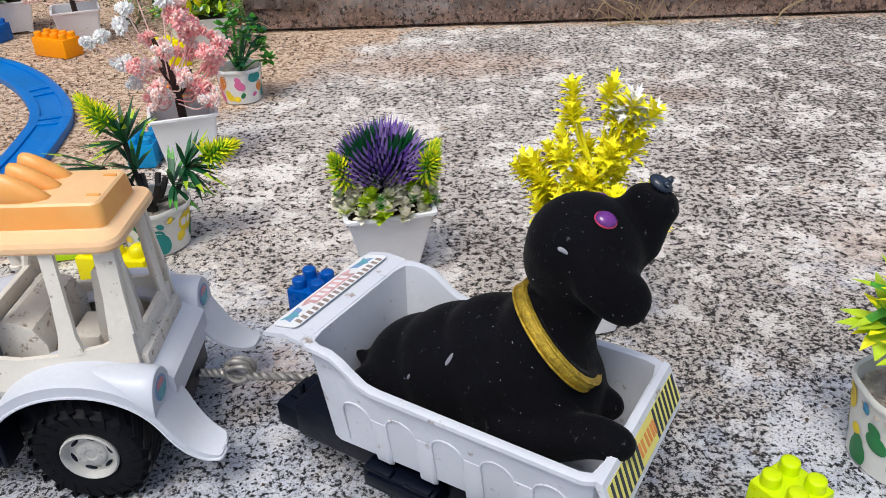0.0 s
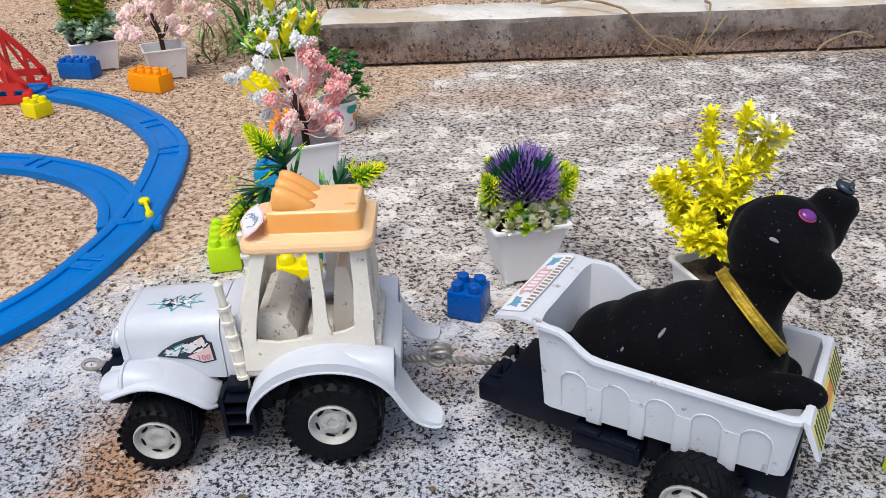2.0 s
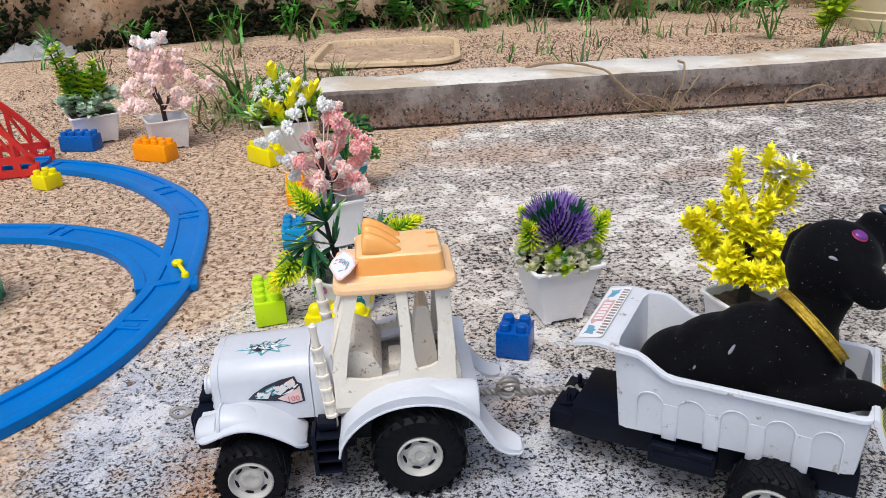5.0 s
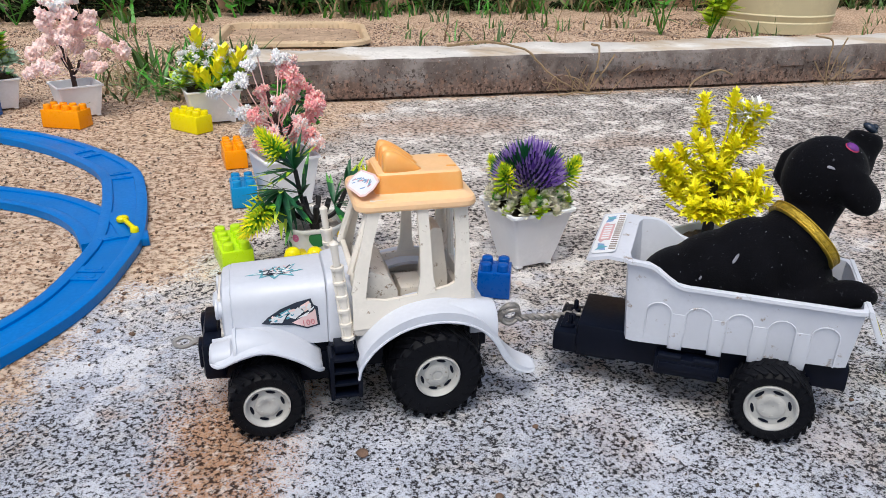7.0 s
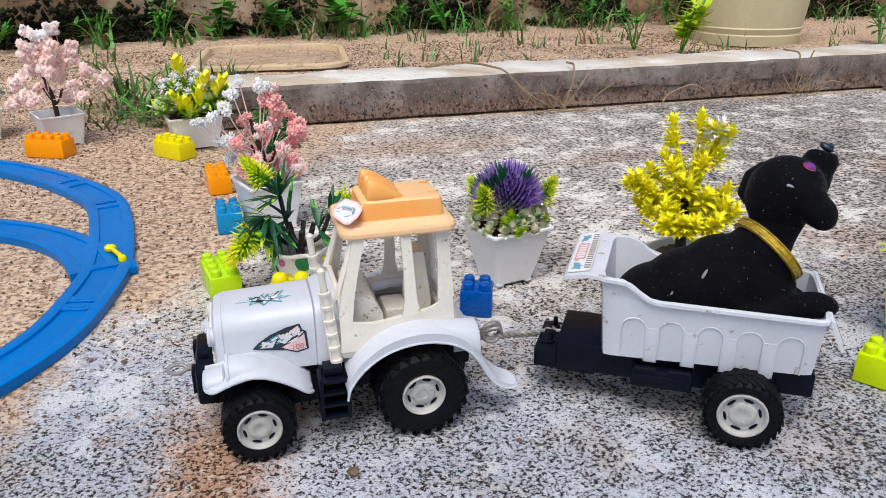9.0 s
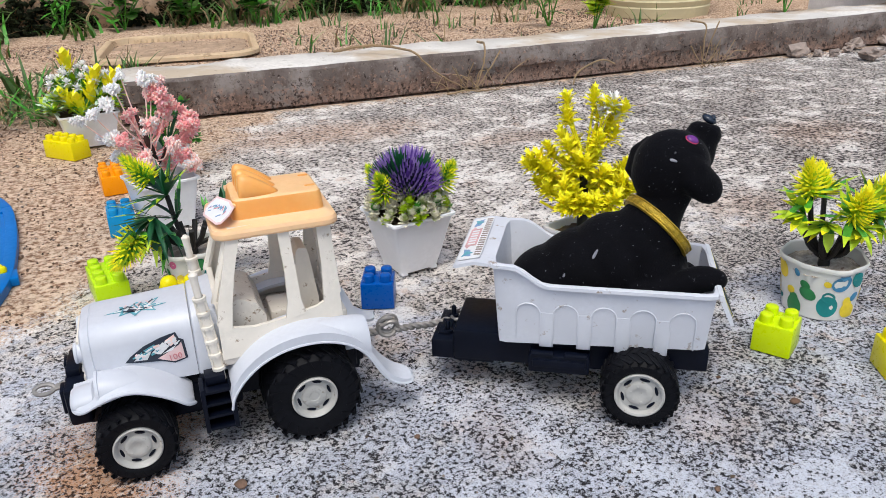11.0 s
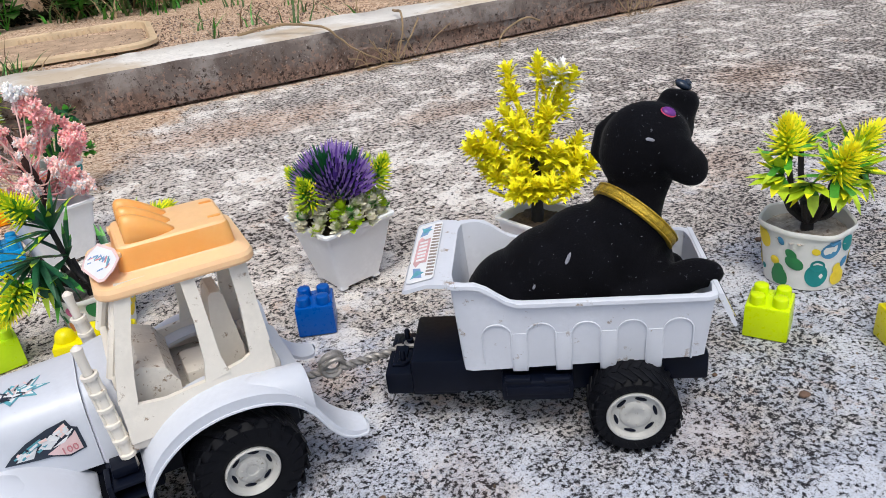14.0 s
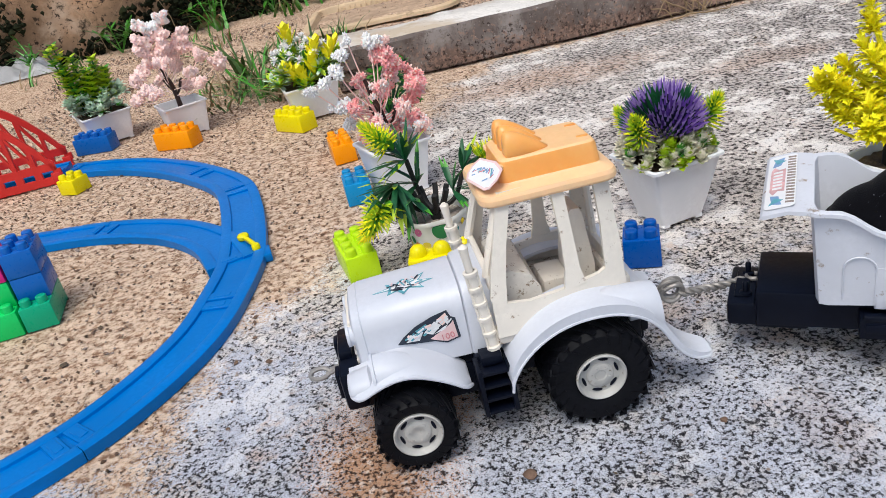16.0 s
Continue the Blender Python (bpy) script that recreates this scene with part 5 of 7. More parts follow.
    for x in (-0.0085, -0.005, -0.0005, 0.003, 0.0065, 0.0095):
        bm = bmesh.new()
        plate(bm, [(x - 0.0011, -0.0035), (x + 0.0011, -0.0035), (x + 0.0011, 0.0035), (x - 0.0011, 0.0035)], 0.0002, m @ Matrix.Translation((0, 0, 0.0003)))
        part("bar", bm, M["ink_orange"], tail)
    return t


build_trailer()


def twisted(bm, path, lay, radius, step):
    """Two wires wound round each other along a path."""
    for phase in (0.0, math.pi):
        pts = []
        for i, p in enumerate(path):
            d = (path[min(i + 1, len(path) - 1)] - path[max(i - 1, 0)]).normalized()
            u = (Vector((0, 0, 1)) - d * d.z).normalized()
            w = phase + i * step
            pts.append(p + lay * (u * math.cos(w) + d.cross(u) * math.sin(w)))
        tube(bm, pts, radius, 8)


def build_tow_wire():
    """Two wires twisted together, wound into an open knot near the tractor."""
    bm = bmesh.new()
    twisted(bm, smooth_path([(-0.1235, 0.4165, 0.0375), (-0.112, 0.4150, 0.0390), (-0.100, 0.4130, 0.0400)], 16), 0.0015, 0.0016, 0.55)
    twisted(bm, smooth_path([(-0.090, 0.4100, 0.0400), (-0.076, 0.4100, 0.0400), (-0.060, 0.4105, 0.0385), (-0.044, 0.4095, 0.0400)], 16), 0.0015, 0.0016, 0.55)
    # The knot: loops of one wire that lean over one another and leave a hole.
    knot = []
    for q in np.linspace(0.0, 2.6 * 2 * math.pi, 84):
        r = 0.0072 + 0.0011 * math.sin(1.3 * q)
        knot.append((-0.0945 + r * math.cos(q + 2.6), 0.4118 - 0.0030 + 0.0011 * q * 0.42 + 0.0012 * math.sin(2 * q), 0.0440 + r * 0.95 * math.sin(q + 2.6)))
    tube(bm, knot, 0.0017, 8)
    tube(bm, smooth_path([(-0.104, 0.4140, 0.0385), (-0.098, 0.4095, 0.0470), (-0.090, 0.4085, 0.0480), (-0.086, 0.4110, 0.0405)], 6), 0.0017, 8)
    tube(bm, [TRAILER @ Vector((-0.1405 + 0.0045 * math.cos(q), 0.0095 + 0.0045 * math.sin(q), 0.0405 + 0.0002 * q)) for q in np.linspace(0, 6.3, 20)], 0.0016, 8)
    thing("tow_wire", bm, M["wire"], "twisted grey wire with an open knot joining tractor and trailer", "wire")


build_tow_wire()


# ---- toy dog in the trailer ----
def build_dog():
    """A flocked nodding dog lying in the trailer: one mesh."""
    bm = bmesh.new()
    y0 = 0.004
    def blob(c, r, m=None):
        ball(bm, c, r, m, 28, 18)
    blob((-0.062, y0, 0.081), (0.037, 0.035, 0.029))
    blob((-0.042, y0, 0.091), (0.042, 0.036, 0.034), turn(ry=-18))
    blob((-0.020, y0, 0.099), (0.037, 0.034, 0.039), turn(ry=-25))
    blob((-0.004, y0, 0.108), (0.028, 0.031, 0.042), turn(ry=10))
    blob((0.004, y0, 0.094), (0.027, 0.031, 0.036))
    blob((-0.075, y0 - 0.022, 0.073), (0.026, 0.014, 0.019))
    blob((-0.075, y0 + 0.022, 0.073), (0.026, 0.014, 0.019))
    for y, dx, dz in ((-0.022, 0.0, 0.0), (0.010, -0.016, -0.010)):
        tube(bm, smooth_path([(-0.010, y, 0.086), (0.012 + dx * 0.3, y, 0.090 + dz * 0.5), (0.033 + dx, y + 0.001, 0.1005 + dz), (0.050 + dx, y + 0.002, 0.1030 + dz)], 4), [0.014, 0.0135, 0.013, 0.0122, 0.0118, 0.0114, 0.0110, 0.0106, 0.0102, 0.0098, 0.0092, 0.0080, 0.0050], 14)
        blob((0.044 + dx, y + 0.002, 0.1015 + dz), (0.011, 0.0090, 0.0082))
    tube(bm, [(-0.092, y0 - 0.012, 0.080), (-0.100, y0 - 0.014, 0.087), (-0.101, y0 - 0.014, 0.089)], [0.004, 0.0035, 0.002], 10)
    # Neck collar seat.
    tilt = Vector((0.65, 0.40, 0.64)).normalized().to_track_quat("Z", "Y").to_matrix().to_4x4()
    lathe(bm, [(0.0, -0.012), (0.024, -0.012), (0.0262, 0.0), (0.0262, 0.004), (0.0235, 0.0045), (0.019, 0.0), (0.017, -0.006), (0, -0.008)], 32, Matrix.Translation((0.0065, y0, 0.1300)) @ tilt)
    # Head, looking up and away.
    hc = Vector((0.0138, 0.013, 0.1768))
    tube(bm, [(0.004, y0, 0.124), (0.009, 0.008, 0.145), (0.015, 0.013, 0.165)], [0.016, 0.0165, 0.019], 20)
    blob(hc + Vector((-0.0006, -0.001, -0.0045)), (0.0262, 0.0240, 0.0256))
    blob(hc + Vector((-0.0042, -0.001, -0.010)), (0.0235, 0.022, 0.0240))
    tube(bm, [hc + Vector((0.009, 0.009, 0.000)), hc + Vector((0.0188, 0.0150, 0.0100)), hc + Vector((0.0224, 0.0172, 0.0172)), hc + Vector((0.0234, 0.0180, 0.0214))], [0.0120, 0.0124, 0.0118, 0.0082], 20)
    tube(bm, [hc + Vector((0.008, 0.005, -0.006)), hc + Vector((0.0196, 0.0130, 0.002)), hc + Vector((0.0232, 0.0160, 0.009))], [0.016, 0.0118, 0.0080], 18)
    # Ears.
    tube(bm, [hc + Vector((0.006, -0.017, 0.004)), hc + Vector((0.013, -0.018, -0.005)), hc + Vector((0.019, -0.0150, -0.0120)), hc + Vector((0.0252, -0.0130, -0.0170)), hc + Vector((0.0295, -0.0120, -0.0200)), hc + Vector((0.0322, -0.0115, -0.0216))], [0.010, 0.0126, 0.0126, 0.0114, 0.0088, 0.0045], 18, flat=0.70)
    tube(bm, [hc + Vector((-0.011, 0.014, 0.006)), hc + Vector((-0.020, 0.014, -0.002)), hc + Vector((-0.0225, 0.014, -0.013)), hc + Vector((-0.020, 0.014, -0.020))], [0.009, 0.010, 0.0095, 0.006], 14)
    bmesh.ops.recalc_face_normals(bm, faces=bm.faces)
    raw = bpy.data.meshes.new("raw")
    bm.to_mesh(raw)
    bm.free()
    tmp = new("raw", raw)
    rm = tmp.modifiers.new("remesh", "REMESH")
    rm.mode, rm.voxel_size, rm.use_smooth_shade = "VOXEL", 0.0016, True
    sm = tmp.modifiers.new("smooth", "SMOOTH")
    sm.factor, sm.iterations = 0.5, 10
    bpy.context.view_layer.update()
    solid = bpy.data.meshes.new_from_object(tmp.evaluated_get(bpy.context.evaluated_depsgraph_get()))
    bpy.data.objects.remove(tmp)
    bm = bmesh.new()
    bm.from_mesh(solid)
    for f in bm.faces:
        f.material_index = 0
    # Collar band, eyes, nose, and worn spots.
    m = Matrix.Translation((0.0065, y0, 0.1300)) @ tilt
    lathe(bm, [(0.0255, -0.0035), (0.0282, -0.0030), (0.0288, 0.0), (0.0282, 0.0030), (0.0255, 0.0035)], 48, m, 1)
    for z in (-0.0028, 0.0028):
        tube(bm, [m @ Vector((0.0285 * math.cos(q), 0.0285 * math.sin(q), z)) for q in np.linspace(0, 2 * math.pi, 49)], 0.0006, 6, 1, caps=False)
    tree = BVHTree.FromBMesh(bm)
    for p in (hc + Vector((0.0130, -0.0110, 0.0215)), hc + Vector((-0.002, 0.0200, 0.0140))):
        c, n, _, _ = tree.find_nearest(p)
        side = Vector((0, 0, 1)).cross(n).normalized()
        q = Matrix((side, n.cross(side), n)).transposed().to_4x4() @ turn(rz=-35)
        ball(bm, c - n * 0.0004, (0.0050, 0.0042, 0.0017), q, 16, 10, 3)
        ball(bm, c + n * 0.0002, (0.0046, 0.0038, 0.0019), q, 16, 10, 2)
    nose = hc + Vector((0.0236, 0.0182, 0.0244))
    ball(bm, nose, (0.0056, 0.0046, 0.0027), turn(ry=28), 16, 10, 4)
    for y in (-0.0022, 0.0022):
        ball(bm, nose + Vector((0.0028, y, 0.0012)), (0.0017, 0.0015, 0.0016), None, 10, 6, 4)
    # Small bald patches and clinging lint.
    rng = random.Random(29)
    near_side = [v.co.copy() for v in bm.verts if v.normal.y < -0.25]
    for c in rng.sample(near_side, 70):
        r = rng.uniform(0.00014, 0.00034)
        ball(bm, c, (r * rng.uniform(1.0, 2.6), r, r * 0.6), turn(rng.uniform(0, 180), rng.uniform(0, 180), 0), 6, 4, 5)
    for p, r in ((Vector((-0.0405, -0.034, 0.122)), (0.0011, 0.0040, 0.0005)), (Vector((0.012, -0.020, 0.187)), (0.0026, 0.0010, 0.0005)), (Vector((-0.062, -0.040, 0.106)), (0.0008, 0.0016, 0.0004))):
        c, n, _, _ = tree.find_nearest(p)
        side = Vector((0, 0, 1)).cross(n).normalized()
        q = Matrix((side, n.cross(side), n)).transposed().to_4x4()
        got = ball(bm, c, r, q @ turn(rz=-14), 12, 8, 5)
        for v in got:
            v.co += (v.co - c) * 0.35 * noise.noise(v.co * 900)
    thing("toy_dog", bm, [M["flock"], M["gold"], M["eye"], M["eye_red"], M["nose"], M["bare"]], "black flocked nodding toy dog with gold collar, sitting in the trailer", "toy dog", at=TRAILER, sharp=80)


build_dog()


# ---- building blocks ----
PITCH = 0.0156


def block(color, nx, ny, x, y, yaw, label, z=0.0, tall=0.0258, k=1.0):
    """A chunky toy brick with nx by ny studs; k scales it."""
    bm = bmesh.new()
    w, d = PITCH * nx - 0.0004, PITCH * ny - 0.0004
    box(bm, (0, 0, tall / 2), (w, d, tall), 0.0011, seg=2, taper=0.985)
    ob = thing("toy_block", bm, M["block_" + color], label, "toy block", "building blocks", at=pose(x, y, z + 0.0002, 0, 0, yaw) @ Matrix.Scale(k, 4))
    bm = bmesh.new()
    lathe(bm, [(0.0055, 0.0), (0.0053, 0.0062), (0.0050, 0.0072), (0.0043, 0.0077), (0, 0.0078)], 18)
    stud = finish("stud", bm, M["block_" + color])
    for i in range(nx):
        for j in range(ny):
            s = new("stud", stud)
            s.parent = ob
            s.matrix_basis = Matrix.Translation(((i - (nx - 1) / 2) * PITCH, (j - (ny - 1) / 2) * PITCH, tall - 0.0005))
    return ob


def domed_block(x, y, yaw, label):
    """A larger brick with one row of three domed knobs."""
    bm = bmesh.new()
    box(bm, (0, 0, 0.0170), (0.0605, 0.0235, 0.0340), 0.0016, seg=2, taper=0.985)
    ob = thing("toy_block", bm, M["block_yellow"], label, "toy block", "building blocks", at=pose(x, y, 0.0002, 0, 0, yaw))
    bm = bmesh.new()
    lathe(bm, [(0.0078, 0.0), (0.0077, 0.0035), (0.0066, 0.0068), (0.0045, 0.0090), (0.0022, 0.0099), (0, 0.0101)], 20)
    knob = finish("knob", bm, M["block_yellow"])
    for k in (-1, 0, 1):
        q = new("knob", knob)
        q.parent = ob
        q.matrix_basis = Matrix.Translation((0.0205 * k, 0, 0.0336))


block("blue", 2, 2, -0.0700, 0.5367, -20, "dark blue two-by-two toy block on the slab")
block("acid", 2, 2, 0.2140, 0.3315, -56, "lime-yellow two-by-two toy block beside the spotted cup")
block("yellow", 2, 2, 0.2760, 0.2660, -24, "yellow toy block on the slab")
block("orange", 2, 2, 0.0645, 0.4740, -34, "orange two-by-two toy block by the yellow plant")
block("lime", 2, 4, -0.3130, 0.6490, 12, "lime green two-by-four toy block by the spotted cup")
domed_block(-0.2347, 0.5731, -9, "yellow block with three domed knobs before the spotted cup")
block("cyan", 2, 3, -0.3060, 0.8380, 5, "bright blue toy block by the pink blossom pot")
block("orange", 2, 4, -0.3225, 1.0100, 8, "orange toy block on the sand by the blossom pot")
block("yellow", 4, 2, -0.3965, 1.2140, -47, "yellow toy block on sand before the flower pot", k=1.08)
block("orange", 4, 2, -0.6000, 1.2745, -24, "orange four-by-two toy block before the pale blossom pot", k=1.14)
block("deep_blue", 4, 2, -0.7660, 1.3740, -12, "blue four-by-two toy block on the sand", k=1.10)
block("yellow", 2, 2, -0.7380, 1.1440, -28, "small yellow toy block beside the red bridge", tall=0.0215, k=1.05)
for color, nx, ny, x, y, z, yaw, label in (
        ("teal", 2, 4, -0.6370, 0.7090, 0.0, 10, "teal green toy block at the foot of a stack"), ("green", 2, 4, -0.6690, 0.7030, 0.0, 10, "bright green toy block at the foot of a stack"),
        ("deep_blue", 2, 3, -0.6385, 0.7170, 0.0262, 10, "blue toy block in a stack"), ("deep_blue", 2, 3, -0.6385, 0.7170, 0.0524, 10, "blue toy block topping a stack"),
        ("green", 2, 3, -0.6705, 0.7110, 0.0262, 10, "bright green toy block in a stack"), ("magenta", 2, 3, -0.6705, 0.7110, 0.0524, 10, "magenta toy block topping a stack")):
    block(color, nx, ny, x, y, yaw, label, z)


# ---- toy railway ----
TRACK_HALF, TRACK_HIGH = 0.0255, 0.0100
TRACK_PROFILE = [(-1.0, 0.0), (-1.0, 0.93), (-0.94, 1.0), (-0.56, 1.0), (-0.53, 0.97), (-0.51, 0.74), (0.51, 0.74), (0.53, 0.97), (0.56, 1.0), (0.94, 1.0), (1.0, 0.93), (1.0, 0.0)]


def track_rows(path, z=0.0, profile=TRACK_PROFILE):
    rows = []
    for i, p in enumerate(path):
        d = (path[min(i + 1, len(path) - 1)] - path[max(i - 1, 0)])
        n = Vector((d.y, -d.x, 0)).normalized()
        rows.append([p + n * (u * TRACK_HALF) + Vector((0, 0, z + v * TRACK_HIGH)) for u, v in profile])
    return rows


def track(paths, label, ties=True, lever=None):
    """A piece of track along one path, or more for a switch."""
    bm = bmesh.new()
    bars = []
    for k, path in enumerate(paths):
        lift = 0.0
        if k == 0:
            loft(bm, track_rows(path))
        else:
            # The branch of a switch: a low bed that lies under the other's floor, and ridges on it.
            for prof in ([(-1.0, 0.0), (-1.0, 0.76), (1.0, 0.76), (1.0, 0.0)], [(-1.0, 0.7), (-1.0, 0.92), (-0.94, 0.98), (-0.56, 0.98), (-0.53, 0.95), (-0.51, 0.7)], [(0.51, 0.7), (0.53, 0.95), (0.56, 0.98), (0.94, 0.98), (1.0, 0.92), (1.0, 0.7)]):
                loft(bm, track_rows(path, profile=prof))
        # Cross bars at the joints.
        for i in ((1, len(path) - 2) if ties else ()):
            d = (path[i + (1 if i == 1 else 0)] - path[i - (0 if i == 1 else 1)]).normalized()
            a = math.degrees(math.atan2(d.y, d.x))
            bars.append((path[i] + Vector((0, 0, lift)), a))
    bmesh.ops.recalc_face_normals(bm, faces=bm.faces)
    ob = thing("toy_track", bm, M["track"], label, "toy track", "toy railway")
    for c, a in bars:
        bm = bmesh.new()
        box(bm, c + Vector((0, 0, TRACK_HIGH * 0.80)), (0.0130, TRACK_HALF * 1.08, TRACK_HIGH * 0.35), 0.0006, turn(rz=a), seg=1)
        box(bm, c + Vector((0, 0, TRACK_HIGH * 0.99)), (0.0075, 0.016, TRACK_HIGH * 0.10), 0.0004, turn(rz=a), seg=1)
        part("joint_bar", bm, M["track"], ob)
    if lever:
        bm = bmesh.new()
        x, y, a = lever
        m = Matrix.Translation((x, y, TRACK_HIGH)) @ turn(rz=a)
        lathe(bm, [(0.0046, 0), (0.0046, 0.004), (0.0036, 0.0055), (0, 0.0058)], 14, m)
        box(bm, (0, 0, 0), (0.038, 0.0048, 0.004), 0.0012, m @ Matrix.Translation((0.017, 0, 0.004)))
        lathe(bm, [(0.0060, 0.001), (0.0066, 0.002), (0.0066, 0.005), (0.0052, 0.0066), (0, 0.0070)], 16, m @ Matrix.Translation((0.037, 0, 0)))
        part("lever", bm, M["block_yellow"], ob, "yellow switch lever")
        bm = bmesh.new()
        box(bm, (x + 0.005, y - 0.008, TRACK_HIGH * 0.45), (0.020, 0.026, TRACK_HIGH * 0.9), 0.0012, turn(rz=190))
        part("lever_base", bm, M["track"], ob)
    return ob


outer = smooth_path([(-0.870, 1.262, 0), (-0.782, 1.255, 0), (-0.668, 1.200, 0), (-0.579, 1.122, 0), (-0.510, 1.034, 0), (-0.4705, 0.961, 0), (-0.452, 0.880, 0), (-0.441, 0.800, 0), (-0.4355, 0.720, 0), (-0.443, 0.650, 0), (-0.458, 0.580, 0), (-0.487, 0.520, 0), (-0.530, 0.465, 0), (-0.590, 0.420, 0), (-0.660, 0.390, 0)], 8)
inner = smooth_path([(-0.900, 0.925, 0), (-0.800, 0.938, 0), (-0.714, 0.928, 0), (-0.633, 0.910, 0), (-0.558, 0.873, 0), (-0.506, 0.829, 0), (-0.468, 0.775, 0), (-0.445, 0.715, 0)], 8)
track([outer[8:30]], "blue plastic curved toy track on the sand")
track([outer[29:42]], "blue plastic curved toy track on the sand")
track([outer[41:75], inner[24:]], "blue plastic switch track with a yellow lever", lever=(-0.4195, 0.7330, 117))
track([outer[74:98]], "blue plastic curved toy track beside the slab")
track([outer[97:]], "blue plastic curved toy track beside the slab")
track([inner[:25]], "blue plastic curved toy track within the loop")


def build_bridge():
    """A red arched truss bridge that carries the track."""
    b = base("toy_bridge", "red plastic arched truss bridge over the toy track", "toy bridge", pose(-0.787, 1.258, 0, 0, 0, 187))
    L, W = 0.235, 0.094
    top = lambda u: 0.014 + 0.108 * math.sin(math.pi * min(1.0, max(0.0, u))) ** 0.85
    for s in (-1, 1):
        bm = bmesh.new()
        chord = [(L * u, s * W / 2, top(u)) for u in np.linspace(0, 1, 25)]
        loft(bm, [[(x, y + dy, z + dz) for dy, dz in ((-0.003, 0.0), (0.003, 0.0), (0.003, 0.015), (-0.003, 0.015))] for x, y, z in chord])
        for lo_, hi_ in ((0.002, 0.014), (0.024, 0.036)):
            loft(bm, [[(x, s * W / 2 + dy, dz) for dy, dz in ((-0.0030, lo_), (0.0030, lo_), (0.0030, hi_), (-0.0030, hi_))] for x in (0.0, L)])
        posts = [L * k / 8 for k in range(0, 9)]
        for k, x in enumerate(posts):
            h = top(x / L)
            box(bm, (x, s * W / 2, 0.019), (0.012, 0.0056, 0.012), 0.0005, seg=1)
            if h > 0.04:
                box(bm, (x, s * W / 2, (0.034 + h) / 2), (0.006, 0.0056, h - 0.028), 0.0005, seg=1)
            if k < len(posts) - 1:
                x2 = posts[k + 1]
                lo, hi = ((x, 0.034), (x2, top(x2 / L))) if x2 < L * 0.55 else ((x2, 0.034), (x, top(x / L)))
                if hi[1] > 0.06:
                    tube(bm, [(lo[0], s * W / 2, lo[1]), (hi[0], s * W / 2, hi[1])], 0.0032, 4)
        for x in (0.004, L - 0.004):
            box(bm, (x, s * W / 2, 0.010), (0.014, 0.009, 0.020), 0.0015)
        bmesh.ops.recalc_face_normals(bm, faces=bm.faces)
        part("truss", bm, M["bridge"], b, "red arched truss side")
    bm = bmesh.new()
    for k in range(11):
        box(bm, (L * k / 10, 0, 0.003), (0.010, W, 0.006), 0.001)
    for s in (-1, 1):
        box(bm, (L / 2, s * 0.038, 0.0045), (L, 0.012, 0.005), 0.001)
    part("deck", bm, M["bridge"], b, "red bridge deck")


build_bridge()
track([smooth_path([(-0.782, 1.2552, 0.0062), (-0.860, 1.250, 0.0068), (-0.940, 1.240, 0.0068), (-1.02, 1.230, 0.0062)], 8)], "blue plastic toy track on the bridge deck", ties=False)


# ---- pots and artificial plants ----
def square_pot(t, half_top, half_low, high, rnd=0.004, feet=True):
    """A tapered square pot with a rim, open at the top, as part of t."""
    bm = bmesh.new()
    def ring(h, z, r):
        return [(x, y, z) for x, y in round_rect(2 * h, 2 * h, r, 4)]
    w = 0.0016
    mid = lambda u: half_low + (half_top - half_low) * u
    rings = [ring(half_low - 0.002, 0.003, rnd), ring(half_low, 0.0028, rnd), ring(mid(0.3), high * 0.3, rnd), ring(mid(0.7), high * 0.7, rnd), ring(mid(0.93), high * 0.93, rnd), ring(half_top, high - 0.0035, rnd), ring(half_top + 0.0018, high - 0.003, rnd), ring(half_top + 0.0018, high - 0.0006, rnd),
             ring(half_top + 0.001, high, rnd), ring(half_top - w, high - 0.0004, rnd), ring(mid(0.8) - w, high * 0.8, rnd), ring(mid(0.4) - w, high * 0.4, rnd)]
    loft(bm, rings)
    if feet:
        for sx in (-1, 1):
            for sy in (-1, 1):
                box(bm, (sx * (half_low - 0.004), sy * (half_low - 0.004), 0.002), (0.008, 0.008, 0.004), 0.0008, seg=1)
    bmesh.ops.recalc_face_normals(bm, faces=bm.faces)
    return part("pot", bm, M["pot"], t, "white plastic square pot")


def fill(t, radius, z, mat, square=True):
    bm = bmesh.new()
    n = 14
    rng = random.Random(int(z * 1e5))
    grid = [[bm.verts.new(((2 * i / n - 1) * radius, (2 * j / n - 1) * radius, z + rng.uniform(-0.0012, 0.0014))) for j in range(n + 1)] for i in range(n + 1)]
    for i in range(n):
        for j in range(n):
            if square or math.hypot(2 * (i + 0.5) / n - 1, 2 * (j + 0.5) / n - 1) < 1.02:
                bm.faces.new((grid[i][j], grid[i + 1][j], grid[i + 1][j + 1], grid[i][j + 1]))
    part("fill", bm, mat, t, "loose fill in the pot")


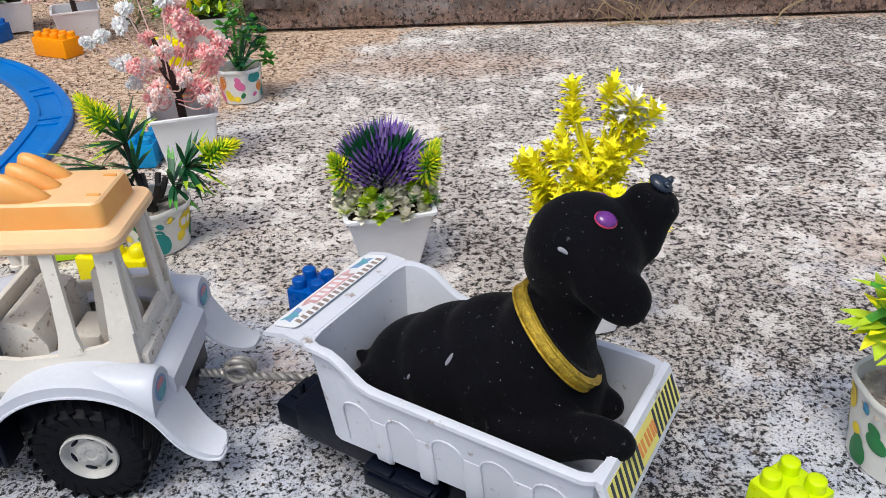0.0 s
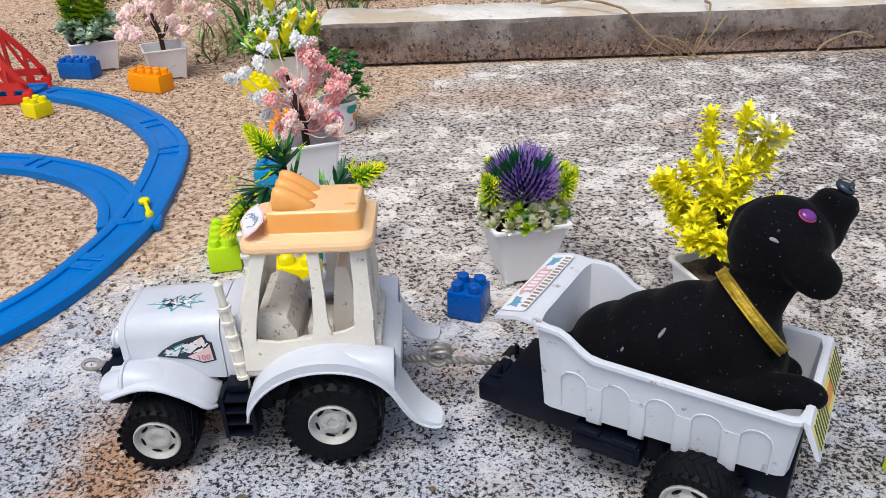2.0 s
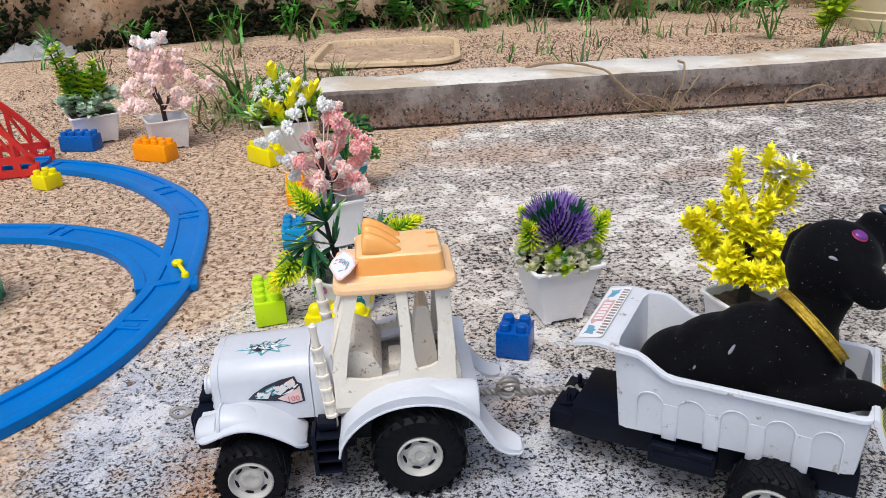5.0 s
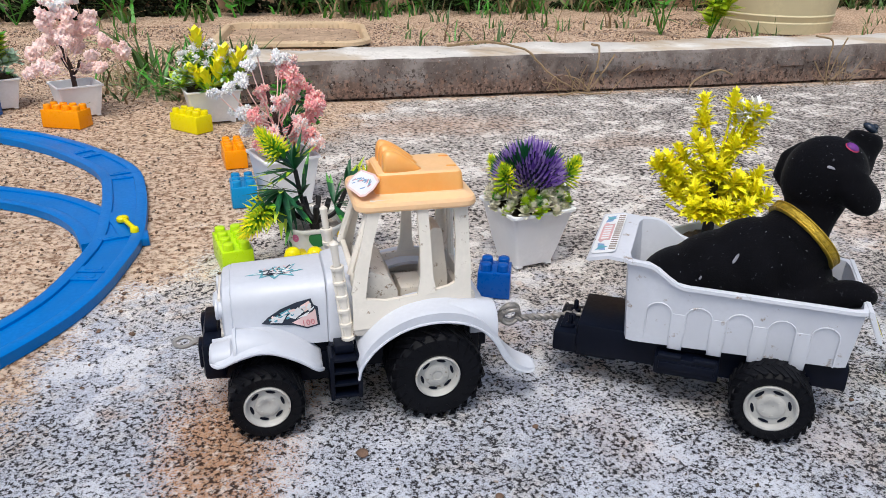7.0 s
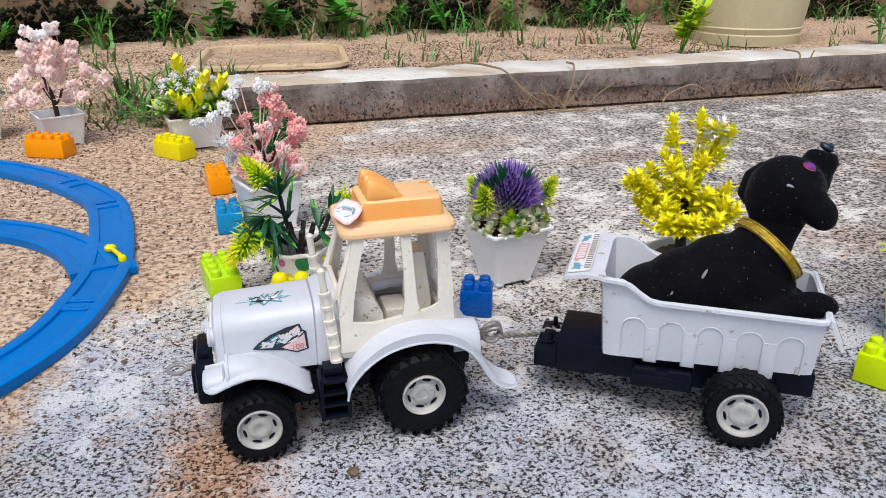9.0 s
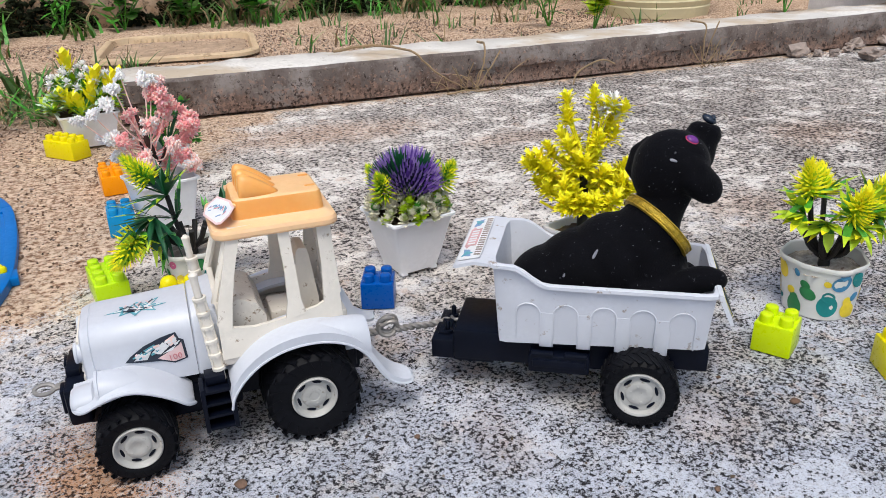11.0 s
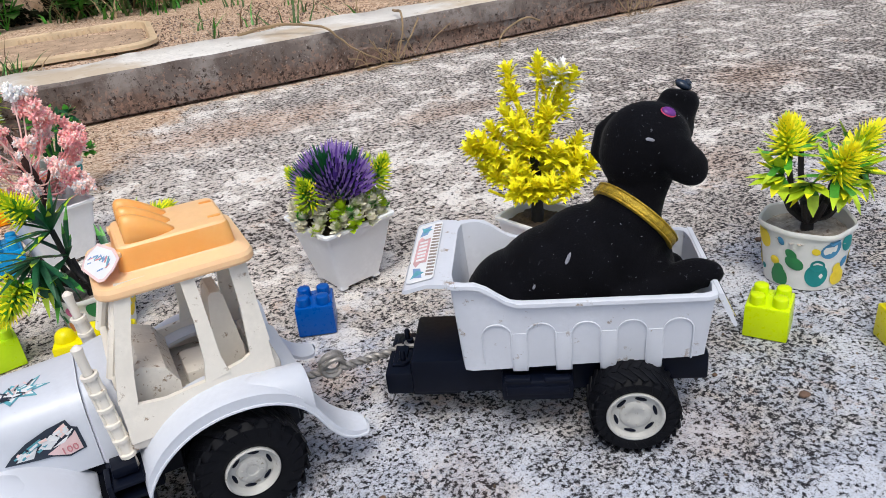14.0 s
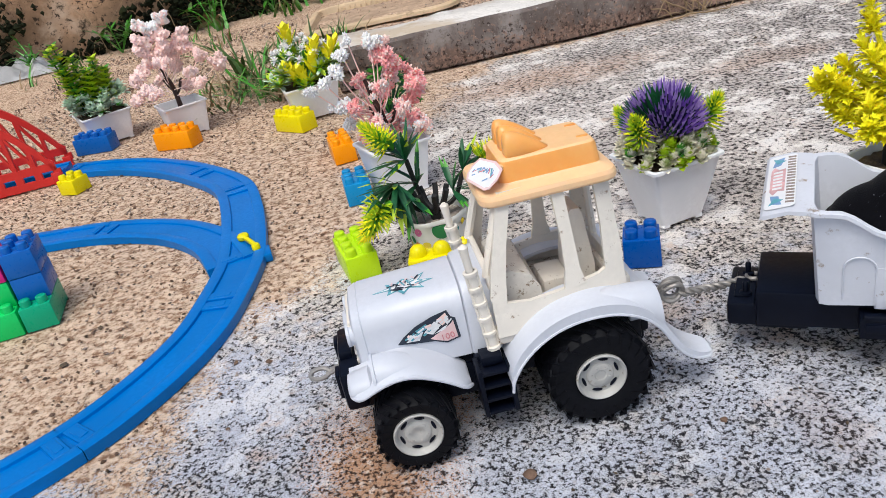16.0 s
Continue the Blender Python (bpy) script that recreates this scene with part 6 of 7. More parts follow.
def paper_cup(t, r_top, r_low, high, spots, seed, inks=("spot_green", "ink_orange", "spot_teal", "ink_magenta", "spot_yellow", "spot_green", "ink_orange")):
    """A round paper cup with a rolled rim and printed coloured spots."""
    rng = random.Random(seed)
    bm = bmesh.new()
    ph = [rng.uniform(0, 6.28) for _ in range(3)]
    wave = lambda k, z: (z / high) * (0.0014 * math.sin(2 * math.pi * 3 * k / 48 + ph[0]) + 0.0010 * math.sin(2 * math.pi * 7 * k / 48 + ph[1])) + (0.0005 * math.sin(2 * math.pi * 5 * k / 48 + ph[2]))
    lathe(bm, [(r_low - 0.002, 0.003), (r_low - 0.001, 0.0), (r_low, 0.0004), (r_low + (r_top - r_low) * 0.5, high * 0.5), (r_top - 0.0008, high - 0.005), (r_top + 0.0008, high - 0.0045), (r_top + 0.0014, high - 0.002), (r_top + 0.0006, high), (r_top - 0.0012, high - 0.0012), (r_top - 0.002, high - 0.006), (r_low + (r_top - r_low) * 0.6 - 0.001, high * 0.6)], 48, wave=wave)
    bmesh.ops.recalc_face_normals(bm, faces=bm.faces)
    cup = part("cup", bm, M["cup"], t, "white paper cup printed with coloured spots")
    placed = []
    for _ in range(spots * 14):
        if len(placed) >= spots:
            break
        a, u, r = rng.uniform(0, 6.28), rng.uniform(0.14, 0.80), rng.choice((0.0030, 0.0042, 0.0055, 0.0070, 0.0085))
        if any(math.hypot((a - pa + math.pi) % (2 * math.pi) - math.pi, 0) * r_low < (r + pr) * 0.85 and abs(u - pu) * high < (r + pr) * 0.85 for pa, pu, pr in placed):
            continue
        placed.append((a, u, r))
        ink = rng.choice(inks)
        bm = bmesh.new()
        st, sq = rng.uniform(0.8, 1.35), rng.uniform(-0.4, 0.4)
        for q in range(2 if r > 0.005 else 1):
            oy = q * r * 1.1
            pts = []
            for k in range(16):
                w = 2 * math.pi * k / 16
                px, py = r * math.cos(w) * (1 if q == 0 else 0.62), r * math.sin(w) * (st if q == 0 else 0.62) + oy
                zz = min(high * 0.88, max(high * 0.03, u * high + py))
                rr = r_low + (r_top - r_low) * zz / high
                aa = a + (px + sq * py) / rr
                kk = aa / (2 * math.pi) * 48
                rr += wave(kk, zz) + 0.00045 + 0.00012 * q
                pts.append((rr * math.cos(aa), rr * math.sin(aa), zz))
            vs = [bm.verts.new(p) for p in pts]
            mid = bm.verts.new(((r_low + (r_top - r_low) * u + 0.0011) * math.cos(a + sq * oy / r_top), (r_low + (r_top - r_low) * u + 0.0011) * math.sin(a + sq * oy / r_top), min(high * 0.86, u * high + oy)))
            for k in range(16):
                bm.faces.new((vs[k], vs[(k + 1) % 16], mid))
        part("spot", bm, M[ink], cup)
    return cup


def needle_tuft(bm, c, way, size, rng, mis_in, mis_out, n=90):
    """A bottle-brush tuft: needles that spread from a short stem along way."""
    c, way = Vector(c), Vector(way).normalized()
    a, b = side_frame(way)
    for i in range(n):
        t = (i + 0.5) / n
        w = 2.39996 * i
        open_ = radians(100 - 88 * t)
        d = (way * math.cos(open_) + (a * math.cos(w) + b * math.sin(w)) * math.sin(open_)).normalized()
        foot = c + way * size * 0.85 * t
        spike(bm, foot, d + Vector((0, 0, 0.08)), size * (0.62 - 0.18 * t) * rng.uniform(0.85, 1.15), size * 0.075, (rng.choice(mis_in), rng.choice(mis_out)))


def spray(bm, c, way, size, rng, n=12, mis=(0, 1), width=0.2, spread=75, tip=1):
    """A fan of long leaves round a stem's end."""
    c, way = Vector(c), Vector(way).normalized()
    a, b = side_frame(way)
    for i in range(n):
        w = 2.39996 * i + rng.uniform(-0.2, 0.2)
        o = radians(rng.uniform(15, spread))
        d = way * math.cos(o) + (a * math.cos(w) + b * math.sin(w)) * math.sin(o)
        leaf(bm, c, d, size * rng.uniform(0.75, 1.1), size * width, rng.uniform(0.0, 0.35), mis, tip=tip)


def build_thistle_pot():
    t = base("potted_plant", "artificial purple thistle with pale succulents in a white square pot", "potted plant", pose(-0.0185, 0.605, 0.0002, 0, 0, 13), "artificial plants")
    square_pot(t, 0.0350, 0.0212, 0.0635)
    fill(t, 0.031, 0.056, M["soil"])
    rng = random.Random(11)
    bm = bmesh.new()
    n = 430
    for i in range(n):
        u = (i + 0.5) / n
        w = 2.39996 * i
        th = math.acos(1 - 1.22 * u)
        lean = th * 0.62
        foot = Vector((0.0225 * math.sin(th) * math.cos(w), 0.0225 * math.sin(th) * math.sin(w) - 0.002, 0.088 + 0.021 * math.cos(th)))
        d = Vector((math.sin(lean) * math.cos(w), math.sin(lean) * math.sin(w), math.cos(lean)))
        green = noise.noise(Vector((d.x * 2.4 + 3.0, d.y * 2.4 + 1.0, 2.0))) + 0.5 * d.y > 0.08
        spike(bm, foot, d, rng.uniform(0.019, 0.024), 0.0027, ((2, 2) if green and rng.random() < 0.85 else (rng.choice((4, 4, 0)), rng.choice((0, 1, 1)))))
    lathe(bm, [(0, 0.103), (0.012, 0.100), (0.020, 0.090), (0.022, 0.080), (0.014, 0.070), (0.004, 0.058)], 14, Matrix.Translation((0, -0.002, 0.006)), 4)
    part("thistle_head", bm, [M["purple"], M["violet"], M["leaf_dark"], M["leaf_green"], M["ink_black"]], t, "spiky purple and green thistle head")
    for c, d, size in (((-0.029, -0.011, 0.086), (-0.42, -0.25, 0.95), 0.026), ((0.028, -0.021, 0.088), (0.38, -0.35, 0.95), 0.026), ((0.034, 0.012, 0.080), (0.6, 0.2, 0.8), 0.023), ((-0.014, 0.030, 0.082), (-0.3, 0.5, 0.9), 0.022)):
        bm = bmesh.new()
        needle_tuft(bm, c, d, size, rng, (1, 2), (2, 2, 3), 120)
        part("fir_sprig", bm, [M["leaf_dark"], M["leaf_green"], M["leaf_lime"], M["leaf_yellow"]], t, "green sprig with lime tips")
    for k in range(98):
        w = 2 * math.pi * k / 14 + rng.uniform(-0.15, 0.15) + 0.22 * (k // 14)
        tier = k // 14
        r = (0.038, 0.035, 0.032, 0.029, 0.026, 0.023, 0.030)[tier] + rng.uniform(-0.003, 0.003)
        c = Vector((r * math.cos(w), r * math.sin(w), (0.0640, 0.0695, 0.0745, 0.0795, 0.0840, 0.0875, 0.0720)[tier] + rng.uniform(-0.002, 0.002)))
        bm = bmesh.new()
        for j in range(26):
            q, o = 2.39996 * j, radians(8 + 84 * j / 26)
            up = Vector((math.cos(w) * 0.6, math.sin(w) * 0.6, 0.8)).normalized()
            a, b = side_frame(up)
            leaf(bm, c, up * math.cos(o) + (a * math.cos(q) + b * math.sin(q)) * math.sin(o), rng.uniform(0.0068, 0.0094), 0.0062, -0.2, (0, rng.choice((0, 0, 1))))
        part("succulent", bm, [M["leaf_lime"] if k % 8 == 2 else M["leaf_pale"], M["leaf_lime"] if k % 8 in (0, 2) else M["leaf_green"] if k % 8 == 5 else M["leaf_pale"]], t, "pale cream-green succulent rosette")


build_thistle_pot()


def lobed_leaf(bm, c, d, up, size, mi):
    """A broad leaf with jagged edges, folded along its midrib and drooping at the tip."""
    d = d.normalized()
    side = d.cross(up)
    side = side.normalized() if side.length > 1e-4 else d.orthogonal().normalized()
    nor = side.cross(d).normalized()
    at = lambda u, v: bm.verts.new(c + d * (size * u) + side * (size * v) + nor * (size * (0.45 * abs(v) - 0.30 * u * u)))
    mids = [at(u, 0) for u in (0.0, 0.30, 0.45, 0.62, 0.75, 1.0)]
    for s in (-1, 1):
        edge = [at(0.02, s * 0.06), at(0.50, s * 0.31), at(0.48, s * 0.14), at(0.80, s * 0.21), at(0.76, s * 0.08)]
        for k in range(5):
            q = [mids[k], mids[k + 1], edge[k + 1], edge[k]] if k < 4 else [mids[4], mids[5], edge[4]]
            bm.faces.new(q if s > 0 else q[::-1]).material_index = mi


def build_yellow_plant():
    t = base("potted_plant", "artificial bright yellow leafy plant in a white square pot", "potted plant", pose(0.1325, 0.5150, 0.0002, 0, 0, 17), "artificial plants")
    square_pot(t, 0.0262, 0.0200, 0.0535, 0.006, feet=False)
    fill(t, 0.0222, 0.0465, M["soil"])
    rng = random.Random(21)
    bm = bmesh.new()
    tube(bm, smooth_path([(0, 0, 0.046), (0.002, 0.001, 0.085), (-0.001, 0, 0.108), (0.001, 0, 0.126)], 4), [0.0058, 0.0055, 0.0051, 0.0048, 0.0045, 0.0043, 0.0040, 0.0038, 0.0036, 0.0032, 0.0028, 0.0024, 0.002], 10)
    part("trunk", bm, M["stem_black"], t, "black trunk")
    # Loose sprigs at the ends of arching twigs, with gaps between them.
    # Across, up and back in millimetres: a loose top, an arm on one side, and a fuller foot that leaves the trunk bare in front.
    spots = ((-20, 192, 0), (-18, 174, -4), (6, 192, 4), (24, 190, -3), (26, 172, 2), (12, 179, 6), (34, 180, 5), (-22, 151, -5), (13, 152, -8), (-9, 141, 8), (9, 136, 6), (20, 158, 6),
             (-43, 128, -4), (-36, 137, 4), (-47, 118, 0), (-34, 118, -10), (-35, 96, -12), (-17, 106, -14), (17, 115, -12), (36, 107, -6), (47, 97, -4), (38, 119, 6),
             (13, 88, -18), (-20, 88, -16), (-5, 84, -20), (28, 87, -18), (40, 92, 4), (-37, 92, 8), (-20, 110, 24), (10, 120, 24), (30, 100, 26), (0, 92, 30), (-30, 92, 24), (13, 86, 24), (-13, 86, 24), (-40, 105, 8), (27, 90, -12), (-14, 88, -24), (-8, 126, -6), (8, 100, 16), (5, 84, -20), (-9, 98, -16), (2, 124, -9))
    crown = turn(rz=-48)
    sprigs = [(*(crown @ Vector((u * 0.00092, v * 0.00092, 0.0070 + w * 0.00088))), rng.uniform(0.95, 1.15)) for u, w, v in spots]
    sprigs += [(x + rng.uniform(-0.009, 0.009), y + rng.uniform(-0.009, 0.009), z + rng.uniform(-0.006, 0.005), 0.95) for x, y, z, s in sprigs if z < 0.165 or rng.random() < 0.5]
    bm = bmesh.new()
    for x, y, z, s in sprigs:
        foot = Vector((x * 0.15, y * 0.15, min(z - 0.012, 0.130)))
        tube(bm, smooth_path([foot, foot.lerp(Vector((x, y, z)), 0.5) + Vector((0, 0, -0.004)), (x, y, z)], 3), 0.0011, 5)
    for z, w in ((0.074, 0.6), (0.076, 2.6), (0.075, 4.4), (0.078, 5.6)):
        tube(bm, smooth_path([(0, 0, z - 0.004), (0.02 * math.cos(w), 0.02 * math.sin(w), z - 0.006), (0.042 * math.cos(w), 0.042 * math.sin(w), z + 0.006)], 4), 0.0014, 6)
    part("branch", bm, M["leaf_yellow"], t, "yellow twigs")
    for x, y, z, s in sprigs:
        bm = bmesh.new()
        out = (Vector((x, y, 0)) * 11 + Vector((0, 0, 0.75))).normalized()
        a, b = side_frame(out)
        for j in range(18):
            q, u = 2.39996 * j + rng.uniform(-0.4, 0.4), j / 17
            o = radians(12 + 62 * u ** 0.7)
            d = out * math.cos(o) + (a * math.cos(q) + b * math.sin(q)) * math.sin(o)
            lobed_leaf(bm, Vector((x, y, z)) + out * (0.010 * (1 - u) - 0.006), d, out, 0.0125 * s * rng.uniform(0.75, 1.2), 1 if z > 0.145 and x - y > 0.012 and rng.random() < 0.35 else 0)
        part("leaf_sprig", bm, [M["leaf_yellow"], M["blossom_white"]], t, "jagged yellow leaf sprig")


build_yellow_plant()


def blossom_tree(at, label, seed, flower_mats, clusters, pot_args, feathery=False, lean=0.0):
    t = base("potted_plant", label, "potted plant", at, "artificial plants")
    square_pot(t, *pot_args)
    high = pot_args[2]
    fill(t, pot_args[0] - 0.0070, high - 0.0260, M["soil"])
    rng = random.Random(seed)
    bm = bmesh.new()
    tube(bm, smooth_path([(0, 0, high - 0.030), (-0.002, 0, high + 0.022), (-0.008 + lean, 0.001, high + 0.050), (-0.014 + lean, 0, high + 0.075)], 4), [0.0048, 0.0046, 0.0044, 0.0042, 0.0040, 0.0038, 0.0036, 0.0034, 0.0032, 0.0030, 0.0027, 0.0024, 0.0020], 8)
    for w, z in ((0.3, 0.012), (2.3, 0.016), (3.9, 0.022), (5.3, 0.014)):
        tube(bm, smooth_path([(0, 0, high + z), (0.010 * math.cos(w), 0.010 * math.sin(w), high + z + 0.010), (0.018 * math.cos(w), 0.018 * math.sin(w), high + z + 0.026)], 3), 0.0014, 6)
    part("trunk", bm, M["stem_brown"], t, "dark forked trunk")
    bm = bmesh.new()
    for x, y, z, r, mi in clusters:
        p = Vector((x, y, high + z))
        foot = Vector((x * 0.12 - 0.006, y * 0.12, high + max(0.004, z * 0.45)))
        tube(bm, smooth_path([foot, foot.lerp(p, 0.55) + Vector((0, 0, -0.008)), p], 4), 0.0008, 5, mi=min(mi, 1))
    part("branch", bm, flower_mats[:2], t, "thin coloured twigs")
    for x, y, z, r, mi in clusters:
        bm = bmesh.new()
        p = Vector((x, y, high + z))
        if feathery:
            petals(bm, p, r * 0.85, 40, rng, ((0, 0, 0, 1), (1, 1, 0), (2,))[mi], 0.30)
            for q in range(6 if mi < 2 else 2):
                d = Vector((rng.uniform(-1, 1), rng.uniform(-1, 1), rng.uniform(-0.7, 0.9))).normalized()
                petals(bm, p + d * r * rng.uniform(0.8, 1.15), r * rng.uniform(0.42, 0.6), 22, rng, ((0, 0, 1), (1, 1, 2), (2,))[mi], 0.30)
        else:
            petals(bm, p, r, 30, rng, (mi, mi, max(0, mi - 1)), 0.46)
            for q in range(5):
                d = Vector((rng.uniform(-1, 1), rng.uniform(-1, 1), rng.uniform(-0.7, 0.9))).normalized()
                petals(bm, p + d * r * 0.95, r * 0.60, 18, rng, (mi, max(0, mi - 1)), 0.50)
        part("blossom", bm, flower_mats, t)
    return t


def ring_clusters(seed, n, r, z0, z1, size, mats):
    rng = random.Random(seed)
    out = []
    for k in range(n):
        u = (k + 0.5) / n
        w = 2.39996 * k + 0.7
        q = r * math.sin(math.pi * (0.18 + 0.70 * u)) * rng.uniform(0.6, 1.1)
        out.append((q * math.cos(w), q * math.sin(w), z0 + (z1 - z0) * u, size * rng.uniform(0.8, 1.15), rng.choice(mats)))
    return out


pink_clusters = ring_clusters(31, 15, 0.046, 0.012, 0.076, 0.0098, (0, 0, 0, 1)) + ring_clusters(35, 6, 0.040, 0.004, 0.024, 0.0105, (0, 0, 1)) + [
    (0.016, -0.006, 0.090, 0.013, 0), (0.010, 0.006, 0.104, 0.013, 1), (0.002, 0.0, 0.112, 0.011, 2), (0.024, 0.004, 0.080, 0.012, 0), (0.044, -0.004, 0.048, 0.013, 0), (0.050, 0.006, 0.060, 0.012, 0),
    (-0.034, -0.004, 0.108, 0.010, 2), (-0.042, 0.004, 0.092, 0.011, 2), (-0.062, -0.006, 0.084, 0.010, 2), (-0.074, 0.0, 0.078, 0.009, 2), (-0.022, 0.004, 0.120, 0.007, 2), (-0.048, -0.004, 0.054, 0.011, 2), (-0.040, 0.008, 0.030, 0.010, 2)]
blossom_tree(pose(-0.255, 0.834, 0.0002, 0, 0, 20), "artificial pink and white blossom tree in a white square pot", 32, [M["pink"], M["pink_soft"], M["blossom_white"]], pink_clusters, (0.0340, 0.0250, 0.0625), feathery=True)
pale_clusters = ring_clusters(41, 14, 0.086, 0.016, 0.086, 0.0125, (0, 1, 1)) + [(0.004, 0, 0.118, 0.014, 1), (-0.030, 0.002, 0.112, 0.014, 1), (0.040, 0, 0.108, 0.013, 1), (-0.010, 0, 0.130, 0.013, 2), (0.016, 0.003, 0.140, 0.012, 2), (-0.022, 0, 0.138, 0.011, 2), (-0.030, 0, 0.098, 0.014, 1), (0.034, 0, 0.090, 0.014, 0), (0.0, -0.01, 0.096, 0.014, 0)]
blossom_tree(pose(-0.598, 1.360, 0.0002, 0, 0, 25), "artificial pale pink blossom tree in a white square pot on sand", 42, [M["pink_soft"], M["blush"], M["blossom_white"]], pale_clusters, (0.0370, 0.0290, 0.0560))


def cup_plant(at, label, seed, cup_args, stems, n_needle=110, inks=()):
    """Black stems with needle tufts and broad leaves in a spotted paper cup."""
    t = base("potted_plant", label, "potted plant", at, "artificial plants")
    r_top, r_low, high, spots = cup_args
    paper_cup(t, r_top, r_low, high, spots, seed, *inks)
    fill(t, r_top - 0.003, high - 0.011, M["pale_fill"], False)
    rng = random.Random(seed)
    bm = bmesh.new()
    foot = Vector((0, 0, high - 0.013))
    tube(bm, [foot, foot + Vector((0, 0, 0.014))], [0.0052, 0.0045], 10)
    for k in range(7):
        w = 0.9 * k + 0.3
        tube(bm, smooth_path([foot + Vector((0, 0, 0.008)), foot + Vector((0.010 * math.cos(w), 0.010 * math.sin(w), 0.016)), foot + Vector((0.017 * math.cos(w), 0.017 * math.sin(w), 0.032))], 3), [0.0030, 0.0028, 0.0027, 0.0026, 0.0026, 0.0028, 0.0026], 7)
    for tip, way, size, kind in stems:
        tip = Vector(tip)
        tube(bm, smooth_path([foot + Vector((0, 0, 0.010)), foot.lerp(tip, 0.5) + Vector((tip.x * 0.12, tip.y * 0.12, -0.004)), tip], 4), 0.0024, 7)
    part("stem", bm, M["stem_black"], t, "forked black stems")
    for tip, way, size, kind in stems:
        bm = bmesh.new()
        if kind == "tuft":
            needle_tuft(bm, tip, way, size * 0.9, rng, (2, 2, 3), (3, 3, 3), n_needle)
            spray(bm, tip, way, size * 1.15, rng, 10, (1, 2), 0.20, 110, 2)
        elif kind == "palm":
            spray(bm, tip, way, size * 1.35, rng, 16, (0, 2), 0.15, 85, 2)
            spray(bm, tip, way, size * 1.30, rng, 14, (0, 0), 0.13, 80, 1)
            spray(bm, foot.lerp(Vector(tip), 0.62), (way[0], way[1], way[2] * 0.5), size * 1.35, rng, 13, (0, 1), 0.13, 95, 2)
            spray(bm, Vector(tip) + Vector(way).normalized() * size * 0.5, way, size * 0.7, rng, 4, (1, 2), 0.30, 70, 2)
            needle_tuft(bm, Vector(tip) + Vector(way).normalized() * size * 0.70, way, size * 0.95, rng, (1, 2, 2), (2, 3, 3), n_needle + 40)
        else:
            spray(bm, tip, way, size * 1.05, rng, 7, (1, 2), 0.40, 100)
            spray(bm, tip, way, size * 0.9, rng, 6, (2, 3), 0.38, 80, 2)
        part("tuft" if kind != "leaves" else "leaf_spray", bm, [M["leaf_dark"], M["leaf_green"], M["leaf_lime"], M["leaf_yellow"]], t, "green tuft with yellow tips" if kind != "leaves" else "broad light green leaves")
    return t


cup_plant(pose(-0.2300, 0.648, 0.0002, 0, 0, 0), "artificial palm with yellow-tipped leaves in a spotted paper cup", 51, (0.0325, 0.0262, 0.0440, 34),
          [((-0.016, 0.014, 0.092), (-0.66, 0.1, 0.80), 0.030, "palm"), ((-0.030, -0.010, 0.080), (-0.62, -0.40, -0.55), 0.034, "palm"), ((0.034, 0.008, 0.071), (0.9, 0.10, 0.36), 0.029, "palm")], 70)
cup_plant(pose(0.300, 0.376, 0.0002, 0, 0, -18), "artificial bush with yellow tufts in a spotted paper cup", 52, (0.0345, 0.0295, 0.0520, 26),
          [((-0.021, 0.004, 0.106), (-0.15, 0.0, 1.0), 0.031, "tuft"), ((0.006, -0.018, 0.092), (0.05, -0.5, 0.9), 0.033, "tuft"), ((0.034, 0.004, 0.096), (0.6, 0.0, 0.8), 0.032, "tuft"), ((0.004, 0.026, 0.098), (0.0, 0.6, 0.9), 0.029, "tuft"),
           ((0.022, -0.008, 0.096), (0.4, -0.2, 1.0), 0.030, "leaves"), ((-0.010, -0.015, 0.087), (-0.5, -0.5, 0.3), 0.024, "leaves"), ((0.016, -0.020, 0.084), (0.5, -0.7, 0.2), 0.022, "leaves"), ((0.034, -0.004, 0.087), (0.9, -0.2, 0.3), 0.024, "leaves"), ((-0.026, 0.002, 0.091), (-0.9, -0.1, 0.35), 0.026, "leaves")], inks=(("spot_yellow", "spot_teal", "spot_yellow", "spot_green", "spot_yellow", "spot_blue"),))


def round_bush(at, label, seed):
    """A clump of small round leaves in a spotted paper cup."""
    t = base("potted_plant", label, "potted plant", at, "artificial plants")
    paper_cup(t, 0.030, 0.025, 0.046, 24, seed)
    fill(t, 0.026, 0.036, M["pale_fill"], False)
    rng = random.Random(seed)
    for k in range(16):
        w, u = 2.39996 * k, k / 15
        c = Vector((0.030 * math.cos(w) * math.sqrt(1 - 0.6 * u) + 0.010, 0.030 * math.sin(w) * math.sqrt(1 - 0.6 * u), 0.052 + 0.058 * u))
        bm = bmesh.new()
        tube(bm, [(0, 0, 0.036), c * 0.6 + Vector((0, 0, 0.02)), c], 0.0013, 5)
        for j in range(16):
            d = Vector((rng.uniform(-1, 1), rng.uniform(-1, 1), rng.uniform(-0.4, 1))).normalized()
            leaf(bm, c + d * 0.003, d, rng.uniform(0.008, 0.012), 0.0085, 0.1, (0, rng.choice((0, 1))))
        part("leaf_spray", bm, [M["leaf_dark"] if k % 3 else M["leaf_green"], M["leaf_green"]], t, "round green leaves")


round_bush(pose(-0.246, 1.040, 0.0002, 0, 0, 0), "artificial deep green bush in a spotted paper cup on sand", 61)


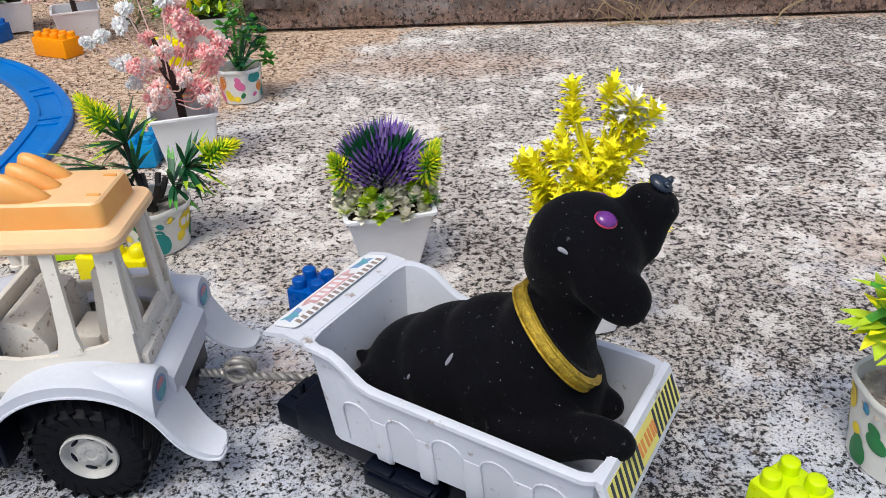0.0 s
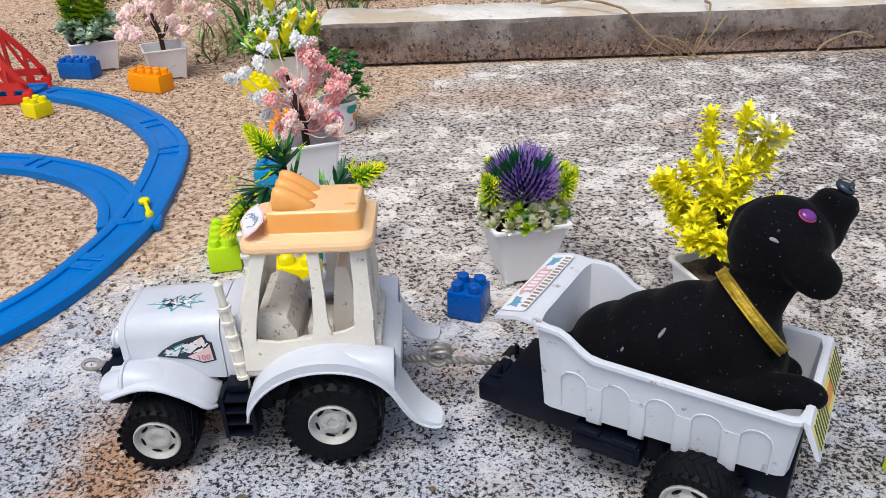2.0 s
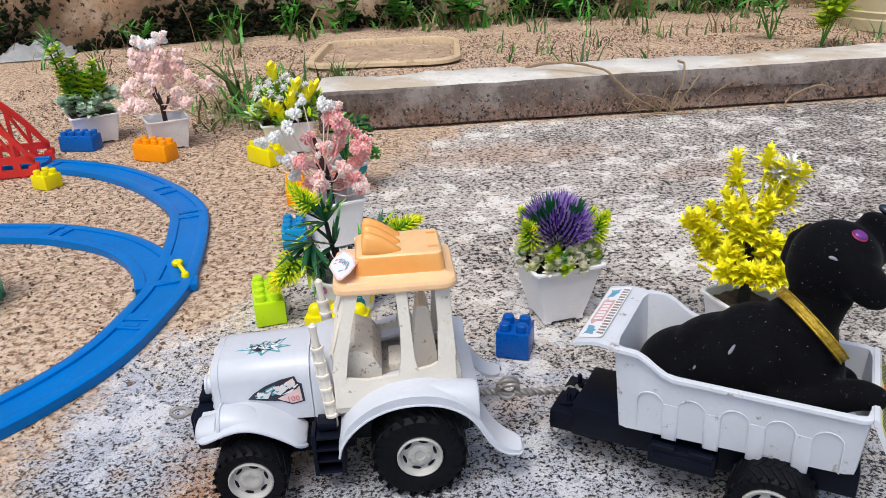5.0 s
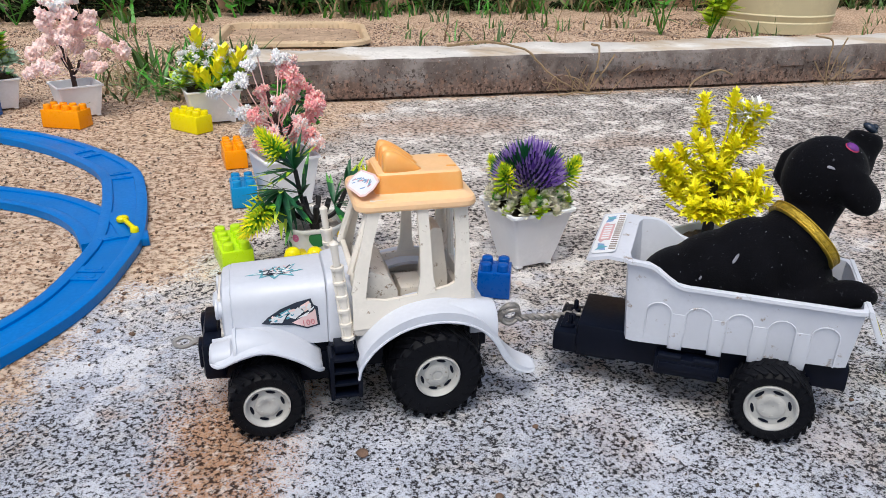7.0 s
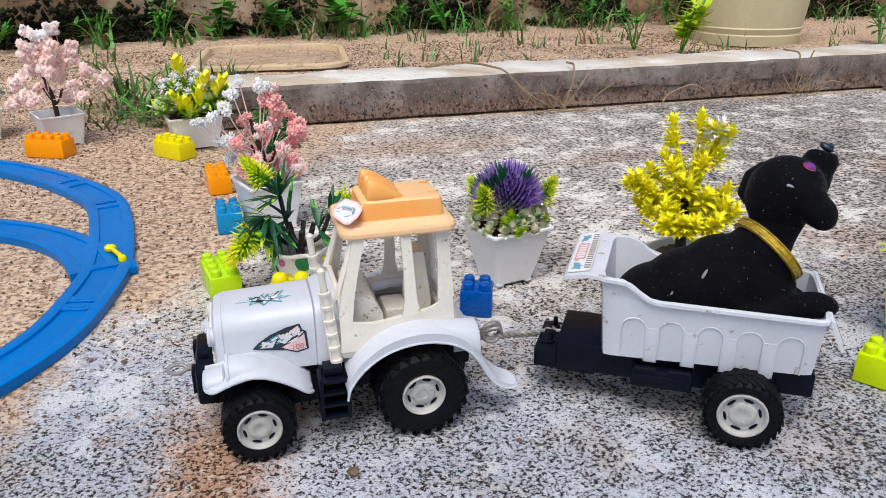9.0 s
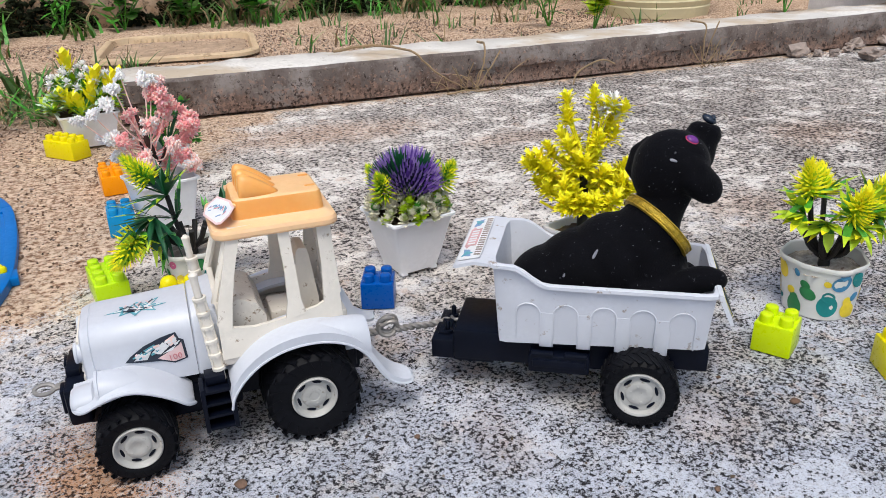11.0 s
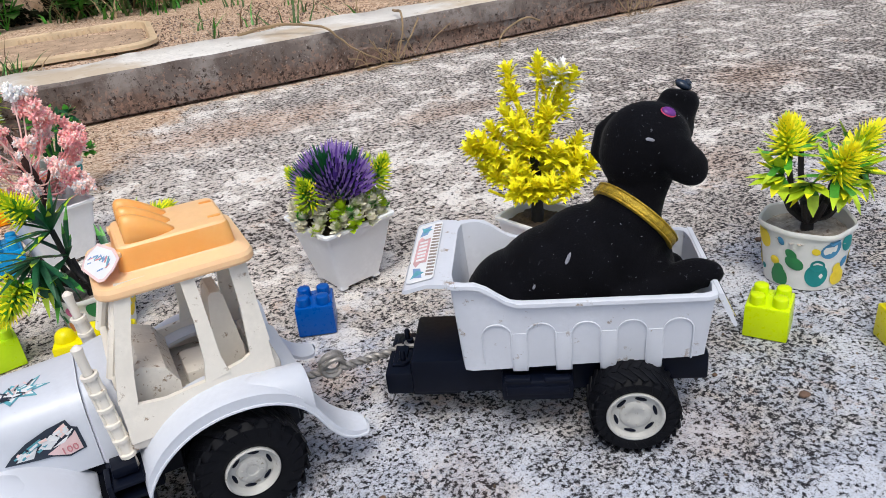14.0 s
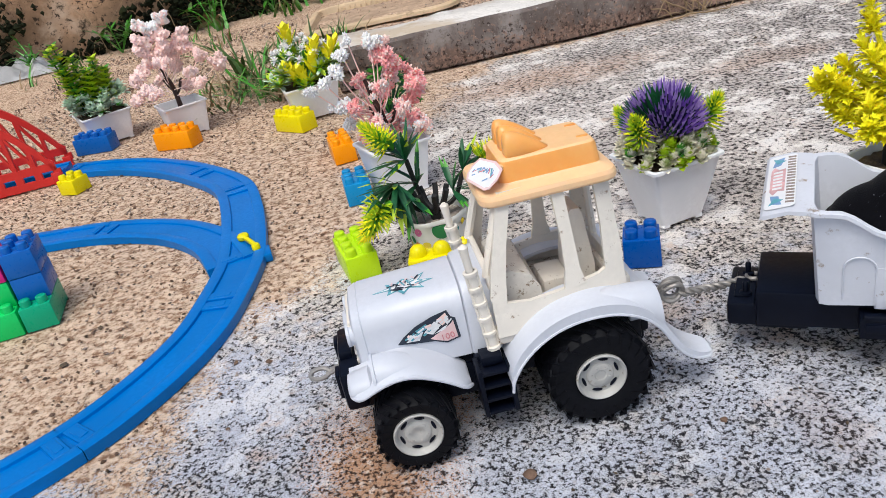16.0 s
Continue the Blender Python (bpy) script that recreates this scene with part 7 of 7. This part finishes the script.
def build_far_pots():
    rng = random.Random(71)
    # Fern-like plant with frosted leaves below.
    t = base("potted_plant", "artificial green fern with frosted pale leaves in a white pot", "potted plant", pose(-0.760, 1.440, 0.0002, 0, 0, 28), "artificial plants")
    square_pot(t, 0.0430, 0.0340, 0.0560)
    fill(t, 0.0400, 0.0525, M["soil"])
    for k in range(38):
        w = 2.39996 * k
        r = 0.022 + 0.030 * rng.random()
        bm = bmesh.new()
        c = Vector((r * math.cos(w), r * math.sin(w), 0.060 + 0.032 * rng.random()))
        for j in range(16):
            d = Vector((rng.uniform(-1, 1), rng.uniform(-1, 1), rng.uniform(-0.3, 1))).normalized()
            leaf(bm, c, d, 0.016, 0.010, 0.15, (0, 1))
        part("leaf_clump", bm, [M["leaf_green"] if k % 3 == 0 else M["leaf_mint"], M["leaf_mint"]], t, "frosted mint leaves")
    for x, y, h, mi in ((-0.014, 0.0, 0.160, 2), (0.018, 0.004, 0.150, 2), (0.0, -0.012, 0.132, 2), (-0.032, 0.010, 0.186, 3), (0.030, -0.006, 0.128, 2), (-0.036, -0.006, 0.142, 1), (-0.044, 0.004, 0.180, 2)):
        bm = bmesh.new()
        for q in range(26):
            u = q / 25
            for s in (-1, 1):
                w = 2.4 * q
                leaf(bm, (x * (0.5 + 0.6 * u), y, 0.070 + (h - 0.070) * u), (s * math.cos(w), s * math.sin(w), 0.55), 0.028 * (1.15 - 0.7 * u), 0.0130, 0.1, (rng.choice((1, 2, 2)), rng.choice((1, 2, 2, mi))))
        tube(bm, [(x * 0.5, y, 0.045), (x * 1.1, y, h)], 0.0014, 5)
        part("frond", bm, [M["leaf_dark"], M["leaf_green"], M["leaf_lime"], M["leaf_yellow"]], t, "green fern frond")
    # White, yellow and green bouquet.
    t = base("potted_plant", "artificial white and yellow bouquet in a white square pot", "potted plant", pose(-0.366, 1.285, 0.0002, 0, 0, 12), "artificial plants")
    square_pot(t, 0.0450, 0.0330, 0.0580)
    fill(t, 0.0420, 0.0545, M["soil"])
    for k in range(56):
        w = 2.39996 * k
        r = 0.060 * math.sqrt((k + 0.5) / 56)
        c = Vector((r * math.cos(w), r * math.sin(w), 0.060 + (0.056 - 0.35 * r) * rng.random()))
        bm = bmesh.new()
        for j in range(16):
            d = Vector((rng.uniform(-1, 1), rng.uniform(-1, 1), rng.uniform(-0.2, 1))).normalized()
            leaf(bm, c, d, 0.019, 0.0085, 0.1, (rng.choice((0, 1, 1)), rng.choice((0, 1, 1, 2))))
        part("leaf_clump", bm, [M["leaf_green"], M["leaf_lime"], M["leaf_mint"]], t, "small green leaves")
    for k in range(22):
        w = 2.39996 * k + 0.5
        r = 0.056 * math.sqrt((k + 1) / 22)
        c = Vector((r * math.cos(w), r * math.sin(w), 0.136 - 0.60 * r))
        bm = bmesh.new()
        tube(bm, [(0, 0, 0.055), c], 0.001, 5, mi=1)
        for j in range(18):
            q, o = 2.39996 * j, radians(15 + 85 * j / 18)
            up = Vector((c.x * 10, c.y * 10, 1)).normalized()
            a, b = side_frame(up)
            leaf(bm, c, up * math.cos(o) + (a * math.cos(q) + b * math.sin(q)) * math.sin(o), 0.0095, 0.0048, 0.1, (0, 0))
        part("blossom", bm, [M["blossom_white"], M["leaf_green"]], t, "small white star blossom")
    for x, y, dx, h in ((0.008, -0.046, 0.1, 0.104), (-0.022, -0.044, -0.4, 0.096), (0.036, -0.034, 0.6, 0.118), (-0.010, -0.050, -0.2, 0.088), (-0.012, 0.004, -0.1, 0.148), (0.014, -0.036, 0.3, 0.124)):
        bm = bmesh.new()
        for q in range(12):
            u = q / 11
            w = 2.4 * q
            leaf(bm, (x + dx * 0.03 * u, y, h - 0.030 + 0.026 * u), (0.50 * math.cos(w) + dx * 0.5, 0.50 * math.sin(w), 1.0), 0.026 * (1.1 - 0.4 * u), 0.0130, 0.12, (0, 0))
        part("yellow_plume", bm, M["leaf_yellow"], t, "yellow feathery plume")


build_far_pots()


# ---- beyond the kerb ----
def build_tray():
    bm = bmesh.new()
    out = [(x * (1.0 if x < 0 else 1.0 - 0.25 * abs(y) * 4), y) for x, y in round_rect(0.44, 0.44, 0.07, 6)]
    def ring(k, z):
        return [(x * k, y * k, z) for x, y in out]
    loft(bm, [ring(0.97, 0.0), ring(0.99, 0.018), ring(1.02, 0.019), ring(1.025, 0.015), ring(1.07, 0.017), ring(1.065, 0.026), ring(1.00, 0.030), ring(0.975, 0.027), ring(0.95, 0.006)])
    bmesh.ops.recalc_face_normals(bm, faces=bm.faces)
    tray = thing("plastic_tray", bm, M["tray"], "weathered cream plastic tray lying sunk in the sand", "tray", at=pose(-0.17, 2.28, -0.009, 0, 0, -4))
    for k in range(22):
        bm = bmesh.new()
        box(bm, (-0.19 + 0.017 * k, 0.210, 0.014), (0.006, 0.010, 0.018), 0.001, seg=1)
        part("rib", bm, M["tray"], tray)
    bm = bmesh.new()
    loft(bm, [ring(0.94, 0.006), ring(0.93, 0.010), ring(0.5, 0.011)])
    bmesh.ops.recalc_face_normals(bm, faces=bm.faces)
    part("sand", bm, M["tray_sand"], tray, "sand lying in the tray")


build_tray()


def build_big_pot():
    bm = bmesh.new()
    lathe(bm, [(0.15, 0.0), (0.158, 0.0), (0.163, 0.03), (0.160, 0.034), (0.166, 0.05), (0.163, 0.054), (0.172, 0.12), (0.180, 0.20), (0.194, 0.34), (0.196, 0.36), (0.204, 0.36), (0.206, 0.385), (0.196, 0.388), (0.186, 0.36), (0.17, 0.22)], 56)
    t = base("planter", "large cream plastic planter standing on the soil", "planter", pose(1.435, 2.32, 0.0) @ Matrix.Scale(1.10, 4))
    bmesh.ops.recalc_face_normals(bm, faces=bm.faces)
    part("pot", bm, M["big_pot"], t, "cream ribbed pot")
    fill(t, 0.165, 0.30, M["soil"], False)


build_big_pot()


def build_rocks():
    rng = random.Random(9)
    for x, y, s in ((1.215, 1.405, 0.022), (1.262, 1.385, 0.012), (1.300, 1.372, 0.013), (1.330, 1.290, 0.021), (1.42, 1.43, 0.018), (1.53, 1.45, 0.022), (1.37, 1.40, 0.011), (1.61, 1.40, 0.020)):
        bm = bmesh.new()
        bmesh.ops.create_icosphere(bm, subdivisions=3, radius=s)
        o = Vector((rng.random() * 9, rng.random() * 9, rng.random() * 9))
        for v in bm.verts:
            v.co *= 1 + 0.75 * noise.noise(v.co * (1.3 / s) + o) + 0.3 * noise.noise(v.co * (3.2 / s) + o)
            v.co.z *= 0.68
        low = min(v.co.z for v in bm.verts)
        thing("rock", bm, M["rock"], "rough grey-brown rock beside the kerb", "rock", "rocks by the kerb", at=pose(x, y, -low - 0.003, 0, 0, rng.uniform(0, 360)), sharp=30)
    for x, y, s in ((-0.222, 0.318, 0.0040), (0.172, 0.262, 0.0032), (0.060, 0.205, 0.0022), (-0.145, 0.262, 0.0024), (0.32, 0.44, 0.003), (0.142, 0.31, 0.0018), (-0.10, 0.325, 0.0022)):
        bm = bmesh.new()
        bmesh.ops.create_icosphere(bm, subdivisions=2, radius=s)
        o = Vector((rng.random() * 9, rng.random() * 9, 0))
        for v in bm.verts:
            v.co *= 1 + 0.5 * noise.noise(v.co * (0.9 / s) + o)
            v.co.z *= 0.6
        low = min(v.co.z for v in bm.verts)
        thing("pebble", bm, M["pebble"], "small dark pebble on the slab", "pebble", "pebbles", at=pose(x, y, -low - 0.0006, 0, 0, rng.uniform(0, 360)), sharp=30)


build_rocks()


def build_twigs():
    """Dry roots and runners that come over the kerb and hang down its face."""
    def root(lines, seed, fine):
        r = base("dry_root", "dry brown root hanging over the kerb", "root", pose(0, 0, 0), "dry roots")
        rng = random.Random(seed)
        for pts, rad in lines:
            bm = bmesh.new()
            path = smooth_path(pts, 6)
            n = len(path) - 1
            tube(bm, [p + Vector((0.0016 * noise.noise(p * 60 + Vector((seed, 0, 0))), 0, 0.0016 * noise.noise(p * 60))) for p in path], [1.3 * rad * (1.0 - 0.5 * k / n) for k in range(n + 1)], 6)
            part("runner", bm, M["straw"], r)
        x0, x1 = fine
        for _ in range(13):
            bm = bmesh.new()
            x = rng.uniform(x0, x1)
            dx = rng.uniform(-0.06, 0.06)
            tube(bm, smooth_path([(x, 1.376, 0.003), (x + dx * 0.4, 1.370, 0.012 + 0.03 * rng.random()), (x + dx, 1.380 - 0.03 * rng.random(), 0.010 + 0.06 * rng.random())], 4), rng.uniform(0.0006, 0.0011), 5)
            part("runner", bm, M["straw"], r)

    root([([(0.10, 1.50, 0.086), (0.17, 1.46, 0.098), (0.236, 1.405, 0.090), (0.262, 1.390, 0.066), (0.292, 1.383, 0.040), (0.352, 1.374, 0.004)], 0.0024),
          ([(0.405, 1.46, 0.088), (0.396, 1.402, 0.092), (0.388, 1.384, 0.060), (0.368, 1.378, 0.010)], 0.0022),
          ([(0.425, 1.388, 0.078), (0.400, 1.380, 0.046), (0.378, 1.376, 0.020), (0.360, 1.372, 0.004)], 0.0013),
          ([(0.300, 1.366, 0.004), (0.335, 1.362, 0.008), (0.372, 1.360, 0.006), (0.415, 1.368, 0.003)], 0.0018),
          ([(0.372, 1.372, 0.006), (0.350, 1.380, 0.030), (0.318, 1.384, 0.040)], 0.0012)], 80, (0.30, 0.42))
    root([([(0.950, 1.47, 0.096), (0.944, 1.408, 0.094), (0.941, 1.402, 0.055), (0.938, 1.398, 0.005)], 0.0019),
          ([(0.985, 1.412, 0.098), (0.960, 1.404, 0.055), (0.945, 1.400, 0.012)], 0.0014),
          ([(0.905, 1.402, 0.050), (0.922, 1.400, 0.026), (0.940, 1.396, 0.004)], 0.0013)], 81, (0.90, 0.98))
    bm = bmesh.new()
    tube(bm, smooth_path([(0.575, 1.345, 0.001), (0.586, 1.350, 0.024), (0.616, 1.352, 0.040), (0.650, 1.354, 0.047), (0.680, 1.356, 0.036)], 6), 0.0019, 6)
    thing("dry_stalk", bm, M["straw"], "bent dry stalk leaning by the kerb", "stalk")


build_twigs()


def build_grass():
    rng = np.random.default_rng(12)
    verts, faces, slots = [], [], []

    def blade(x, y, h, lean, a, w, slot):
        k = len(verts)
        dx, dy = math.cos(a), math.sin(a)
        for t in (0.0, 0.4, 0.75, 1.0):
            cx, cy, cz = x + dx * lean * h * t * t, y + dy * lean * h * t * t, h * t * (1 - 0.25 * lean * t) - 0.004
            ww = w * (1 - t) ** 0.6
            if t < 1:
                verts.extend([(cx - dy * ww, cy + dx * ww, cz), (cx + dy * ww, cy - dx * ww, cz)])
            else:
                verts.append((cx, cy, cz))
        faces.extend([(k, k + 1, k + 3, k + 2), (k + 2, k + 3, k + 5, k + 4), (k + 4, k + 5, k + 6)])
        slots.extend([slot] * 3)

    def tuft(x, y, n, h, spread, dry=0.15, lean=(0.1, 1.1)):
        for _ in range(n):
            blade(x + rng.normal(0, spread), y + rng.normal(0, spread), h * rng.uniform(0.4, 1.2), rng.uniform(*lean), rng.uniform(0, 6.28), h * rng.uniform(0.022, 0.045) + 0.0006, 2 if rng.random() < dry else int(rng.choice([0, 0, 1])))

    # Thick growth at the wall's foot, thinner tufts on the sand, and a clump at the kerb's end.
    for _ in range(110):
        gx = rng.uniform(-3.2, 3.6)
        tuft(gx, 2.94 + 0.3 * min(0.0, gx + 0.4) - abs(rng.normal(0, 0.09)), int(rng.integers(4, 22)), rng.uniform(0.03, 0.16) * (0.6 if gx < -0.8 else 1.0), rng.uniform(0.015, 0.07), 0.2, (0.6, 2.4))
    # Long pale dead stalks that lean this way and that before the wall.
    for _ in range(60):
        gx = rng.uniform(-3.0, 3.4)
        blade(gx, 2.92 + 0.3 * min(0.0, gx + 0.4) - abs(rng.normal(0, 0.05)), rng.uniform(0.15, 0.42), rng.uniform(0.3, 1.1), rng.choice((0.1, 3.0)) + rng.normal(0, 0.4), rng.uniform(0.0016, 0.003), 2)
    for _ in range(48):
        tuft(rng.uniform(0.05, 2.2), rng.uniform(1.70, 2.85), 7, rng.uniform(0.04, 0.10), 0.02, 0.25)
    for _ in range(20):
        tuft(rng.uniform(-0.57, -0.33), rng.uniform(1.42, 1.70), 22, rng.uniform(0.035, 0.085), 0.024, 0.35, (0.6, 2.6))
    for _ in range(9):
        tuft(rng.uniform(-0.62, -0.30), rng.uniform(1.55, 1.95), 9, rng.uniform(0.08, 0.16), 0.016, 0.1, (0.2, 1.3))
    for x, y, h in ((-0.30, 1.64, 0.14), (-0.34, 1.58, 0.12), (-0.47, 1.52, 0.11), (-0.42, 1.60, 0.12), (0.30, 1.70, 0.09), (0.42, 1.66, 0.07), (0.24, 1.64, 0.12), (0.62, 1.72, 0.07)):
        tuft(x, y, 8, h, 0.012, 0.1)
    for _ in range(10):
        tuft(rng.uniform(-1.5, -0.6), rng.uniform(1.9, 2.7), 8, rng.uniform(0.04, 0.10), 0.02, 0.4)
    me = bpy.data.meshes.new("grass")
    me.from_pydata(verts, [], faces)
    for m in (M["grass"], M["leaf_green"], M["straw"]):
        me.materials.append(m)
    me.polygons.foreach_set("material_index", slots)
    me.polygons.foreach_set("use_smooth", [True] * len(me.polygons))
    tagged(new("grass", me), "wild green grass with dry blades on sandy soil", "grass", kind="stuff")


build_grass()


def build_weeds():
    for k, (x, y, h, n, size) in enumerate(((0.10, 2.82, 0.17, 16, 0.075), (1.02, 2.04, 0.20, 40, 0.060), (0.95, 2.20, 0.16, 12, 0.06), (1.80, 2.10, 0.18, 12, 0.07), (-0.35, 2.90, 0.16, 10, 0.07), (-1.05, 2.70, 0.13, 12, 0.06), (-1.30, 2.62, 0.11, 10, 0.05), (-0.75, 2.80, 0.13, 12, 0.06), (0.5, 2.88, 0.15, 12, 0.07), (-0.12, 2.90, 0.14, 14, 0.06), (0.30, 2.90, 0.12, 14, 0.06), (0.78, 2.90, 0.15, 14, 0.06), (1.10, 2.88, 0.13, 14, 0.06), (1.45, 2.88, 0.15, 14, 0.07), (-0.55, 2.88, 0.15, 14, 0.06), (1.9, 2.86, 0.16, 14, 0.07), (-1.5, 2.56, 0.13, 12, 0.05))):
        rng = random.Random(90 + k)
        w = base("weed", "leafy green weed growing in the sandy strip", "weed", pose(x, y, 0), "weeds")
        bm = bmesh.new()
        stems = []
        for j in range(5):
            a = rng.uniform(0, 6.28)
            tip = Vector((0.07 * math.cos(a), 0.07 * math.sin(a), h * rng.uniform(0.6, 1.0)))
            tube(bm, smooth_path([(0, 0, -0.004), tip * 0.5 + Vector((0, 0, 0.01)), tip], 3), 0.0022, 5)
            stems.append(tip)
        part("stem", bm, M["leaf_green"], w)
        bm = bmesh.new()
        for tip in stems:
            for j in range(n // 2):
                u = rng.uniform(0.35, 1.0)
                d = Vector((rng.uniform(-1, 1), rng.uniform(-1, 1), rng.uniform(-0.1, 0.8)))
                leaf(bm, tip * u, d, size * rng.uniform(0.6, 1.0), size * (0.72 if k in (0, 4, 9) else 0.42 if k == 1 else 0.26), 0.25, (0, rng.choice((0, 1)) if k != 1 else 0))
        part("leaves", bm, [M["leaf_lime"] if k == 1 else M["leaf_green"], M["grass"]], w, "fresh green leaves")


build_weeds()


def build_cloth():
    bm = bmesh.new()
    n = 40
    g = []
    for i in range(n + 1):
        row = []
        for j in range(n + 1):
            x, y = (i / n - 0.5) * 0.20, (j / n - 0.5) * 0.15
            edge = max(abs(i / n - 0.5), abs(j / n - 0.5)) * 2
            z = (1 - edge ** 3) * (0.026 + 0.030 * noise.noise(Vector((x * 22, y * 22, 4))) + 0.022 * abs(noise.noise(Vector((x * 45 + y * 30, y * 40, 1))))) + 0.003
            row.append(bm.verts.new((x * (1 + 0.15 * noise.noise(Vector((y * 9, 0, 2)))), y * (1 + 0.2 * noise.noise(Vector((x * 9, 5, 2)))), max(0.0, z))))
        g.append(row)
    for i in range(n):
        for j in range(n):
            bm.faces.new((g[i][j], g[i + 1][j], g[i + 1][j + 1], g[i][j + 1]))
    bmesh.ops.solidify(bm, geom=list(bm.faces), thickness=0.002)
    thing("rag", bm, M["cloth"], "crumpled soiled white rag on the sand", "rag", at=pose(-1.36, 2.62, 0.001, 0, 0, 8) @ Matrix.Scale(1.2, 4), sharp=60)
    bm = bmesh.new()
    rows = []
    for k in range(13):
        u = k / 12
        x = 1.62 + 0.55 * u
        rows.append([(x, 1.50, 0.105 + 0.010 * math.sin(9 * u)), (x, 1.50, 0.112 + 0.010 * math.sin(9 * u)), (x + 0.1, 1.95, 0.165 + 0.012 * math.sin(7 * u + 1)), (x + 0.1, 1.95, 0.155 + 0.012 * math.sin(7 * u + 1))])
    loft(bm, rows)
    box(bm, (1.90, 1.75, 0.055), (0.40, 0.30, 0.12), 0.01)
    bmesh.ops.recalc_face_normals(bm, faces=bm.faces)
    thing("sheet", bm, M["cloth"], "white corrugated sheet lying over the kerb", "sheet", sharp=60)


build_cloth()
